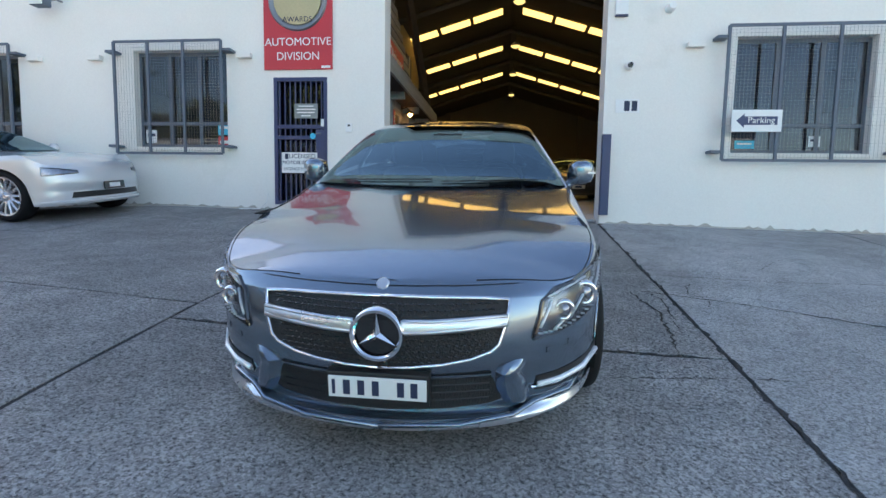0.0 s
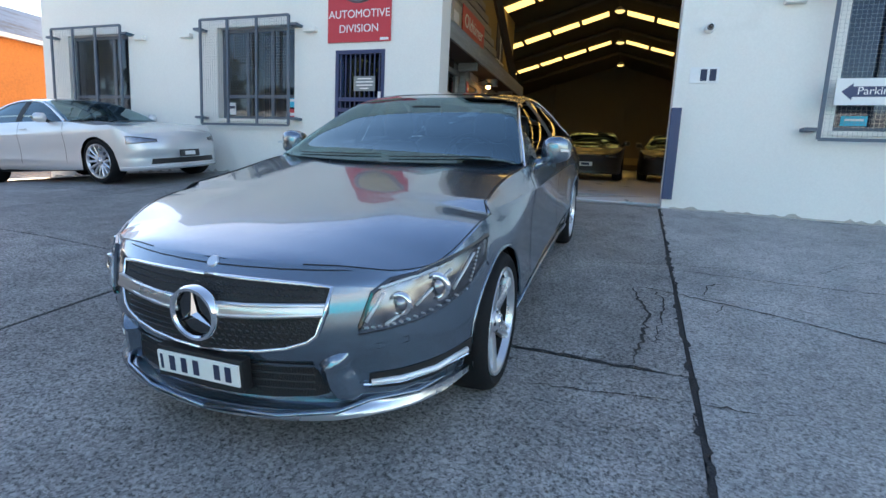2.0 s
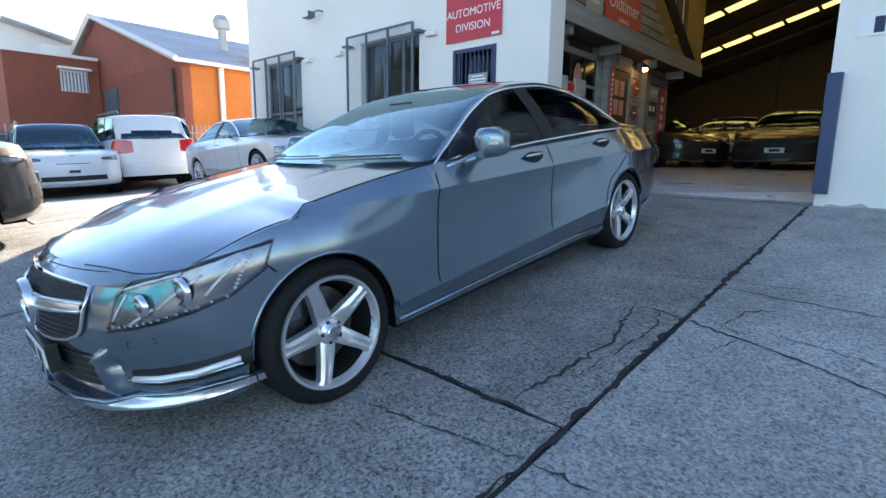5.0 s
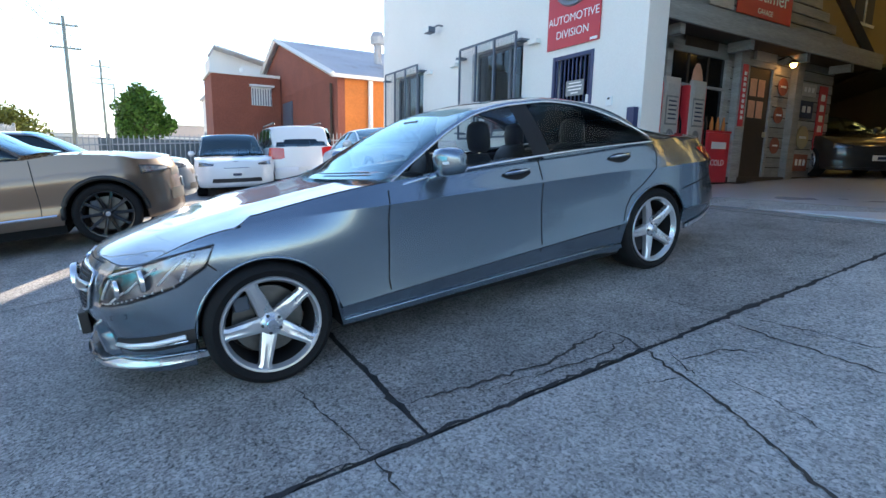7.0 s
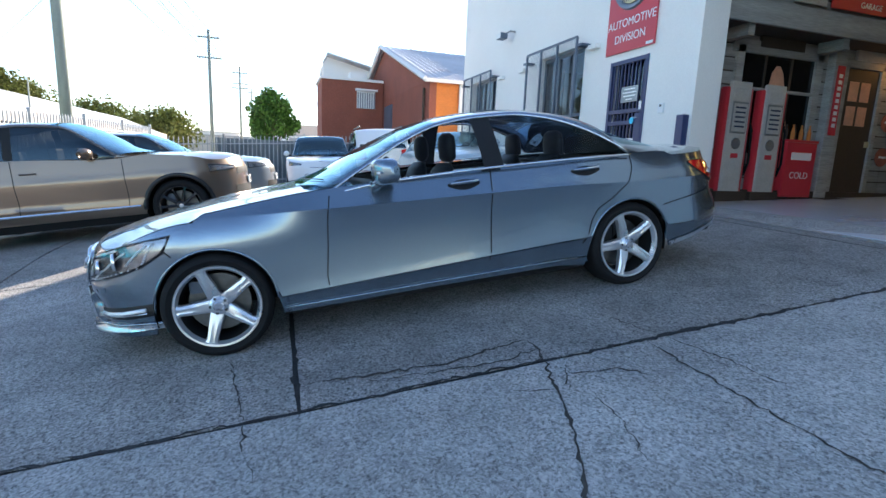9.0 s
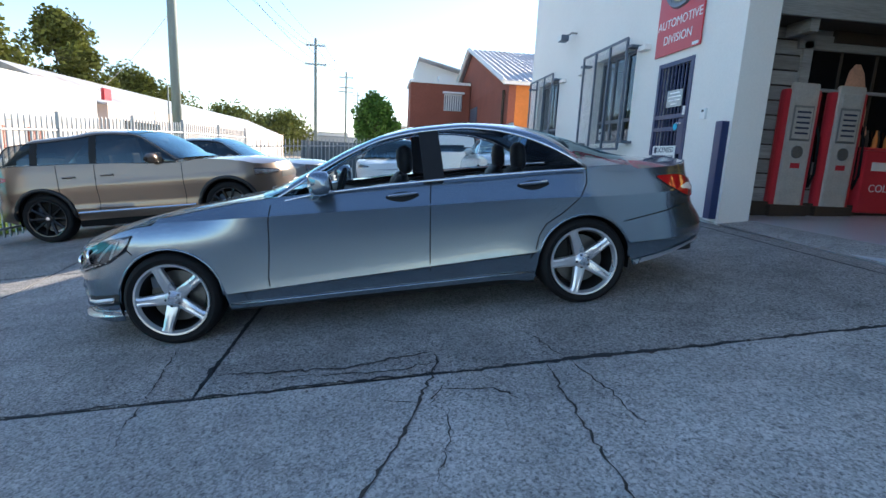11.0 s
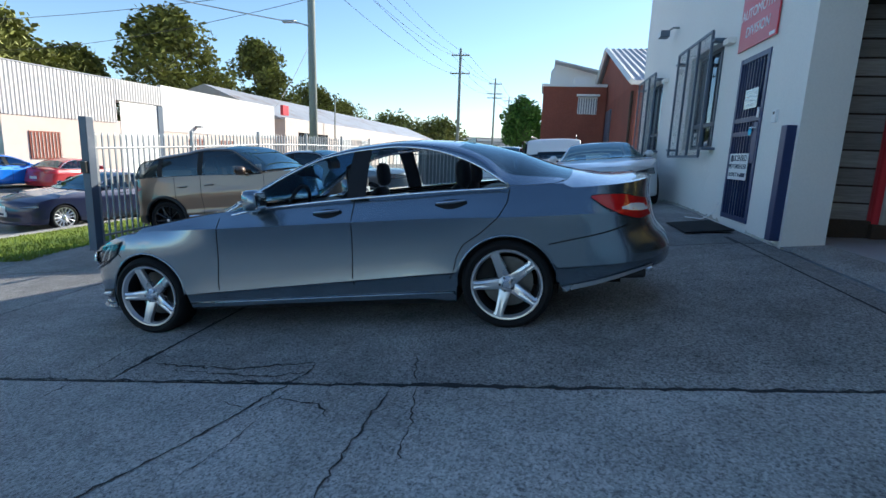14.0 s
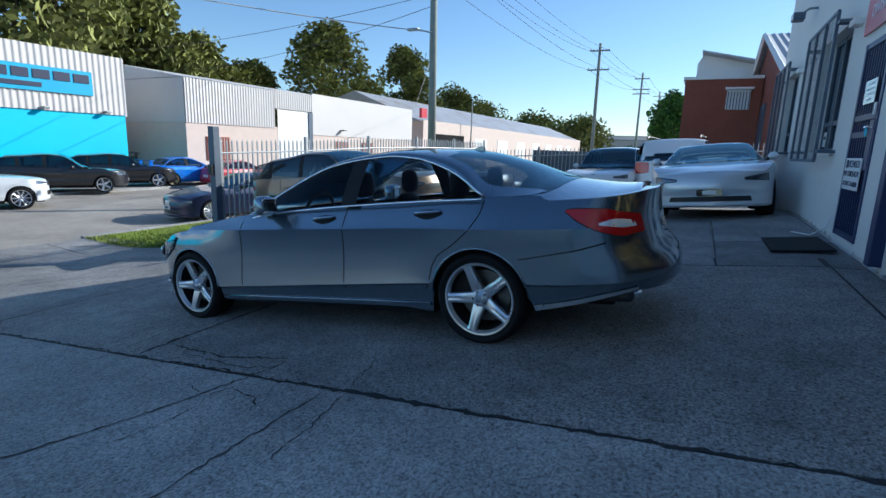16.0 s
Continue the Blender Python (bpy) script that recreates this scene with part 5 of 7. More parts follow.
        part("boot_lid", self.deck("boot", self.rw1[0] - 0.10, self.point(np_ - 1, self.z_top(np_ - 1)).y - 0.001, power=self.boot_power), P, car, smooth_it=60)
        part("roof", self.shell("roof"), P, car, smooth_it=45)
        w = part("windscreen", facing(self.shell("windscreen"), (0, -1, 1)), M["glass_front"], car, "sky-reflecting tinted windscreen", smooth_it=True)
        w.visible_shadow = False
        w = part("rear_window", facing(self.shell("rear_window"), (0, 1, 1)), M["glass_dark"], car, smooth_it=True)
        w.visible_shadow = False
        # side windows, pillars, bright surround
        a0, a1 = self.dlo_hi[0][0] + 0.03, self.dlo_hi[-1][0] - 0.01
        stops = [a0] + [x for p in self.pillars for x in p] + [a1]
        for mir in (1, -1):
            for k in range(0, len(stops), 2):
                w = part("side_window", facing(self.side_window(stops[k], stops[k + 1], mir), (mir, 0, 0)), M[self.glass], car, smooth_it=True)
                w.visible_shadow = False
            for p in self.pillars:
                part("pillar", self.side_window(p[0], p[1], mir, 0.004), M["trim"], car, smooth_it=True)
            for which in ("lo", "hi"):
                pts = []
                for j in range(50):
                    a = a0 - 0.03 + (a1 - a0 + 0.04) * j / 49
                    if which == "lo":
                        pts.append(((self.belt_b + 0.004) * mir, a, curve(self.dlo_lo, a) - 0.004))
                    else:
                        be, ze = self.edge(a)
                        pts.append(((be + 0.006) * mir, a, max(curve(self.dlo_hi, a), curve(self.dlo_lo, a)) + 0.004))
                part("window_trim", tube(bmesh.new(), pts, 0.0085, 6), M[self.trim], car, "bright window surround", smooth_it=True)
            # ledge between flank and glass
            rows = []
            for j in range(50):
                a = self.ws0[0] - 0.1 + (self.rw1[0] + 0.1 - self.ws0[0]) * j / 49
                e, ze = self.half_at(a, "hood" if a < 2.5 else "boot")
                rows.append([(e * mir, a, ze), ((self.edge(a)[0] - 0.02) * mir, a, curve(self.dlo_lo, a) - 0.004)])
            part("waist", weld(grid(bmesh.new(), rows)), P, car, smooth_it=True)
        # wheels and wheel wells
        for ax, nm in ((self.axf, "front_wheel"), (self.axr, "rear_wheel")):
            for s in (1, -1):
                wheel("wheel", self.R, self.rim, self.tw, car, (s * (self.W - 0.03 - self.tw / 2), ax, self.R), s, self.design, self.alloy)
                b = bmesh.new()
                rows = []
                for k in range(25):
                    t = -0.25 + (math.pi + 0.5) * k / 24
                    rr = self.arch + 0.004
                    rows.append([(s * x, ax + rr * math.cos(t), self.R + rr * math.sin(t)) for x in (self.W - 0.065, self.W - 0.42)])
                grid(b, rows)
                c = [b.verts.new(v.co) for v in [r for r in b.verts] if abs(abs(v.co.x) - (self.W - 0.42)) < 0.001]
                b.faces.new(c)
                part("wheel_well", b, M["underbody"], car)
        # floor pan, bulkheads
        part("underbody", bx(-self.W + 0.35, 0.25, 0.20, self.W - 0.35, self.axf - self.arch - 0.01, 0.3), M["underbody"], car)
        part("underbody", bx(-self.W + 0.07, self.axf + self.arch + 0.02, 0.20, self.W - 0.07, self.axr - self.arch - 0.02, 0.30), M["underbody"], car)
        part("underbody", bx(-self.W + 0.45, 0.3, 0.22, self.W - 0.45, self.L - 0.4, 0.45), M["underbody"], car)
        if inside:
            self.cabin(car)
        else:
            z = curve(self.dlo_lo, (self.ws0[0] + self.rw1[0]) / 2) - 0.05
            part("cabin_fill", bx(-self.W + 0.14, self.ws0[0], 0.3, self.W - 0.14, self.rw1[0] - 0.25, z), M["leather"], car)
            for s in (-1, 1):
                for a in (self.ws0[0] + 0.75, self.ws0[0] + 1.5):
                    part("headrest", bx(s * 0.38 - 0.12, a, z - 0.1, s * 0.38 + 0.12, a + 0.12, z + 0.17, 0.03), M["leather"], car)
        return car

    def cabin(self, car):
        f0 = self.ws0[0]
        dash = bmesh.new()
        poly(dash, [(f0 - 0.25, 0.5), (f0 - 0.25, 0.93), (f0 + 0.15, 0.955), (f0 + 0.42, 0.90), (f0 + 0.5, 0.8), (f0 + 0.42, 0.5)], (-0.76, 0.76), 0)
        part("dashboard", dash, M["leather"], car)
        for s in (-1, 1):
            part("door_lining", bx(s * 0.80 - 0.03, f0 + 0.1, 0.3, s * 0.80 + 0.03, 3.7, 0.955, 0.02), M["leather"], car)
        for row, a in enumerate((2.35, 3.25)):
            for s in (-1, 1):
                st = part("seat", bx(s * 0.38 - 0.25, a - 0.45, 0.3, s * 0.38 + 0.25, a + 0.1, 0.56, 0.06), M["leather"], car)
                b = bmesh.new()
                rows = []
                for z, da, w, th in ((0.5, 0.0, 0.22, 0.09), (0.65, 0.03, 0.25, 0.1), (0.85, 0.09, 0.24, 0.09), (0.98, 0.13, 0.20, 0.07), (1.03, 0.15, 0.14, 0.04)):
                    rows.append([(s * 0.38 + w * math.cos(t), a + 0.02 + da + th * math.sin(t), z) for t in (2 * math.pi * k / 16 for k in range(16))])
                grid(b, rows, True)
                b.faces.new([v for v in b.verts][-16:])
                part("backrest", b, M["leather"], car, smooth_it=True)
                hz = 1.04 if row == 0 else 1.0
                b = bmesh.new()
                rows = []
                for z, w, th in ((0.0, 0.08, 0.03), (0.03, 0.125, 0.055), (0.12, 0.13, 0.06), (0.19, 0.11, 0.05), (0.215, 0.06, 0.02)):
                    rows.append([(s * 0.38 + w * math.cos(t), a + 0.2 + th * math.sin(t), hz + z) for t in (2 * math.pi * k / 16 for k in range(16))])
                grid(b, rows, True)
                b.faces.new([v for v in b.verts][-16:])
                part("headrest", b, M["leather"], car, smooth_it=True)
                part("headrest_post", tube(bmesh.new(), [(s * 0.38, a + 0.19, hz - 0.08), (s * 0.38, a + 0.2, hz + 0.03)], 0.008), M["chrome"], car)
        part("parcel_shelf", bx(-0.66, 3.55, 0.9, 0.66, 4.1, 0.97), M["leather"], car)
        sw = [(0.38 + 0.185 * math.cos(t), 2.02 + 0.06 * math.sin(t), 0.93 + 0.175 * math.sin(t)) for t in (2 * math.pi * k / 28 for k in range(28))]
        part("steering_wheel", tube(bmesh.new(), sw, 0.016, 8, True), M["leather"], car, smooth_it=True)
        part("wheel_hub", bx(0.24, 1.97, 0.88, 0.52, 2.02, 0.96, 0.02), M["leather"], car)
        part("mirror_inside", bx(-0.11, 2.2, 1.235, 0.11, 2.23, 1.30, 0.01), M["black"], car)


# ---- the grey four-door coupe ----
class Coupe(Car):
    """The long arched coupe: a shoulder crease, a rising lower crease, rounded wings and a tail that flows out of the roof."""
    sharp = 24
    corner = 0.966
    boot_power = 2.1

    def wide(self, a):
        return self.W * curve([(self.nose, 0.966), (self.axf + 0.2, 0.985), (1.5, 0.978), (2.4, 0.97), (3.1, 0.972), (self.axr - 0.3, 0.99), (self.axr, 1.0), (self.L - self.tail, 0.966)], a)

    def crease_lines(self, a):
        return 0.345 + 0.045 * (min(3.6, max(1.2, a)) - 1.5), 0.838 - 0.012 * (a - 1.9) - 0.02 * smooth(3.2, 4.2, a)

    def flank(self, a, z, ws=1.0):
        zl, zc = self.crease_lines(a)
        bulge = 0.09 * smooth(1.7, 0.95, a) * max(0.0, (z - 0.66) / 0.24) ** 2.2 + 0.03 * smooth(3.6, 4.3, a) * max(0.0, (z - 0.70) / 0.28) ** 2
        if z < zl:
            return bulge + lerp([(0, 0.07), (0.3, 0.042), (0.85, 0.024), (0.94, 0.016), (1, 0)], (z - 0.17) / (zl - 0.17))
        if z < zc:
            k = 1 - 0.75 * smooth(3.15, 3.65, a) - 0.5 * smooth(1.5, 0.9, a)
            return bulge + k * curve([(0, 0), (0.12, 0.006), (0.35, 0.013), (0.6, 0.016), (0.85, 0.010), (1, 0)], (z - zl) / (zc - zl))
        return bulge + lerp([(0, 0), (0.006, 0.004), (0.03, 0.017), (0.1, 0.052), (0.17, 0.092), (0.24, 0.14)], z - zc)

    def side_levels(self, i):
        a, b, k = self.plan[i]
        lo, top = self.low(a, k), self.z_top(i)
        zl, zc = self.crease_lines(a)
        zs = [0.17 + (zl - 0.17) * u for u in (0, 0.3, 0.6, 0.85, 0.94, 1)] + [zl + (zc - zl) * u for u in (0.04, 0.1, 0.15, 0.22, 0.3, 0.4, 0.5, 0.6, 0.7, 0.8, 0.88, 0.95, 1)]
        zs += [zc + 0.006] + [zc + 0.006 + (top - zc - 0.006) * u for u in (0.15, 0.3, 0.45, 0.6, 0.75, 0.9, 1.0)]
        return [max(lo, min(z, top)) for z in zs]

    def low(self, a, kind):
        z = Car.low(self, a, kind)
        return max(z, lerp([(4.13, 0.25), (4.4, 0.30), (4.62, 0.345), (4.8, 0.375), (5.0, 0.36)], a)) if a > 4.13 else z

    def edge(self, a):
        b, z = Car.edge(self, min(a, 3.829))
        t = smooth(3.70, 3.86, a)
        if t > 0:
            hw, ze = self.half_at(a, "boot")
            b, z = b + (hw - 0.004 - b) * t, z + (ze + 0.001 - z) * t
        return b, z

    def roof_point(self, s, v):
        p, a = Car.roof_point(self, s, v)
        t = smooth(3.45, 3.95, a)
        if t > 0:
            be, ze = self.edge(a)
            zc = curve(self.roof_c, a)
            u = 1 - p.x / be if be else 1.0
            z = ze + (zc - ze) * (1 - (1 - u) ** 2.1)
            e = smooth(0.86, 1.0, s)
            zb = curve(self.boot_c, a)
            z = z * (1 - e) + (zb - (zb - ze) * (1 - u) ** 2.1 + 0.003) * e
            p = Vector((p.x, p.y, p.z * (1 - t) + z * t))
        return p, a


CAR_POSE = pose(-0.43, 2.709, 0.327, 7.0, 0, -0.6)
cls = Coupe(L=4.99, in_rear=[(0.2, 0.12), (0.30, 0.07), (0.40, 0.0), (0.50, 0.0), (0.57, 0.03), (0.64, 0.09), (0.70, 0.115), (0.86, 0.135), (0.93, 0.13), (1.0, 0.115)])
sedan = cls.build("coupe", CAR_POSE, "metallic grey four-door coupe parked on the sloping driveway")
M["mesh_black"] = surf("black_grille_mesh", (0.010, 0.010, 0.011), 0.55, var=0.5, fine=120, bump=0.006)
M["lamp_bowl"] = surf("lamp_bowl", (0.24, 0.25, 0.28), 0.2, 0.85, var=0.5, fine=30)
M["led"] = surf("clear_led_strip", (0.85, 0.87, 0.9), 0.15, 0.3, var=0.1, fine=90)
F, A_, R_ = cls.front_i, cls.at_a, cls.rear_i


def both(fn):
    for s in (1, -1):
        fn(s)


def line(pts, out):
    return [cls.point(i, z, out) for i, z in pts]


def flip(pts, s):
    return [(p.x * s, p.y, p.z) for p in pts]


def grille_side(s):
    lo = [(F(b), z) for b, z in ((0.001, 0.432), (0.12, 0.436), (0.24, 0.447), (0.34, 0.464), (0.415, 0.49), (0.445, 0.515))]
    hi = [(F(b), z) for b, z in ((0.001, 0.692), (0.1, 0.692), (0.2, 0.69), (0.3, 0.688), (0.4, 0.684), (0.492, 0.676))]
    part("grille", cls.patch(lo, hi, 24, 10, 0.004, s), M["mesh_black"], sedan, "black honeycomb grille with chrome frame", smooth_it=True)
    frame_pts = line(lo, 0.008) + line([(F(0.475), 0.6)], 0.008) + line(hi[::-1], 0.008)
    part("grille_frame", tube(bmesh.new(), flip(frame_pts, s), 0.0085, 8), M["chrome"], sedan, smooth_it=True)
    bar = [(F(b), z) for b, z in ((0.08, 0.572), (0.2, 0.576), (0.32, 0.584), (0.468, 0.594))]
    barh = [(F(b), z) for b, z in ((0.08, 0.612), (0.2, 0.613), (0.32, 0.618), (0.475, 0.622))]
    part("grille_bar", cls.patch(bar, barh, 12, 4, 0.026, s), M["satin"], sedan, "satin silver cross bar", smooth_it=True)
    part("grille_bar_edge", tube(bmesh.new(), flip(line(bar, 0.020), s), 0.010, 6), M["satin"], sedan, smooth_it=True)
    part("grille_bar_edge", tube(bmesh.new(), flip(line(barh, 0.020), s), 0.010, 6), M["satin"], sedan, smooth_it=True)
    # honeycomb ribs
    b = bmesh.new()
    for row in range(11):
        z = 0.455 + row * 0.021
        for k in range(16):
            x = 0.02 + k * 0.028 + (0.014 if row % 2 else 0)
            if x > 0.40 + (z - 0.5) * 0.3 or abs(math.hypot(x, z - 0.565)) < 0.1 or 0.56 < z < 0.63 or z < 0.445 + 0.25 * x * x:
                continue
            p = cls.point(F(x), z, 0.007)
            tube(b, [(p.x * s - 0.009, p.y, p.z), (p.x * s, p.y - 0.004, p.z + 0.005), (p.x * s + 0.009, p.y, p.z)], 0.0022, 4)
    tagged(part("honeycomb_ribs", b, M["gloss_black"], sedan), kind="stuff")
    # lower intakes
    lo = [(F(b), z) for b, z in ((0.001, 0.245), (0.25, 0.25), (0.42, 0.262), (0.47, 0.275))]
    hi = [(F(b), z) for b, z in ((0.001, 0.395), (0.2, 0.397), (0.36, 0.402), (0.42, 0.405))]
    part("lower_intake", cls.patch(lo, hi, 16, 8, 0.003, s), M["mesh_black"], sedan, smooth_it=True)
    for z in (0.285, 0.315, 0.345, 0.375):
        part("intake_slat", tube(bmesh.new(), flip(line([(F(b), z + 0.01 * b) for b in (0.001, 0.2, 0.42)], 0.006), s), 0.004, 5), M["black"], sedan)
    lo = [(F(b), z) for b, z in ((0.60, 0.292), (0.70, 0.285), (0.80, 0.292), (0.868, 0.315))]
    hi = [(F(b), z) for b, z in ((0.605, 0.352), (0.70, 0.36), (0.80, 0.375), (0.872, 0.392))]
    part("side_intake", cls.patch(lo, hi, 14, 5, 0.004, s), M["black"], sedan, smooth_it=True)
    part("lamp_strip", tube(bmesh.new(), flip(line([(F(b), z) for b, z in ((0.61, 0.318), (0.70, 0.322), (0.79, 0.336), (0.858, 0.358))], 0.012), s), 0.0125, 8), M["led"], sedan, "clear daytime running light strip", smooth_it=True)
    part("chrome_strip", tube(bmesh.new(), flip(line([(F(b), z) for b, z in ((0.585, 0.31), (0.63, 0.306), (0.70, 0.305), (0.79, 0.315), (0.86, 0.336))], 0.010), s), 0.005, 6), M["chrome"], sedan)
    # raised blades of the bumper between the intakes
    rows = []
    for j in range(13):
        t = j / 12
        z = 0.235 + 0.215 * t
        b0, b1 = lerp([(0, 0.50), (0.35, 0.445), (0.75, 0.435), (1, 0.50)], t), lerp([(0, 0.60), (0.35, 0.585), (0.75, 0.55), (1, 0.56)], t)
        rows.append([Vector((p.x * s, p.y, p.z)) for p in [cls.point(F(b0 + (b1 - b0) * k / 8), z, -0.004 + 0.042 * min(1, 4 * k / 8, 2.5 * (8 - k) / 8) * min(1, 6 * t + 0.2, 4 * (1 - t))) for k in range(9)]])
    part("bumper_blade", weld(grid(bmesh.new(), rows), 0.0001), M["car_grey"], sedan, smooth_it=35)
    # front lip, coloured silver for the sky that its body paint reflects
    lo = [(F(b), z) for b, z in ((0.001, 0.178), (0.3, 0.182), (0.5, 0.195), (0.6, 0.205), (0.75, 0.212), (0.88, 0.235))]
    hi = [(F(b), z) for b, z in ((0.001, 0.20), (0.3, 0.205), (0.5, 0.225), (0.6, 0.245), (0.75, 0.25), (0.885, 0.265))]
    part("front_lip", cls.patch(lo, hi, 24, 3, 0.022, s), M["satin"], sedan, "lower lip silvered for reflected sky", smooth_it=True)
    part("front_lip", tube(bmesh.new(), flip(line(hi, 0.012), s), 0.012, 6), M["car_grey"], sedan, smooth_it=True)
    # washer cover
    part("washer_seam", tube(bmesh.new(), flip(line([(F(0.63), 0.455), (F(0.63), 0.475), (F(0.72), 0.49), (F(0.72), 0.468)], 0.001), s), 0.0016, 4, True), M["trim"], sedan)
    # headlamp
    lo = [(F(b), z) for b, z in ((0.575, 0.522), (0.66, 0.534), (0.74, 0.550), (0.81, 0.576), (0.86, 0.612), (0.892, 0.685))]
    hi = [(F(b), z) for b, z in ((0.58, 0.54), (0.622, 0.655), (0.68, 0.695), (0.755, 0.708), (0.838, 0.742), (0.90, 0.778))]
    lamp = part("headlamp", cls.patch(lo, hi, 20, 8, 0.003, s), M["lamp_bowl"], sedan, "clear headlamp with chrome projectors", smooth_it=True)
    part("reflector", cls.patch([(u + 0.4, z + 0.02) for u, z in lo[:-1]], [(u - 0.1, z - 0.018) for u, z in hi[:-1]], 16, 6, 0.0055, s), M["lamp_bowl"], lamp, smooth_it=True)
    for b_, z, r in ((0.70, 0.612, 0.043), (0.795, 0.650, 0.052)):
        c = cls.point(F(b_), z, 0.0)
        turn = look((c.x * s, c.y, c.z), (c.x * s * 1.25, c.y - 1.0, c.z + 0.02))
        part("projector", lathe(bmesh.new(), [(r * 0.62, -0.012), (r * 0.8, -0.02), (r, -0.014), (r * 1.06, 0.0)], 28, "z"), M["chrome"], lamp, pose_m=turn, smooth_it=True)
        part("projector_glass", lathe(bmesh.new(), [(0.001, -0.022), (r * 0.35, -0.019), (r * 0.62, -0.010)], 24, "z"), M["lamp_bowl"], lamp, pose_m=turn, smooth_it=True)
    for k in range(14):
        t = k / 13
        i, z = F(0.60 + 0.255 * t), 0.532 + 0.07 * t**2
        c = cls.point(i, z + 0.008, 0.009)
        part("led", bx(c.x * s - 0.008, c.y - 0.002, c.z - 0.003, c.x * s + 0.008, c.y + 0.004, c.z + 0.003), M["led"], lamp)
    for k in range(9):
        t = k / 8
        c = cls.point(F(0.866 + 0.018 * t), 0.635 + 0.11 * t, 0.008)
        part("led", bx(c.x * s - 0.003, c.y - 0.006, c.z - 0.004, c.x * s + 0.002, c.y + 0.006, c.z + 0.004), M["led"], lamp)
    for b0, z0, b1, z1 in ((0.60, 0.56, 0.655, 0.655), (0.655, 0.545, 0.73, 0.60), (0.74, 0.60, 0.83, 0.70), (0.83, 0.625, 0.875, 0.735), (0.64, 0.67, 0.80, 0.715)):
        q = [cls.point(F(b0 + (b1 - b0) * k / 4), z0 + (z1 - z0) * k / 4, 0.008) for k in range(5)]
        part("bright_strip", tube(bmesh.new(), flip(q, s), 0.006, 6), M["led"], lamp, smooth_it=True)
    ln = part("lens", facing(cls.patch(lo, hi, 24, 10, 0.017, s), (0.4 * s, -1, 0.4)), M["lens"], lamp, smooth_it=True)
    ln.visible_shadow = False
    rim_ = line(lo, 0.006) + line(hi[::-1], 0.006)
    part("lamp_rim", tube(bmesh.new(), flip(rim_, s), 0.009, 6, True), M["gloss_black"], lamp)
    # bonnet shut line
    pts = []
    for k in range(40):
        a = 0.16 + (1.62 - 0.16) * (k / 39) ** 1.5
        hw, ze = cls.half_at(a, "hood")
        pts.append((hw * s * 0.985, a, ze + 0.002))
    part("bonnet_seam", tube(bmesh.new(), pts, 0.0028, 4), M["trim"], sedan)
    # door mirror
    b = bmesh.new()
    rows = []
    def sq(v):
        return math.copysign(abs(v) ** 0.55, v)
    for x, ry, rz, dy, dz in ((0.872, 0.02, 0.03, 0.03, -0.03), (0.888, 0.062, 0.066, 0.02, -0.006), (0.93, 0.078, 0.083, 0.0, 0.0), (0.99, 0.075, 0.080, 0.012, 0.004), (1.03, 0.06, 0.066, 0.028, 0.002), (1.05, 0.03, 0.035, 0.05, 0.0)):
        rows.append([(x * s, 1.945 + dy + ry * sq(math.cos(t)), 1.035 + dz + rz * sq(math.sin(t))) for t in (2 * math.pi * k / 24 for k in range(24))])
    grid(b, rows, True)
    vs = b.verts[:]
    b.verts.ensure_lookup_table()
    b.faces.new(vs[:24])
    b.faces.new(vs[-24:])
    bmesh.ops.recalc_face_normals(b, faces=b.faces)
    mr = part("door_mirror", b, M["car_grey"], sedan, smooth_it=True)
    part("mirror_glass", bx(min(0.9 * s, 1.035 * s), 2.005, 0.975, max(0.9 * s, 1.035 * s), 2.03, 1.095, 0.01), M["chrome"], mr)
    part("indicator", bx(min(0.93 * s, 1.05 * s), 1.89, 1.03, max(0.93 * s, 1.05 * s), 1.905, 1.044), M["led"], mr)
    part("mirror_arm", tube(bmesh.new(), [(0.83 * s, 1.87, 0.935), (0.87 * s, 1.91, 0.955), (0.93 * s, 1.95, 0.985)], [0.042, 0.03, 0.026], 8), M["car_grey"], mr, smooth_it=True)
    # door handles, each over a dark oval that paints its recess's shade
    for a0, z in ((2.38, 0.905), (3.31, 0.915)):
        lo_ = [(A_(a0 + 0.23 * k / 8), z - 0.038 * math.sin(math.pi * (k + 0.6) / 9.2)) for k in range(9)]
        hi_ = [(A_(a0 + 0.23 * k / 8), z + 0.030 * math.sin(math.pi * (k + 0.6) / 9.2)) for k in range(9)]
        part("handle_recess", cls.patch(lo_, hi_, 10, 4, 0.0015, s), M["trim"], sedan, smooth_it=True)
        hp = [cls.side(a0 + 0.015 + 0.2 * k / 6, z + 0.008 + 0.006 * k / 6, 0.010 + 0.016 * math.sin(math.pi * k / 6)) for k in range(7)]
        hd = part("door_handle", tube(bmesh.new(), flip(hp, s), [0.010, 0.014, 0.015, 0.015, 0.015, 0.014, 0.010], 8), M["car_grey"], sedan, smooth_it=True)
        part("handle_strip", tube(bmesh.new(), flip([p + Vector((0.012, 0, 0.004)) for p in hp], s), 0.005, 6), M["chrome"], hd)
    # tail lamp
    lo = [(A_(4.385), 0.892), (A_(4.46), 0.83), (A_(4.56), 0.77), (A_(4.66), 0.735), (R_(0.76), 0.722), (R_(0.60), 0.735)]
    hi = [(A_(4.39), 0.902), (A_(4.46), 0.905), (A_(4.56), 0.90), (A_(4.66), 0.89), (R_(0.77), 0.872), (R_(0.61), 0.84)]
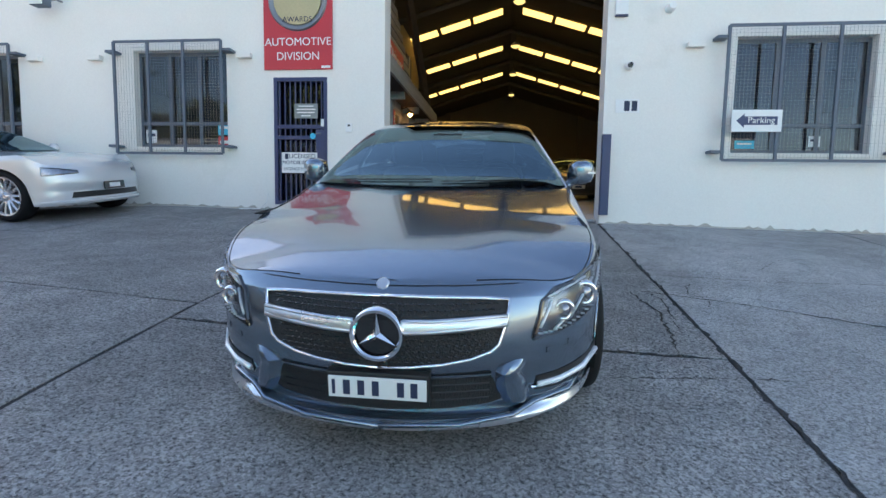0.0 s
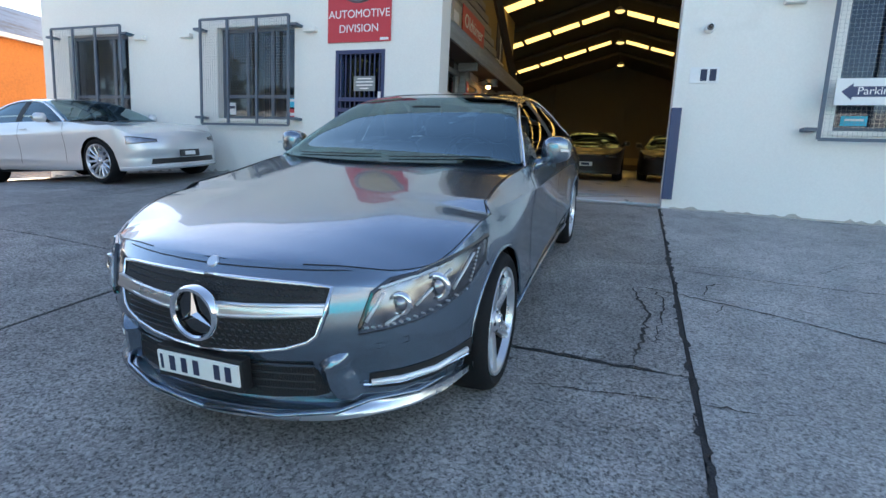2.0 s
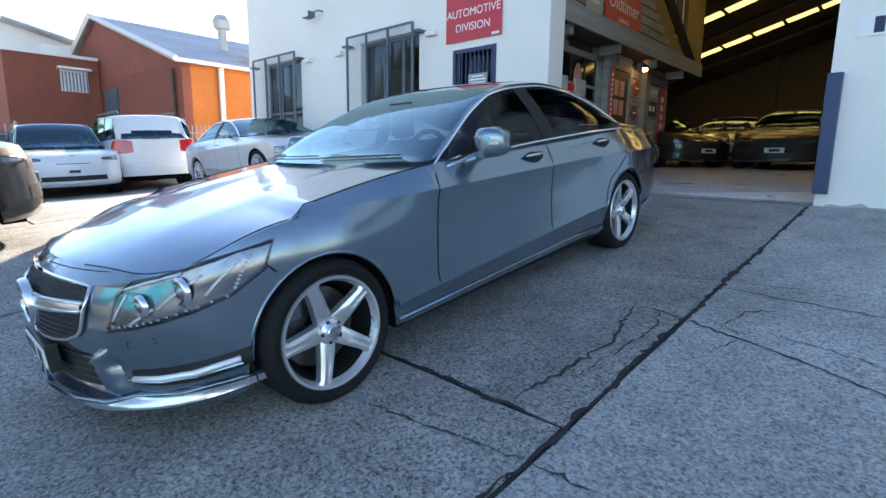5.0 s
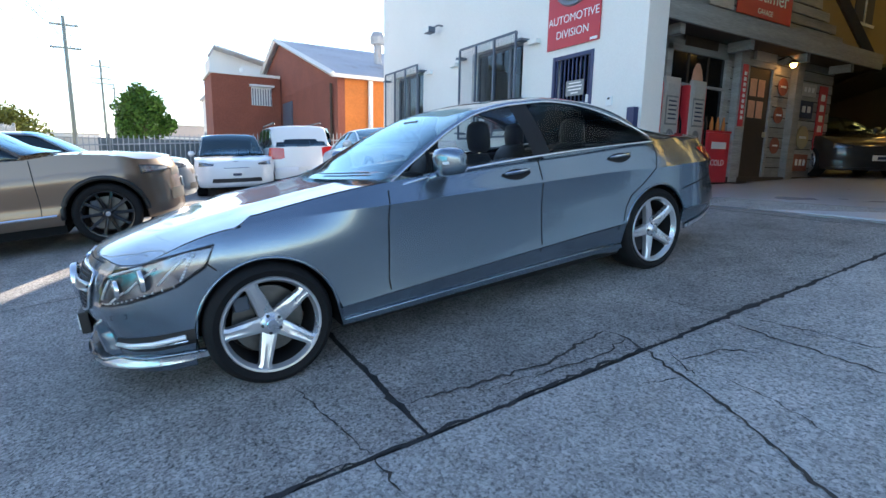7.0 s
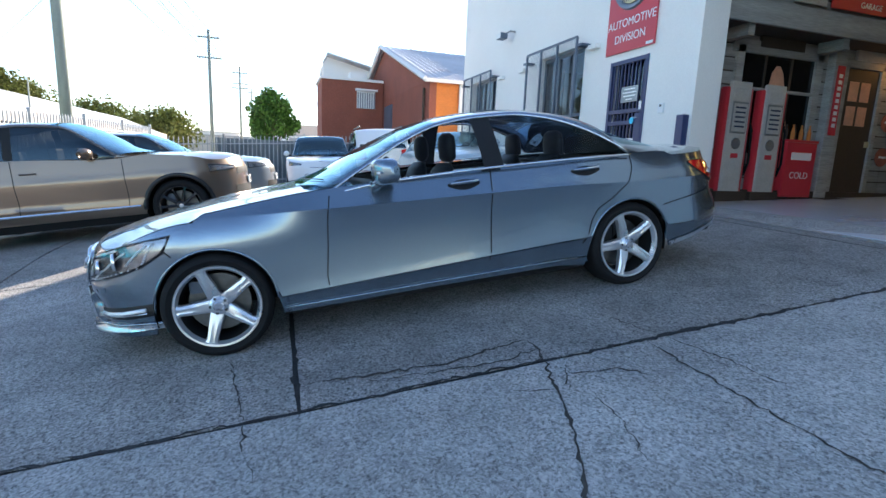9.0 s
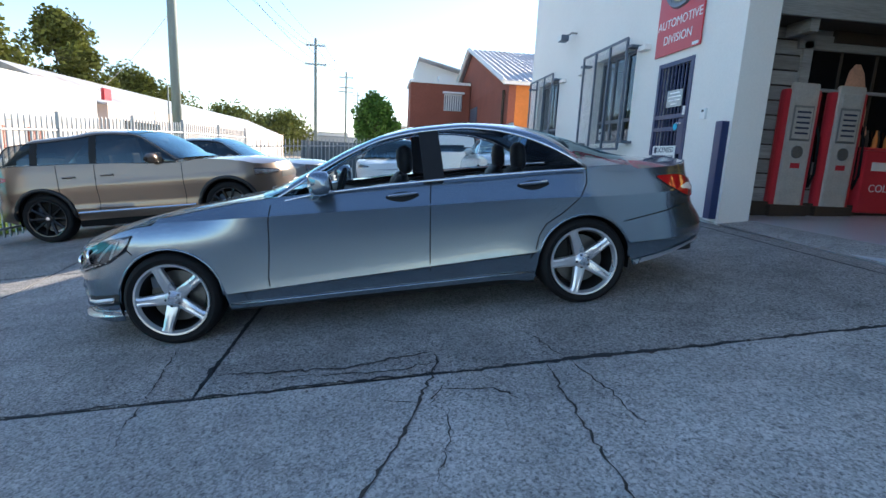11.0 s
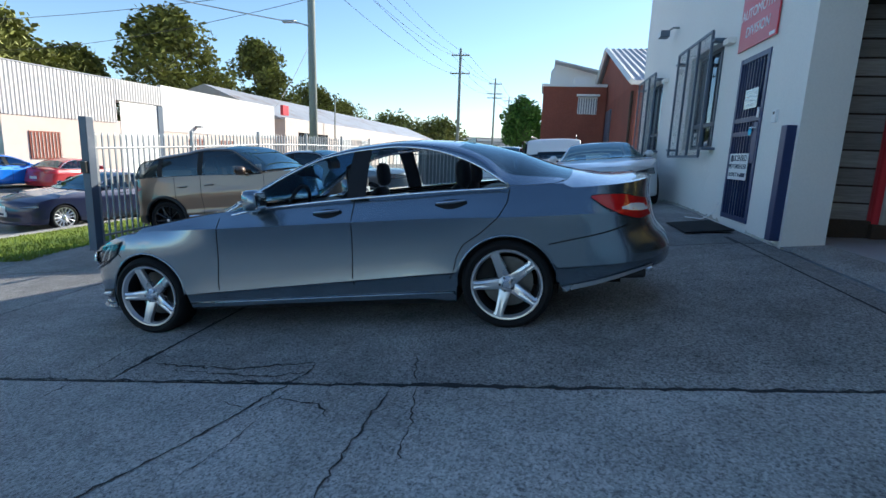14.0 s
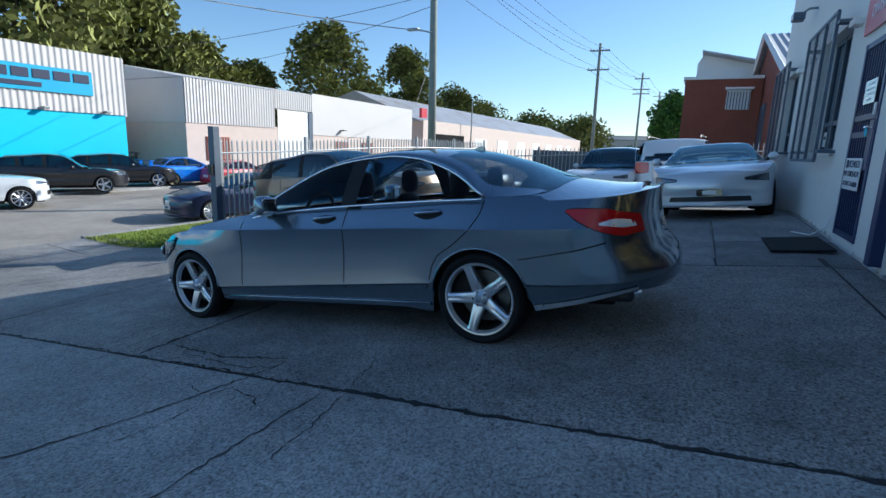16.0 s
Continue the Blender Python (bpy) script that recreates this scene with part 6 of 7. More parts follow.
    tl = part("tail_lamp", cls.patch(lo, hi, 18, 8, 0.010, s), M["tail"], sedan, "red tail lamp with clear centre", smooth_it=True)
    lo2 = [(A_(4.58), 0.80), (A_(4.66), 0.785), (R_(0.76), 0.775), (R_(0.68), 0.775)]
    hi2 = [(A_(4.58), 0.812), (A_(4.66), 0.83), (R_(0.77), 0.828), (R_(0.69), 0.812)]
    part("reverse_lamp", cls.patch(lo2, hi2, 10, 3, 0.013, s), M["led"], tl, smooth_it=True)
    part("tail_lamp_rim", tube(bmesh.new(), flip(line(lo, 0.004) + line(hi[::-1], 0.004), s), 0.005, 5, True), M["trim"], tl)
    # exhaust
    part("exhaust_tip", bx(min(0.42 * s, 0.66 * s), 4.66, 0.325, max(0.42 * s, 0.66 * s), 4.79, 0.375, 0.02), M["chrome"], sedan)
    # sill strip
    lo = [(A_(a), 0.222 + 0.01 * (a - 1.3)) for a in (1.27, 1.8, 2.4, 3.0, 3.42)]
    hi = [(A_(a), 0.250 + 0.014 * (a - 1.3)) for a in (1.25, 1.8, 2.4, 3.0, 3.40)]
    part("sill", cls.patch(lo, hi, 24, 3, 0.016, s), M["car_grey"], sedan, smooth_it=True)
    part("sill_edge", tube(bmesh.new(), flip(line(hi, 0.008), s), 0.009, 6), M["car_grey"], sedan, smooth_it=True)
    lo = [(A_(a), z) for a, z in ((4.17, 0.262), (4.4, 0.304), (4.62, 0.35), (4.78, 0.382))]
    hi = [(A_(a), z) for a, z in ((4.16, 0.295), (4.4, 0.335), (4.62, 0.377), (4.78, 0.402))]
    part("bumper_strip", cls.patch(lo, hi, 12, 3, 0.012, s), M["satin"], sedan, smooth_it=True)
    # wheel arch lips
    for ax in (cls.axf, cls.axr):
        pts = []
        for k in range(31):
            t = 0.02 + (math.pi - 0.04) * k / 30
            a, z = ax - cls.arch * math.cos(t), cls.R + cls.arch * math.sin(t)
            pts.append(cls.side(a, z, -0.003))
        part("arch_lip", tube(bmesh.new(), flip(pts, s), 0.009, 6), M["car_grey"], sedan, smooth_it=True)


both(grille_side)
st = part("front_emblem", lathe(bmesh.new(), [(0.082, -0.012), (0.088, -0.020), (0.098, -0.020), (0.104, -0.010), (0.104, 0.012)], 48, "z"), M["chrome"], sedan, "round chrome radiator emblem", pose_m=pose(0, 0.0, 0.565, -90, 0, 0), smooth_it=40)
part("emblem_disc", lathe(bmesh.new(), [(0.001, 0.0), (0.09, 0.0)], 32, "z"), M["gloss_black"], st)
for k in range(3):
    a = 2 * math.pi * k / 3
    b = bmesh.new()
    tip = Vector((0, 0.086, -0.006))
    base = [Vector((-0.017, -0.01, -0.006)), Vector((0.017, -0.01, -0.006)), Vector((0, 0.0, -0.022))]
    vs = [b.verts.new(p) for p in (*base, tip)]
    for f in ((0, 1, 2), (0, 2, 3), (1, 3, 2), (0, 3, 1)):
        b.faces.new([vs[i] for i in f])
    bmesh.ops.recalc_face_normals(b, faces=b.faces)
    bmesh.ops.transform(b, matrix=Matrix.Rotation(a + math.pi, 4, "Z"), verts=b.verts)
    part("emblem_arm", b, M["chrome"], st)
p = cls.point(0, 0.716, 0.0)
part("bonnet_badge", lathe(bmesh.new(), [(0.001, -0.008), (0.02, -0.008), (0.025, -0.003), (0.026, 0.004)], 28, "z"), M["satin"], sedan, "small round blue-grey badge", pose_m=pose(0, p.y + 0.012, p.z + 0.01, -130, 0, 0))
pl = part("number_plate", bx(-0.186, -0.025, 0.318, 0.186, -0.012, 0.402, 0.004), M["plate"], sedan, "white number plate in a black holder")
part("plate_holder", bx(-0.196, -0.018, 0.296, 0.196, 0.03, 0.418, 0.006), M["black"], pl)
for k, x in enumerate((-0.165, -0.115, -0.06, -0.005, 0.045, 0.09, 0.14)):
    if k in (4,):
        continue
    w = 0.006 if k == 0 else 0.013
    part("plate_bar", bx(x - w, -0.027, 0.332, x + w, -0.025, 0.39), M["ink"], pl)
# panel gaps
for pts in ([(1.60, 0.915), (1.575, 0.80), (1.555, 0.60), (1.53, 0.42), (1.535, 0.345)], [(2.705, 0.985), (2.685, 0.85), (2.665, 0.60), (2.65, 0.42), (2.65, 0.36)],
            [(3.84, 0.985), (3.82, 0.90), (3.75, 0.80), (3.62, 0.70), (3.50, 0.63), (3.445, 0.55), (3.42, 0.46), (3.38, 0.385)],
            [(0.555, 0.765), (0.60, 0.72), (0.66, 0.655)], [(4.08, 0.60), (4.25, 0.625), (4.45, 0.655), (4.62, 0.69)]):
    cls.seam(pts, sedan)
part("bonnet_front_seam", tube(bmesh.new(), [(p.x * q, p.y, p.z) for q, ps in ((-1, [cls.point(F(b), 0.722, 0.001) for b in (0.58, 0.5, 0.4, 0.3, 0.15, 0.05)]), (1, [cls.point(F(b), 0.722, 0.001) for b in (0.05, 0.15, 0.3, 0.4, 0.5, 0.58)])) for p in ps], 0.003, 4), M["trim"], sedan)
for x0, x1 in ((-0.62, -0.02), (0.05, 0.64)):
    w0, w1 = cls.roof_point(0.01, 0.25 if x0 < -0.3 else 0.9)[0], None
    pts = []
    for k in range(12):
        x = x0 + (x1 - x0) * k / 11
        v = 1 - 2 / math.pi * math.asin(min(0.99, abs(x) / 0.84))
        q = cls.roof_point(0.022 + 0.012 * k / 11, v)[0]
        pts.append((x, q.y - 0.005, q.z + 0.008))
    part("wiper", tube(bmesh.new(), pts, 0.004, 5), M["black"], sedan)
fin = cls.roof_point(0.71, 1.0)[0]
b = bmesh.new()
poly(b, [(fin.y - 0.08, fin.z - 0.01), (fin.y + 0.06, fin.z - 0.03), (fin.y + 0.055, fin.z + 0.03), (fin.y + 0.02, fin.z + 0.028)], (-0.014, 0.014), 0)
part("antenna_fin", b, M["car_grey"], sedan)
rows = []
for a, up in ((4.56, 0.001), (4.64, 0.006), (4.72, 0.014), (4.765, 0.022), (4.775, 0.004)):
    hw, ze = cls.half_at(min(a, 4.77), "boot")
    zc = curve(cls.boot_c, a)
    rows.append([(0.93 * hw * q / 12, a, zc - (zc - ze) * abs(0.93 * q / 12) ** 2.1 + up * (1 - abs(q / 12) ** 3)) for q in range(-12, 13)])
part("boot_spoiler", grid(bmesh.new(), rows), M["car_grey"], sedan, smooth_it=True)
# roof glass and rear details
b = bmesh.new()
rows = []
for j in range(9):
    rows.append([])
    for k in range(-8, 9):
        q = cls.roof_point(0.39 + 0.2 * j / 8, 1 - 0.55 * abs(k) / 8)[0]
        rows[-1].append((q.x * (1 if k > 0 else -1), q.y, q.z + 0.003))
part("sunroof", weld(grid(b, rows)), M["gloss_black"], sedan, smooth_it=True)
part("rear_plate", bx(-0.186, 4.84, 0.60, 0.186, 4.87, 0.71, 0.004), M["plate"], sedan)
part("diffuser", bx(-0.70, 4.3, 0.29, 0.70, 4.74, 0.42, 0.03), M["black"], sedan)


# ---- the other cars ----
def suv_tables(L, H, ax, axr, hood, belt, rear_drop=0.0, top_frac=0.8):
    """Outlines of a tall car by its length, height, axles, bonnet and waist heights."""
    wf = ax + 0.72
    rt = L - 0.30
    roof = [(wf - 0.45, hood + 0.02), (wf, hood + 0.17), (wf + 0.42, H - 0.15), (wf + 0.7, H - 0.03), (wf + 1.3, H), (L * 0.7, H - 0.01 - rear_drop * 0.3), (rt, H - 0.03 - rear_drop), (rt + 0.12, H - 0.20 - rear_drop), (L - 0.08, belt + 0.06)]
    hi = [(wf - 0.05, belt - 0.05), (wf + 0.3, H - 0.30), (wf + 0.58, H - 0.13), (wf + 1.1, H - 0.085), (L * 0.7, H - 0.095 - rear_drop * 0.5), (rt - 0.15, H - 0.12 - rear_drop), (rt - 0.02, H - 0.20 - rear_drop), (rt + 0.05, belt + 0.05)]
    lo = [(wf - 0.05, belt - 0.06), (wf + 0.8, belt - 0.01), (L * 0.7, belt + 0.02), (rt + 0.05, belt + 0.045)]
    return dict(L=L, axf=ax, axr=axr, nose=0.7, nose_p=3.6, tail=0.4, tail_p=3.8, bot=0.30, lip=0.24, R=0.36, rim=0.26, arch=0.40,
                top_front=[(0, hood - 0.10), (0.5, hood - 0.105), (0.72, hood - 0.11), (0.85, hood - 0.09), (0.95, hood - 0.02)],
                top_side=[(0.7, hood - 0.02), (1.2, hood + 0.03), (wf, belt - 0.06), (L * 0.6, belt), (L - 0.4, belt + 0.04)], top_rear=belt + 0.04,
                in_front=[(0.24, 0.06), (0.30, 0.0), (0.5, 0.0), (hood - 0.25, 0.02), (hood - 0.1, 0.09), (1.1, 0.2)],
                in_side=[(0.25, 0.06), (0.33, 0.02), (0.45, 0.0), (0.50, 0.02), (0.75, 0.0), (0.82, 0.0), (0.86, 0.012), (belt - 0.02, 0.05), (belt + 0.05, 0.07), (belt + 0.2, 0.1)],
                in_rear=[(0.25, 0.1), (0.35, 0.0), (0.6, 0.0), (0.66, 0.05), (belt, 0.09), (belt + 0.2, 0.12)],
                hood_c=[(0.05, hood - 0.10), (0.3, hood - 0.03), (0.7, hood + 0.02), (1.1, hood + 0.04), (2.0, hood + 0.06)],
                boot_c=[(L - 0.7, belt + 0.06), (L, belt + 0.05)], dlo_lo=lo, dlo_hi=hi, roof_c=roof, ws0=(wf, wf - 0.3), rw1=(L - 0.22, L - 0.13), ws_top=wf + 0.72, rw_top=rt - 0.12 ,
                belt_b=0.86, dlo_b_top=0.68, pillars=[(wf + 1.12, wf + 1.22), (wf + 1.95, wf + 2.05)], doors=[(wf - 0.1, wf + 1.15), (wf + 1.15, axr - 0.25)], trim="gloss_black", glass="glass_dark")


def face(c, car, lamp_b=(0.52, 0.82), lamp_z=0.62, lamp_h=0.08, grille=(0.35, 0.42, 0.6), intake=(0.5, 0.26, 0.36), tail_z=0.85, tail_h=0.12, grille_mat="black", plate_z=0.42, strip=None, plate_mat="plate"):
    """Lamps, grille, intakes, plate, mirrors and handles of a parked car."""
    for s in (1, -1):
        b0, b1 = lamp_b
        lo = [(c.front_i(b0 + (b1 - b0) * k / 4), lamp_z - lamp_h * (0.3 + 0.2 * (k / 4))) for k in range(5)]
        hi = [(c.front_i(b0 + (b1 - b0) * k / 4), lamp_z + lamp_h * (0.0 + 0.6 * k / 4)) for k in range(5)]
        hl = part("headlamp", c.patch(lo, hi, 8, 3, 0.006, s), M["lamp_bowl"], car, smooth_it=True)
        part("headlamp_rim", tube(bmesh.new(), [(p.x * s, p.y, p.z) for p in [c.point(i, z, 0.007) for i, z in lo + hi[::-1]]], 0.008, 5, True), M["gloss_black"], hl)
        for nm, (w, z0, z1), mt in (("grille", grille, grille_mat), ("intake", intake, "black")):
            if w:
                lo = [(c.front_i(max(0.001, w * k / 5)), z0) for k in range(6)]
                hi = [(c.front_i(max(0.001, w * 0.96 * k / 5)), z1) for k in range(6)]
                part(nm, c.patch(lo, hi, 8, 3, 0.005, s), M[mt], car, smooth_it=True)
        if strip:
            part("chrome_strip", tube(bmesh.new(), [(p.x * s, p.y, p.z) for p in [c.point(c.front_i(max(0.001, strip[0] * k / 5)), strip[1], 0.008) for k in range(6)]], 0.009, 6), M["chrome"], car)
        lo = [(c.at_a(c.L - 0.38), tail_z - tail_h * 0.2), (c.at_a(c.L - 0.22), tail_z - tail_h * 0.5), (c.rear_i(0.7 * c.W), tail_z - tail_h * 0.5), (c.rear_i(0.55 * c.W), tail_z - tail_h * 0.4)]
        hi = [(c.at_a(c.L - 0.38), tail_z + tail_h * 0.1), (c.at_a(c.L - 0.22), tail_z + tail_h * 0.5), (c.rear_i(0.7 * c.W), tail_z + tail_h * 0.5), (c.rear_i(0.55 * c.W), tail_z + tail_h * 0.4)]
        part("tail_lamp", c.patch(lo, hi, 8, 3, 0.006, s), M["tail"], car, smooth_it=True)
        a = c.dlo_lo[0][0] + 0.32
        z = curve(c.dlo_lo, a)
        b = bmesh.new()
        grid(b, [[(x * s, a + dy + ry * math.cos(t), z + 0.07 + rz * math.sin(t)) for t in (2 * math.pi * k / 14 for k in range(14))] for x, ry, rz, dy in ((c.W - 0.06, 0.02, 0.02, 0.0), (c.W - 0.02, 0.07, 0.075, 0.0), (c.W + 0.07, 0.075, 0.075, 0.02), (c.W + 0.115, 0.03, 0.03, 0.05))], True)
        part("door_mirror", weld(b), M[c.paint], car, smooth_it=True)
        part("mirror_arm", tube(bmesh.new(), [((c.W - 0.13) * s, a - 0.03, z - 0.02), ((c.W - 0.02) * s, a, z + 0.04)], 0.025, 6), M["trim"], car)
        for a0, a1 in c.doors[:2]:
            p = [c.side(a1 - 0.26 + 0.17 * k / 3, min(curve(c.top_side, a1) - 0.12, 0.95), 0.018) for k in range(4)]
            part("door_handle", tube(bmesh.new(), [(q.x * s, q.y, q.z) for q in p], 0.013, 6), M[c.paint], car)
    for a0, a1 in c.doors:
        c.seam([(a0, curve(c.top_side, a0) - 0.01), (a0 - 0.01, 0.6), (a0, c.bot + 0.12)], car, w=0.005)
    c.seam([(a1, curve(c.top_side, a1) - 0.01), (a1 - 0.02, 0.75), (a1 - 0.12, c.bot + 0.2)], car, w=0.005)
    p = c.point(0, plate_z, 0.02)
    part("number_plate", bx(-0.186, p.y, plate_z - 0.05, 0.186, p.y + 0.02, plate_z + 0.06, 0.003), M[plate_mat], car)
    part("plate_bar", bx(-0.10, p.y - 0.002, plate_z - 0.025, 0.10, p.y, plate_z + 0.035), M["ink" if plate_mat == "plate" else "plate"], car)
    p = c.point(len(c.plan) - 1, 0.6, 0.02)
    part("number_plate", bx(-0.186, p.y - 0.02, 0.56, 0.186, p.y + 0.004, 0.67, 0.003), M["plate"], car)


def standing(x, y, heading):
    """A pose on the slope; the nose points along heading (degrees from +x, counter-clockwise)."""
    h = radians(heading)
    d, e = 1.4, 0.7
    f = Vector((math.cos(h), math.sin(h), 0))
    l = Vector((-f.y, f.x, 0))
    def g(v):
        return gz(v.x, v.y)
    p = Vector((x, y, 0))
    nose_, back = p, p - f * 2.8
    zn, zb = g(nose_), g(back)
    slope = math.atan2(zn - zb, 2.8)
    zl, zr = g(p - f * 1.4 + l * e), g(p - f * 1.4 - l * e)
    roll_ = math.atan2(zl - zr, 2 * e)
    return pose(x, y, zn + 0.004, 0, 0, heading + 90) @ pose(0, 0, 0, -math.degrees(slope), -math.degrees(roll_), 0)


# bronze compact SUV: its nose towards the workshop
ev = Car(**{**suv_tables(4.37, 1.63, 0.87, 3.53, 1.06, 1.12, 0.06), "W": 0.95, "paint": "car_bronze", "alloy": "dark_alloy", "design": "split", "R": 0.365, "arch": 0.41, "rim": 0.27})
evo = ev.build("suv", standing(-5.05, 1.80, 89), "bronze compact SUV with black wheels in the yard", "", False)
face(ev, evo, (0.55, 0.86), 0.84, 0.09, (0.52, 0.72, 0.82), (0.6, 0.42, 0.56), 0.98, 0.12, plate_z=0.6)
for s in (1, -1):
    part("sill_strip", tube(bmesh.new(), [(p.x * s, p.y, p.z) for p in [ev.side(1.35 + 1.7 * k / 6, 0.42, 0.012) for k in range(7)]], 0.016, 6), M["chrome"], evo)
    pts = []
    for ax in (ev.axf, ev.axr):
        pts = [ev.side(ax - 0.43 * math.cos(t), ev.R + 0.43 * math.sin(t), 0.004) for t in (math.pi * k / 24 for k in range(25))]
        part("arch_cladding", tube(bmesh.new(), [(p.x * s, p.y, p.z) for p in pts], 0.03, 6), M["black"], evo, smooth_it=True)
# silver electric saloon along the wall, nose towards the doorway
ts = Car(L=4.97, W=0.97, paint="car_silver", design="multi", glass="glass_dark", trim="chrome", R=0.34, rim=0.255, arch=0.365)
tes = ts.build("electric_saloon", standing(-6.55, 7.05, -2), "silver electric saloon parked along the wall", "", False)
face(ts, tes, (0.50, 0.84), 0.63, 0.10, (0, 0, 0), (0.62, 0.26, 0.34), 0.85, 0.1, plate_z=0.40, plate_mat="gloss_black")
# white electric SUV facing the yard
tx = Car(**{**suv_tables(5.0, 1.66, 0.92, 3.88, 0.98, 1.08, 0.12), "W": 1.0, "paint": "car_white", "design": "ten", "glass": "glass_dark"})
texo = tx.build("electric_suv", standing(-11.75, 4.3, -5), "white electric SUV parked before the fence", "", False)
face(tx, texo, (0.55, 0.88), 0.82, 0.09, (0, 0, 0), (0.6, 0.36, 0.46), 1.0, 0.1, plate_z=0.55, strip=(0.3, 0.72))
# white boxy four-wheel drive, its tail towards the yard
dv = Car(**{**suv_tables(4.83, 1.85, 0.88, 3.77, 1.12, 1.18, 0.0), "W": 0.96, "paint": "car_white", "design": "ten", "tail": 0.2, "tail_p": 5.0, "dlo_b_top": 0.76})
dvo = dv.build("four_wheel_drive", standing(-15.4, 6.4, 176), "white boxy four-wheel drive parked tail out", "", False)
face(dv, dvo, (0.55, 0.86), 0.9, 0.14, (0.45, 0.72, 0.9), (0.6, 0.42, 0.52), 1.05, 0.32, plate_z=0.6)
for s in (-1, 1):
    part("roof_rail", tube(bmesh.new(), [(s * 0.66, 1.9, 1.84), (s * 0.66, 2.0, 1.90), (s * 0.66, 4.2, 1.90), (s * 0.66, 4.3, 1.84)], 0.02, 6), M["black"], dvo)
# pewter wagon and white hatch behind the bronze SUV
wg = Car(**{**suv_tables(4.6, 1.52, 0.9, 3.6, 0.95, 1.02, 0.12), "W": 0.91, "paint": "car_pewter", "R": 0.33, "arch": 0.37})
for x, y, h, lab in ((-7.7, 2.15, 87, "pewter wagon parked beside a bronze SUV"), (-10.4, 1.6, 84, "pewter hatchback parked in the yard row")):
    if x > -9:
        wgo = wg.build("wagon", standing(x, y, h), lab, "cars in the yard row", False)
        face(wg, wgo, (0.5, 0.82), 0.78, 0.1, (0.4, 0.6, 0.75), (0.55, 0.35, 0.45), 0.9, 0.12, plate_z=0.5)
sm = Car(L=4.5, W=0.88, axf=0.85, axr=3.5, paint="car_pewter", dlo_b_top=0.58, glass="glass_dark", doors=[(1.55, 2.6), (2.6, 3.2)], rw1=(3.95, 4.1), tail=0.5,
         boot_c=[(3.8, 1.12), (4.1, 1.03), (4.4, 1.0)], roof_c=[(1.35, 0.955), (1.6, 1.03), (1.9, 1.165), (2.2, 1.29), (2.45, 1.368), (2.7, 1.402), (3.0, 1.41), (3.3, 1.37), (3.6, 1.28), (3.9, 1.14), (4.1, 1.03)])
smo = sm.build("saloon", standing(-10.3, 1.6, 86), "pale blue-grey saloon in the yard row", "cars in the yard row", False)
face(sm, smo)

# cars along the street
al_ = Car(L=4.66, W=0.91, axf=0.9, axr=3.6, paint="car_navy", glass="glass_dark", design="multi", doors=[(1.5, 2.6), (2.6, 3.3)], rw1=(4.0, 4.15),
          boot_c=[(3.8, 1.14), (4.1, 1.06), (4.5, 1.02)], roof_c=[(1.35, 0.955), (1.6, 1.03), (1.9, 1.165), (2.2, 1.29), (2.45, 1.368), (2.7, 1.402), (3.0, 1.40), (3.3, 1.37), (3.6, 1.29), (3.9, 1.15), (4.15, 1.05)], tail=0.6)
alo = al_.build("saloon", pose(-6.9, -6.75, STREET, 0, 0, 78), "dark navy saloon parked at the kerb", "cars in the street", False)
face(al_, alo, (0.5, 0.8), 0.62, 0.06, (0.13, 0.36, 0.62), (0.5, 0.26, 0.34), grille_mat="satin")
wr = Car(L=4.5, W=0.88, axf=0.86, axr=3.45, paint="car_blue", glass="glass_dark", alloy="gold", doors=[(1.5, 2.55), (2.55, 3.15)], rw1=(3.85, 4.0), tail=0.5,
         boot_c=[(3.7, 1.12), (4.0, 1.04), (4.4, 1.02)], roof_c=[(1.35, 0.955), (1.6, 1.05), (1.9, 1.2), (2.2, 1.33), (2.45, 1.41), (2.7, 1.43), (3.0, 1.42), (3.3, 1.36), (3.6, 1.25), (3.9, 1.1), (4.05, 1.03)])
wro = wr.build("saloon", pose(-15.6, -16.6, STREET + 0.1, 0, 0, -98), "bright blue sports saloon with a rear wing", "cars in the street", False)
face(wr, wro)
part("rear_wing", bx(-0.7, 4.2, 1.22, 0.7, 4.45, 1.25, 0.01), M["car_blue"], wro)
for s in (-1, 1):
    part("wing_post", bx(s * 0.5 - 0.02, 4.22, 1.0, s * 0.5 + 0.02, 4.38, 1.23), M["car_blue"], wro)
bk = Car(**{**suv_tables(4.75, 1.55, 0.9, 3.65, 0.95, 1.0, 0.1), "W": 0.92, "paint": "car_black", "R": 0.33, "arch": 0.37})
for x, y, h in ((-9.5, -15.9, 150), (-12.6, -16.9, 150), (-17.6, -21.0, 140)):
    bo = bk.build("wagon", pose(x, y, STREET + 0.11, 0, 0, h + 90), "black estate car parked across the street", "cars in the street", False)
    face(bk, bo, (0.5, 0.82), 0.74, 0.1, (0.4, 0.55, 0.7), (0.55, 0.32, 0.42), plate_z=0.48)
we = Car(**{**suv_tables(4.37, 1.63, 0.87, 3.53, 1.0, 1.08, 0.10), "W": 0.95, "paint": "car_white", "design": "ten"})
weo = we.build("suv", pose(-5.2, -13.3, STREET, 0, 0, -108), "white SUV standing in the street", "cars in the street", False)
face(we, weo, (0.55, 0.86), 0.84, 0.09, (0.52, 0.72, 0.82), (0.6, 0.42, 0.56))
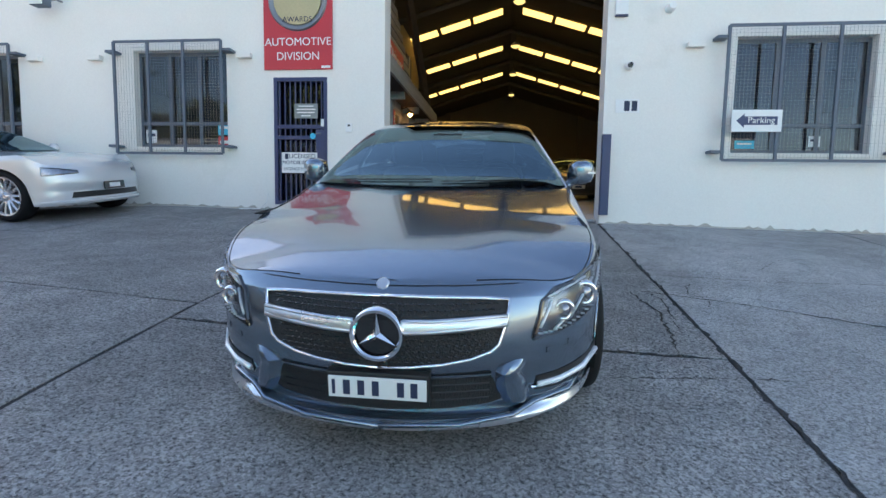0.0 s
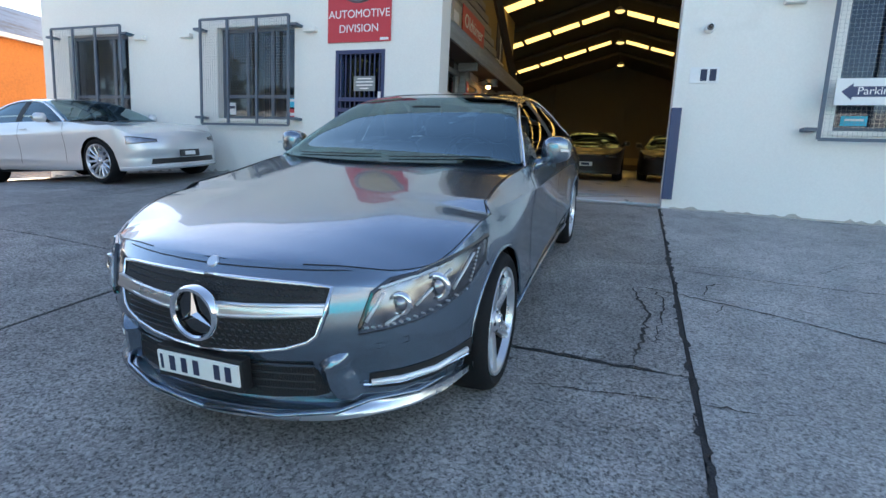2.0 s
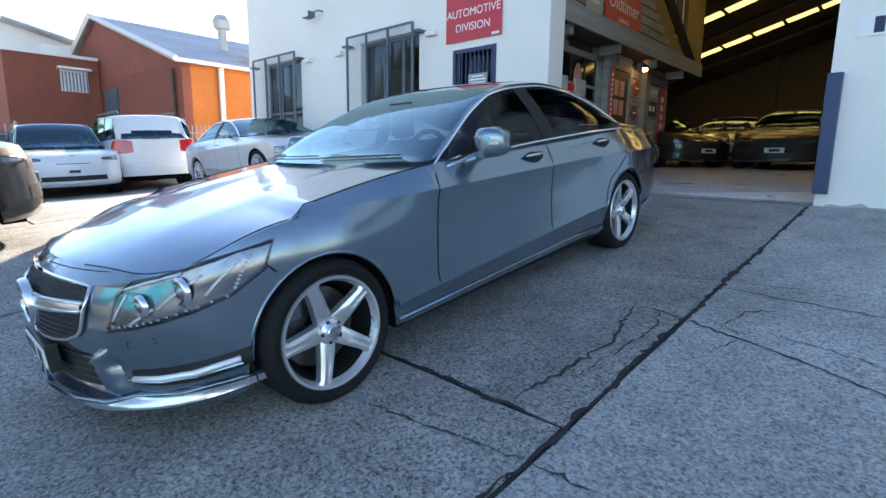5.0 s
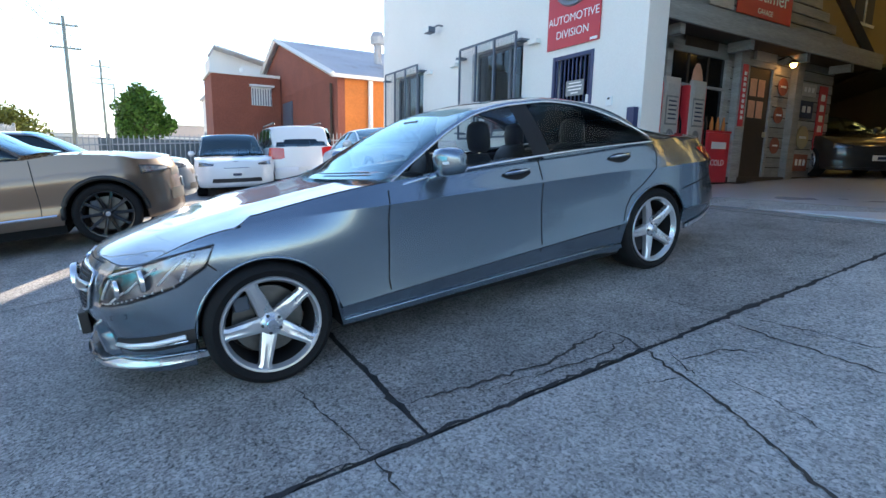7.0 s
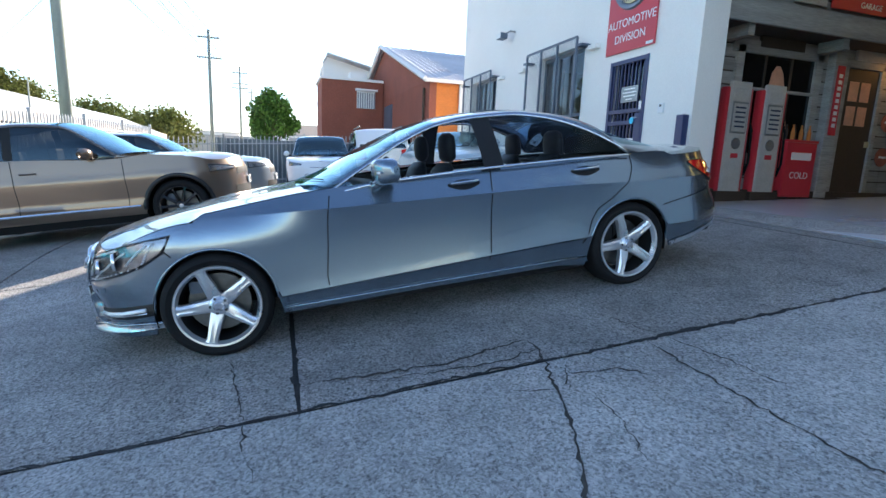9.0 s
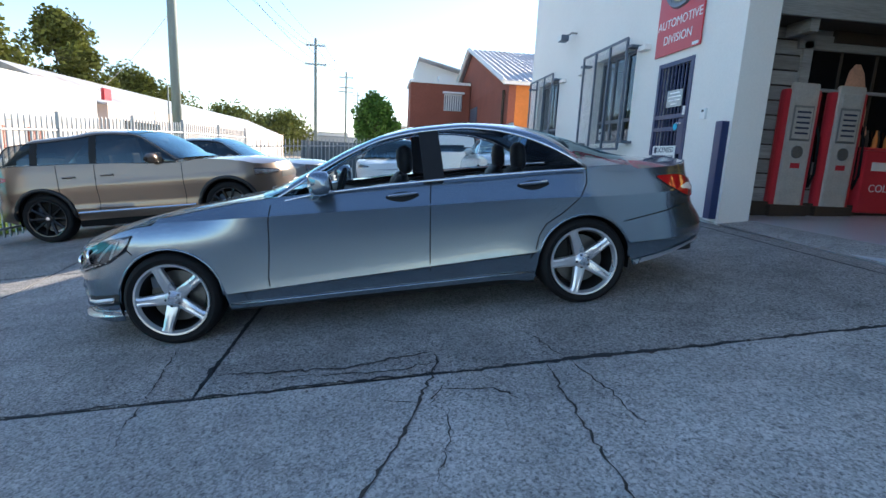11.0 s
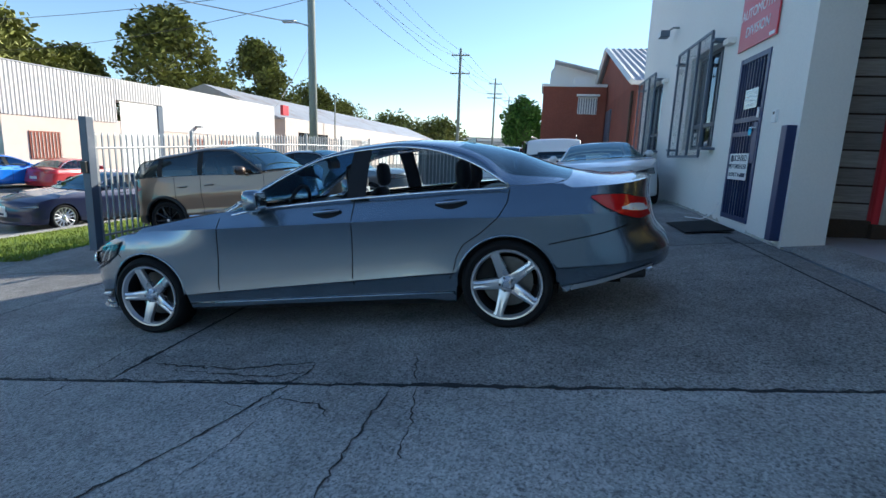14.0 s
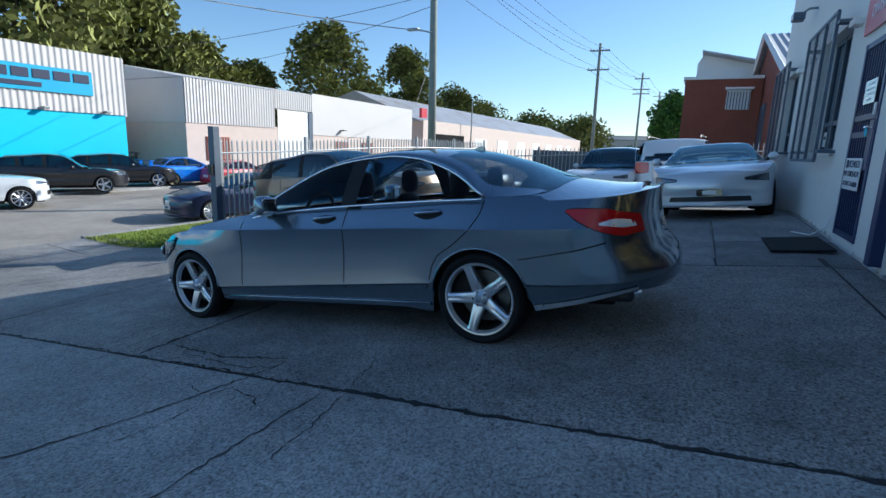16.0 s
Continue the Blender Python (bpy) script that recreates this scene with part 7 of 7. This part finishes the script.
rd = Car(L=4.4, W=0.88, axf=0.85, axr=3.4, paint="car_red", glass="glass_dark", doors=[(1.5, 2.5), (2.5, 3.05)], rw1=(3.8, 3.95), tail=0.5,
         boot_c=[(3.7, 1.12), (4.0, 1.04), (4.4, 1.02)], roof_c=[(1.35, 0.955), (1.6, 1.05), (1.9, 1.2), (2.2, 1.33), (2.45, 1.41), (2.7, 1.43), (3.0, 1.42), (3.3, 1.36), (3.6, 1.25), (3.9, 1.1), (4.0, 1.05)])
for x, y, h, p in ((-17.5, -14.9, 175, "car_red"), (-24, -14.9, 180, "car_white"), (-31, -14.8, 180, "car_pewter"), (-39, -14.8, 180, "car_white"), (-26, -6.9, 0, "car_blue"), (-47, -14.8, 180, "car_navy")):
    rd.paint = p
    ro = rd.build("hatchback", pose(x, y, STREET, 0, 0, h + 90), p[4:] + " hatchback parked along the street", "cars in the street", False)
    face(rd, ro)
# dark cars inside the workshop
bl = Car(L=4.9, W=0.97, axf=0.85, axr=3.7, paint="car_black", glass="glass_dark", design="ten")
for k, (x, y, h, p, lab) in enumerate(((0.0, 15.3, -90, "car_black", "black grand tourer facing the open doorway"), (-1.95, 17.6, -88, "car_silver", "silver coupe facing the open doorway"), (2.3, 16.4, -93, "car_black", "black coupe inside the workshop"), (-2.15, 15.6, -38, "car_black", "black saloon beside the shop front"))):
    bl.paint = p
    zf = 1.10 + 0.035 * (y - 8.75)
    blo = bl.build("grand_tourer" if k == 0 else "coupe", pose(x, y, zf, 0, 0, h + 90) @ pose(0, 0, 0, 2, 0, 0), lab, "cars in the workshop", False)
    face(bl, blo, (0.5, 0.8), 0.66, 0.1, (0.36, 0.42, 0.66), (0.55, 0.25, 0.36), grille_mat="mesh_black", strip=(0.4, 0.67))


# ---- fences ----
def palisade(name, p0, p1, height, label, mat="fence_grey", post=None, step=0.125, panel=2.4, ground_gap=0.08):
    """A steel picket fence between two points: posts, two rails, pickets."""
    t = thing(name, Matrix.Identity(4), label, "fence", kind="structure")
    d = Vector((p1[0] - p0[0], p1[1] - p0[1], 0))
    n = max(1, round(d.length / panel))
    def at(q):
        x, y = p0[0] + d.x * q, p0[1] + d.y * q
        return Vector((x, y, gz(x, y)))
    pm = bx(-0.032, -0.032, -0.1, 0.032, 0.032, height + 0.05, 0.004)
    po = part("post", pm, M[post or mat], t, pose_m=Matrix.Translation(at(0)))
    for k in range(1, n + 1):
        o = new("post", po.data)
        o.parent = t
        o.matrix_basis = Matrix.Translation(at(k / n))
    ang = math.atan2(d.y, d.x)
    for z in (0.22, height - 0.28):
        part("rail", tube(bmesh.new(), [at(k / n) + Vector((0, 0, z)) for k in range(n + 1)], 0.022, 6), M[mat], t)
    b = bmesh.new()
    box(b, -0.013, -0.013, ground_gap, 0.013, 0.013, height - 0.06)
    tip = [b.verts.new(p) for p in ((-0.013, -0.013, height - 0.06), (0.013, -0.013, height - 0.06), (0.013, 0.013, height - 0.06), (-0.013, 0.013, height - 0.06), (0, 0, height))]
    for i in range(4):
        b.faces.new((tip[i], tip[(i + 1) % 4], tip[4]))
    first = None
    m = int(d.length / step)
    for k in range(m):
        mt = Matrix.Translation(at((k + 0.5) / m)) @ Matrix.Rotation(ang, 4, "Z")
        if first is None:
            first = part("picket", b, M[mat], t, pose_m=mt)
        else:
            o = new("picket", first.data)
            o.parent = t
            o.matrix_basis = mt
    return t


palisade("fence_front", (-3.75, -1.95), (-15.4, -0.9), 2.05, "pale grey steel picket fence along the street", "fence_grey")
palisade("fence_side", (-15.5, 1.3), (-15.5, 9.3), 1.75, "grey steel picket fence at the yard's end", "fence_grey", step=0.14)
palisade("fence_street", (-15.5, -0.9), (-15.5, 1.3), 1.75, "grey steel picket fence closing the yard", "fence_grey", step=0.14)
gp = thing("gate_post", pose(-3.62, -1.92, gz(-3.62, -1.92)), "thick blue-grey steel gate post with latch box", "post")
part("post", bx(-0.075, -0.075, -0.1, 0.075, 0.075, 2.3, 0.008), M["bluegrey"], gp)
part("latch_box", bx(0.06, -0.05, 1.35, 0.14, 0.05, 1.55, 0.01), M["black"], gp)
part("hinge", bx(-0.12, -0.03, 1.75, -0.07, 0.03, 1.85), M["steel"], gp)
sf = thing("sheet_fence", pose(-15.75, 0, 0), "grey-blue sheet metal fence behind the pickets", "fence", kind="structure")
b = bmesh.new()
rows = [[], []]
for k in range(200):
    y = 1.0 + 8.6 * k / 199
    rows[0].append((0.02 * math.sin(k * 1.1), y, 0.2))
    rows[1].append((0.02 * math.sin(k * 1.1), y, 2.05))
grid(b, rows)
part("sheet", b, M["fence_dark"], sf)


# ---- the red brick workshop beyond the yard ----
def brick_courses(x, y0, y1, z0, z1, mat, parent, axis):
    """Raised courses so that the brickwork catches light."""
    b = bmesh.new()
    z, k = z0, 0
    while z < z1:
        if axis == 0:
            box(b, x, y0, z, x + 0.012, y1, z + 0.072)
        else:
            box(b, y0, x - 0.012, z, y1, x, z + 0.072)
        z += 0.086
    return tagged(part("brick_relief", b, M[mat], parent), kind="stuff")


rb = thing("brick_workshop", pose(0, 0, 0), "red brick workshop with a grey gabled metal roof", "building")
EAVE, RX, RZ, GX0, GX1 = 5.0, -27.8, 8.05, -18.0, -37.6
part("wall", poly(bmesh.new(), [(GX0, 0.1), (GX0, EAVE), (RX, RZ), (GX1, EAVE), (GX1, 0.1)], (9.3, 9.6), 1), M["brick_red"], rb)
brick_courses(9.3, GX1, GX0, 0.4, EAVE, "brick_red", rb, 1)
part("orange_wall", bx(GX0 - 0.3, 9.6, 0.1, GX0, 30, EAVE), M["brick_orange"], rb, "orange brick side wall")
brick_courses(GX0, 9.62, 30, 0.4, EAVE - 0.1, "brick_orange", rb, 0)


def tin_slope(x0, z0, x1, z1):
    b = bmesh.new()
    rows = [[], []]
    for k in range(281):
        y = 9.0 + 21.0 * k / 280
        h = 0.03 * math.sin(k * math.pi / 2)
        rows[0].append((x0, y, z0 + h))
        rows[1].append((x1, y, z1 + h))
    grid(b, rows)
    return part("roof", b, M["tin"], rb, "weathered corrugated roof sheet")


tin_slope(GX0 + 0.3, EAVE - 0.02, RX, RZ + 0.1)
tin_slope(RX, RZ + 0.1, GX1 - 0.3, EAVE - 0.02)
part("barge_board", tube(bmesh.new(), [(GX0 + 0.32, 9.0, EAVE - 0.06), (RX, 9.0, RZ + 0.06), (GX1 - 0.3, 9.0, EAVE - 0.06)], 0.13, 4), M["render_wall"], rb)
part("gutter", bx(GX0 + 0.22, 9.0, EAVE - 0.16, GX0 + 0.36, 30, EAVE - 0.02), M["render_wall"], rb)
part("downpipe", tube(bmesh.new(), [(GX0 + 0.12, 10.7, 0.5), (GX0 + 0.12, 10.7, EAVE - 0.1)], 0.11, 8), M["render_wall"], rb)
part("downpipe", tube(bmesh.new(), [(GX0 - 0.6, 9.2, 2.4), (GX0 - 0.6, 9.2, 4.7)], 0.06, 8), M["wood_dark"], rb)
part("roof_vent", lathe(bmesh.new(), [(0.2, 6.0), (0.2, 7.6), (0.36, 7.6), (0.4, 7.95), (0.26, 8.2), (0.001, 8.25)], 20, "z"), M["tin"], rb, pose_m=pose(-22.5, 13.0, -0.2))
part("doorway", bx(-27.4, 9.22, 0.2, -25.4, 9.3, 4.6), M["bluegrey"], rb)
part("side_block", bx(-31.5, 5.6, 0.1, -28.0, 9.25, 6.05), M["brick_red"], rb)
brick_courses(-28.0, 5.6, 9.2, 0.4, 6.0, "brick_red", rb, 0)
part("parapet", bx(-31.6, 5.5, 6.05, -27.9, 9.25, 6.2), M["render_wall"], rb)
wn_ = part("window", bx(-28.02, 7.65, 4.5, -27.94, 8.75, 5.5), M["white"], rb)
for k in range(8):
    part("window_bar", bx(-27.94, 7.7 + k * 0.14, 4.52, -27.9, 7.74 + k * 0.14, 5.4), M["bluegrey"], wn_)
part("window_hood", bx(-28.0, 7.55, 5.5, -27.6, 8.85, 5.6), M["white"], rb)
part("upper_block", poly(bmesh.new(), [(6.0, 6.0), (6.0, 7.5), (6.3, 8.0), (9.2, 7.3), (9.2, 6.0)], (-34.5, -32.0), 0), M["render_wall"], rb)
part("upper_roof", poly(bmesh.new(), [(6.2, 8.0), (6.2, 8.1), (9.6, 7.35), (9.6, 7.25)], (-34.6, -31.0), 0), M["tin"], rb)
part("air_unit", bx(-30.2, 7.4, 6.2, -29.2, 8.4, 6.75, 0.02), M["render_wall"], rb)
pale = thing("pale_building", pose(0, 0, 0), "pale rendered building behind the brick workshop", "building")
part("wall", bx(-48, 7.0, 0, -44, 14, 6.4), M["render_wall"], pale)
part("roof", bx(-48.2, 6.8, 6.4, -43.8, 14.2, 6.6), M["tin"], pale)

# ---- buildings across the street ----
def ribbed(bm, x0, x1, z0, z1, y, pitch=0.2, depth=0.035):
    rows = [[], []]
    n = max(2, int((x1 - x0) / pitch * 4))
    for k in range(n + 1):
        x = x0 + (x1 - x0) * k / n
        yy = y + depth * (1 if k % 4 in (0, 1) else 0)
        rows[0].append((x, yy, z0))
        rows[1].append((x, yy, z1))
    return grid(bm, rows)


w2 = thing("white_warehouse", pose(0, 0, 0), "long low warehouse clad in white ribbed metal", "building")
Y2 = -18.0
part("wall", bx(-39.2, Y2 - 14, STREET, -15.2, Y2, 3.0), M["clad_pink"], w2, "pinkish lower wall")
part("cladding", ribbed(bmesh.new(), -21.6, -15.2, 2.9, 5.22, Y2 + 0.03), M["clad_white"], w2)
part("cladding", ribbed(bmesh.new(), -25.2, -21.6, 4.15, 5.3, Y2 + 0.03), M["clad_white"], w2)
part("cladding", bx(-39.2, Y2 - 0.2, 2.6, -25.2, Y2 + 0.05, 5.42), M["clad_white"], w2)
part("side_cladding", bx(-15.3, Y2 - 14, 2.9, -15.15, Y2, 5.2), M["clad_white"], w2)
part("roller_door", ribbed(bmesh.new(), -24.8, -21.9, STREET, 4.1, Y2 + 0.02, 3.0, 0.01), M["render_wall"], w2)
part("door_jamb", bx(-25.2, Y2 - 0.1, STREET, -24.8, Y2 + 0.1, 4.1), M["bluegrey"], w2)
part("roof", poly(bmesh.new(), [(Y2, 5.25), (Y2 - 7, 6.3), (Y2 - 14, 5.25)], (-39, -15.3), 0), M["clad_white"], w2)
for x in (-17.2, -28.5, -32):
    wv = part("window", bx(x - 0.8, Y2, 0.9, x + 0.8, Y2 + 0.06, 2.2), M["brick_red"], w2)
    for k in range(9):
        part("window_bar", bx(x - 0.75 + k * 0.18, Y2 + 0.06, 0.95, x - 0.72 + k * 0.18, Y2 + 0.09, 2.15), M["clad_pink"], wv)
part("awning", bx(-28.6, Y2, 3.0, -28.3, Y2 + 0.5, 3.1), M["steel"], w2)
w3 = thing("setback_unit", pose(0, 0, 0), "grey and cream set-back industrial unit", "building")
part("wall", bx(-19, -30, STREET, -12.6, -24, 3.6), M["clad_pink"], w3)
part("cladding", ribbed(bmesh.new(), -19, -12.6, 2.9, 5.0, -23.95), M["render_wall"], w3)
part("roller_door", bx(-16.4, -24.0, STREET, -13.2, -23.9, 2.6), M["clad_pink"], w3)
w1 = thing("turquoise_workshop", pose(0, 0, 0), "white clad workshop with a turquoise lower wall", "building")
part("wall", bx(-12.6, -34, STREET, 16, -19.0, 3.05), M["turquoise"], w1, "turquoise painted lower wall")
part("cladding", ribbed(bmesh.new(), -12.65, 16, 3.05, 5.75, -18.95, 0.26), M["clad_white"], w1)
part("side_wall", bx(-12.7, -34, 3.0, -12.6, -19, 5.75), M["clad_white"], w1)
part("roof", bx(-12.7, -34, 5.6, 16, -19.02, 5.72), M["tin"], w1)
part("sign_board", bx(-11.1, -18.9, 3.83, -4.0, -18.85, 4.88), M["blue_sign"], w1, "bright blue name board")
for k, (x0, x1) in enumerate(((-10.95, -10.3), (-10.15, -9.5), (-9.35, -8.7), (-8.55, -7.95), (-7.8, -7.2), (-7.05, -6.4), (-6.2, -5.6))):
    part("bar_text", bx(x0, -18.85, 4.35, x1, -18.82, 4.72), M["ink"], w1)
part("bar_text", bx(-9.0, -18.85, 4.0, -4.6, -18.82, 4.18), M["ink"], w1)
for x in (-11.6, -9.0):
    part("wall_lamp", bx(x - 0.12, -18.9, 3.1, x + 0.12, -18.6, 3.2, 0.02), M["steel"], w1)
w4 = thing("brown_warehouse", pose(0, 0, 0), "long brown-roofed warehouse down the street", "building")
part("wall", bx(-130, -40, STREET, -47, -21, 5.0), M["clad_pink"], w4)
part("roof", poly(bmesh.new(), [(-21, 4.8), (-30, 8.2), (-41, 4.8)], (-131, -46.5), 0), M["tin"], w4)
part("doorway", bx(-58, -21.1, STREET, -50, -20.95, 3.6), M["underbody"], w4)
for x in range(-120, -60, 9):
    part("doorway", bx(x, -21.1, STREET, x + 4.5, -20.95, 3.4), M["render_wall"], w4)
part("red_sign", bx(-47.6, -21.2, 5.2, -46.4, -20.9, 6.2), M["red"], w4)
for k, (x, y, w, h, m_) in enumerate(((-170, -10, 40, 6.5, "clad_white"), (-150, 12, 20, 7, "render_wall"), (-190, 10, 30, 12, "clad_pink"), (-110, 16, 20, 5, "tin"), (-210, -30, 40, 9, "render_wall"))):
    fb = thing("far_building", pose(x, y, STREET), "pale low building far down the street", "building", "far buildings")
    part("wall", bx(-5, -w / 2, 0, 5, w / 2, h), M[m_], fb)
    part("roof", bx(-5.3, -w / 2 - 0.3, h, 5.3, w / 2 + 0.3, h + 0.3), M["tin"], fb)

# ---- poles and wires ----
def power_pole(x, y, h, arms, lean=0.0, lamp=False, r=0.17):
    t = thing("power_pole", pose(x, y, gz(x, y) - 0.1, 0, lean, 0), "weathered timber power pole with cross arms", "pole", "power poles")
    part("pole", tube(bmesh.new(), [(0, 0, 0), (0, 0, h * 0.5), (0, 0, h)], [r, r * 0.88, r * 0.7], 12), M["pole_wood"], t, smooth_it=True)
    for z, w in arms:
        a = part("cross_arm", bx(-0.06, -w / 2, z - 0.06, 0.06, w / 2, z + 0.06), M["pole_wood"], t)
        for k in range(4):
            part("insulator", tube(bmesh.new(), [(0, -w * 0.45 + w * 0.3 * k, z + 0.06), (0, -w * 0.45 + w * 0.3 * k, z + 0.2)], 0.04, 6), M["white"], a)
    if lamp:
        la = part("lamp_arm", tube(bmesh.new(), [(0, 0, 6.4), (0, -0.7, 6.6)], 0.025, 6), M["steel"], t)
        part("street_lamp", bx(-0.1, -1.15, 6.55, 0.1, -0.65, 6.65, 0.03), M["steel"], la)
    return t


POLES = [(-15.2, -3.1, 10.5, ((9.6, 2.0), (8.6, 2.0)), 1.5, True), (-45.0, -2.2, 11.4, ((10.8, 1.7), (9.2, 1.9)), 1.5, False), (-74, -1.6, 13.2, ((12.4, 2.0), (11.0, 2.2), (10.4, 2.2)), 0, False), (-102, -1.3, 14.0, ((13.2, 2.2), (11.8, 2.4)), 0, False)]
for p_ in POLES:
    power_pole(*p_)
power_pole(-58, -20.0, 8.5, (), 0, False, 0.1)


def wire(a, b, sag, r=0.012, mat="cable"):
    pts = []
    for k in range(25):
        t = k / 24
        p = Vector(a).lerp(Vector(b), t)
        p.z -= sag * 4 * t * (1 - t)
        pts.append(p)
    return tagged(part("overhead_wire", tube(bmesh.new(), pts, r, 4), M[mat]), "thin overhead electric wire between poles", "wire", "overhead wires")


for dy, z0, z1 in ((-0.8, 10.1, 10.9), (0.0, 10.0, 10.8), (0.8, 10.1, 10.9), (-0.8, 9.0, 9.3), (0.7, 8.9, 9.2)):
    wire((-15.0, -3.1 + dy, z0), (-45, -2.2 + dy, z1), 0.6)
    wire((-45, -2.2 + dy, z1), (-74, -1.6 + dy, z1 + 1.6), 0.5, 0.016)
    wire((-74, -1.6 + dy, z1 + 1.6), (-102, -1.3 + dy, z1 + 2.4), 0.5, 0.02)
for dy, z0 in ((-0.8, 10.1), (0.8, 10.1), (-0.4, 9.0)):
    wire((-15.0, -3.1 + dy, z0), (24, -4.4 + dy, z0 + 0.5), 0.8)
wire((-15.0, -3.0, 7.4), (-24, -30, 7.2), 0.5)
wire((-15.0, -3.0, 7.8), (-20, -32, 8.0), 0.4)
wire((-15.0, -3.0, 6.4), (2.0, -19.0, 8.2), 0.5, 0.02, "cable_white")
wire((-15.0, -3.0, 8.6), (4.0, 8.2, 7.6), 0.5)
wire((-15.2, -3.0, 6.3), (-44, -21, 5.4), 0.5, 0.014, "cable_white")


# ---- trees ----
def tree(name, x, y, h, w, seed, mat="leaf", trunk=0.35, label="tall dark green gum tree behind the buildings", crown_from=0.3, clumps=44, leaves=240, leaf=0.36):
    rnd = random.Random(seed)
    t = thing(name, pose(x, y, STREET), label, "tree", "trees")
    b = bmesh.new()
    tube(b, [(0, 0, -0.2), (rnd.uniform(-0.2, 0.2), 0, h * 0.3), (rnd.uniform(-0.4, 0.4), 0.1, h * 0.62)], [trunk, trunk * 0.7, trunk * 0.3], 8)
    cs = []
    for k in range(clumps):
        q = rnd.random()
        z = h * (crown_from + (0.93 - crown_from) * q)
        rr = w * 0.5 * math.sin(math.pi * (0.22 + 0.70 * q)) * rnd.uniform(0.35, 1.0)
        a = rnd.uniform(0, 2 * math.pi)
        c = Vector((rr * math.cos(a), rr * math.sin(a), z))
        cs.append((c, w * rnd.uniform(0.13, 0.22)))
        if k % 2 == 0:
            tube(b, [(0, 0, h * min(0.55, max(0.2, q * 0.6))), c * 0.6 + Vector((0, 0, h * 0.12)), c], [trunk * 0.35, trunk * 0.2, 0.03], 5)
    part("trunk", b, M["bark"], t, smooth_it=True)
    verts, faces = [], []
    for c, r in cs:
        for k in range(leaves):
            d = Vector((rnd.gauss(0, 1), rnd.gauss(0, 1), rnd.gauss(0, 0.75)))
            d.normalize()
            p = c + d * r * (rnd.random() ** 0.35) * Vector((1, 1, 0.8)).length / 1.6
            s = leaf * rnd.uniform(0.6, 1.3)
            u = Vector((rnd.gauss(0, 1), rnd.gauss(0, 1), rnd.gauss(0, 1))).normalized()
            v = u.orthogonal().normalized()
            i = len(verts)
            verts += [p + u * s, p + v * s * 0.55, p - u * s, p - v * s * 0.55]
            faces.append((i, i + 1, i + 2, i + 3))
    me = bpy.data.meshes.new("crown")
    me.from_pydata(verts, [], faces)
    me.materials.append(M[mat])
    o = new("crown", me)
    o.parent = t
    return t


for k, (x, y, h, w) in enumerate(((-55, -41.8, 18.8, 14), (-75, -40, 19.0, 10), (-27, -40, 15.5, 13), (-36, -44, 13.5, 11), (-17, -38, 17.5, 14), (-98, -42, 14.5, 14), (-120, -44, 13.5, 14), (-46, -46, 12.0, 10), (-9, -42, 14.5, 13), (-66, -42, 12.0, 10), (-32, -42, 12.0, 9))):
    tree("gum_tree", x, y, h, w, 20 + k)
tree("street_tree", -84, 2.6, 12.0, 7.5, 3, "leaf_bright", 0.3, "bright green rounded street tree", 0.2, 40, 220, 0.3)
tree("far_tree", -150, -26, 11, 20, 7, "leaf", 0.4, "broad dark tree far down the street", 0.35, 40, 160, 0.6)
tree("far_tree", -175, -48, 13, 26, 8, "leaf", 0.4, "broad dark tree far down the street", 0.35, 40, 160, 0.7)
tree("hedge_bush", -34, 2.6, 2.9, 3.5, 9, "leaf_bright", 0.1, "low bright green bush behind the fence", 0.1, 16, 110, 0.13)
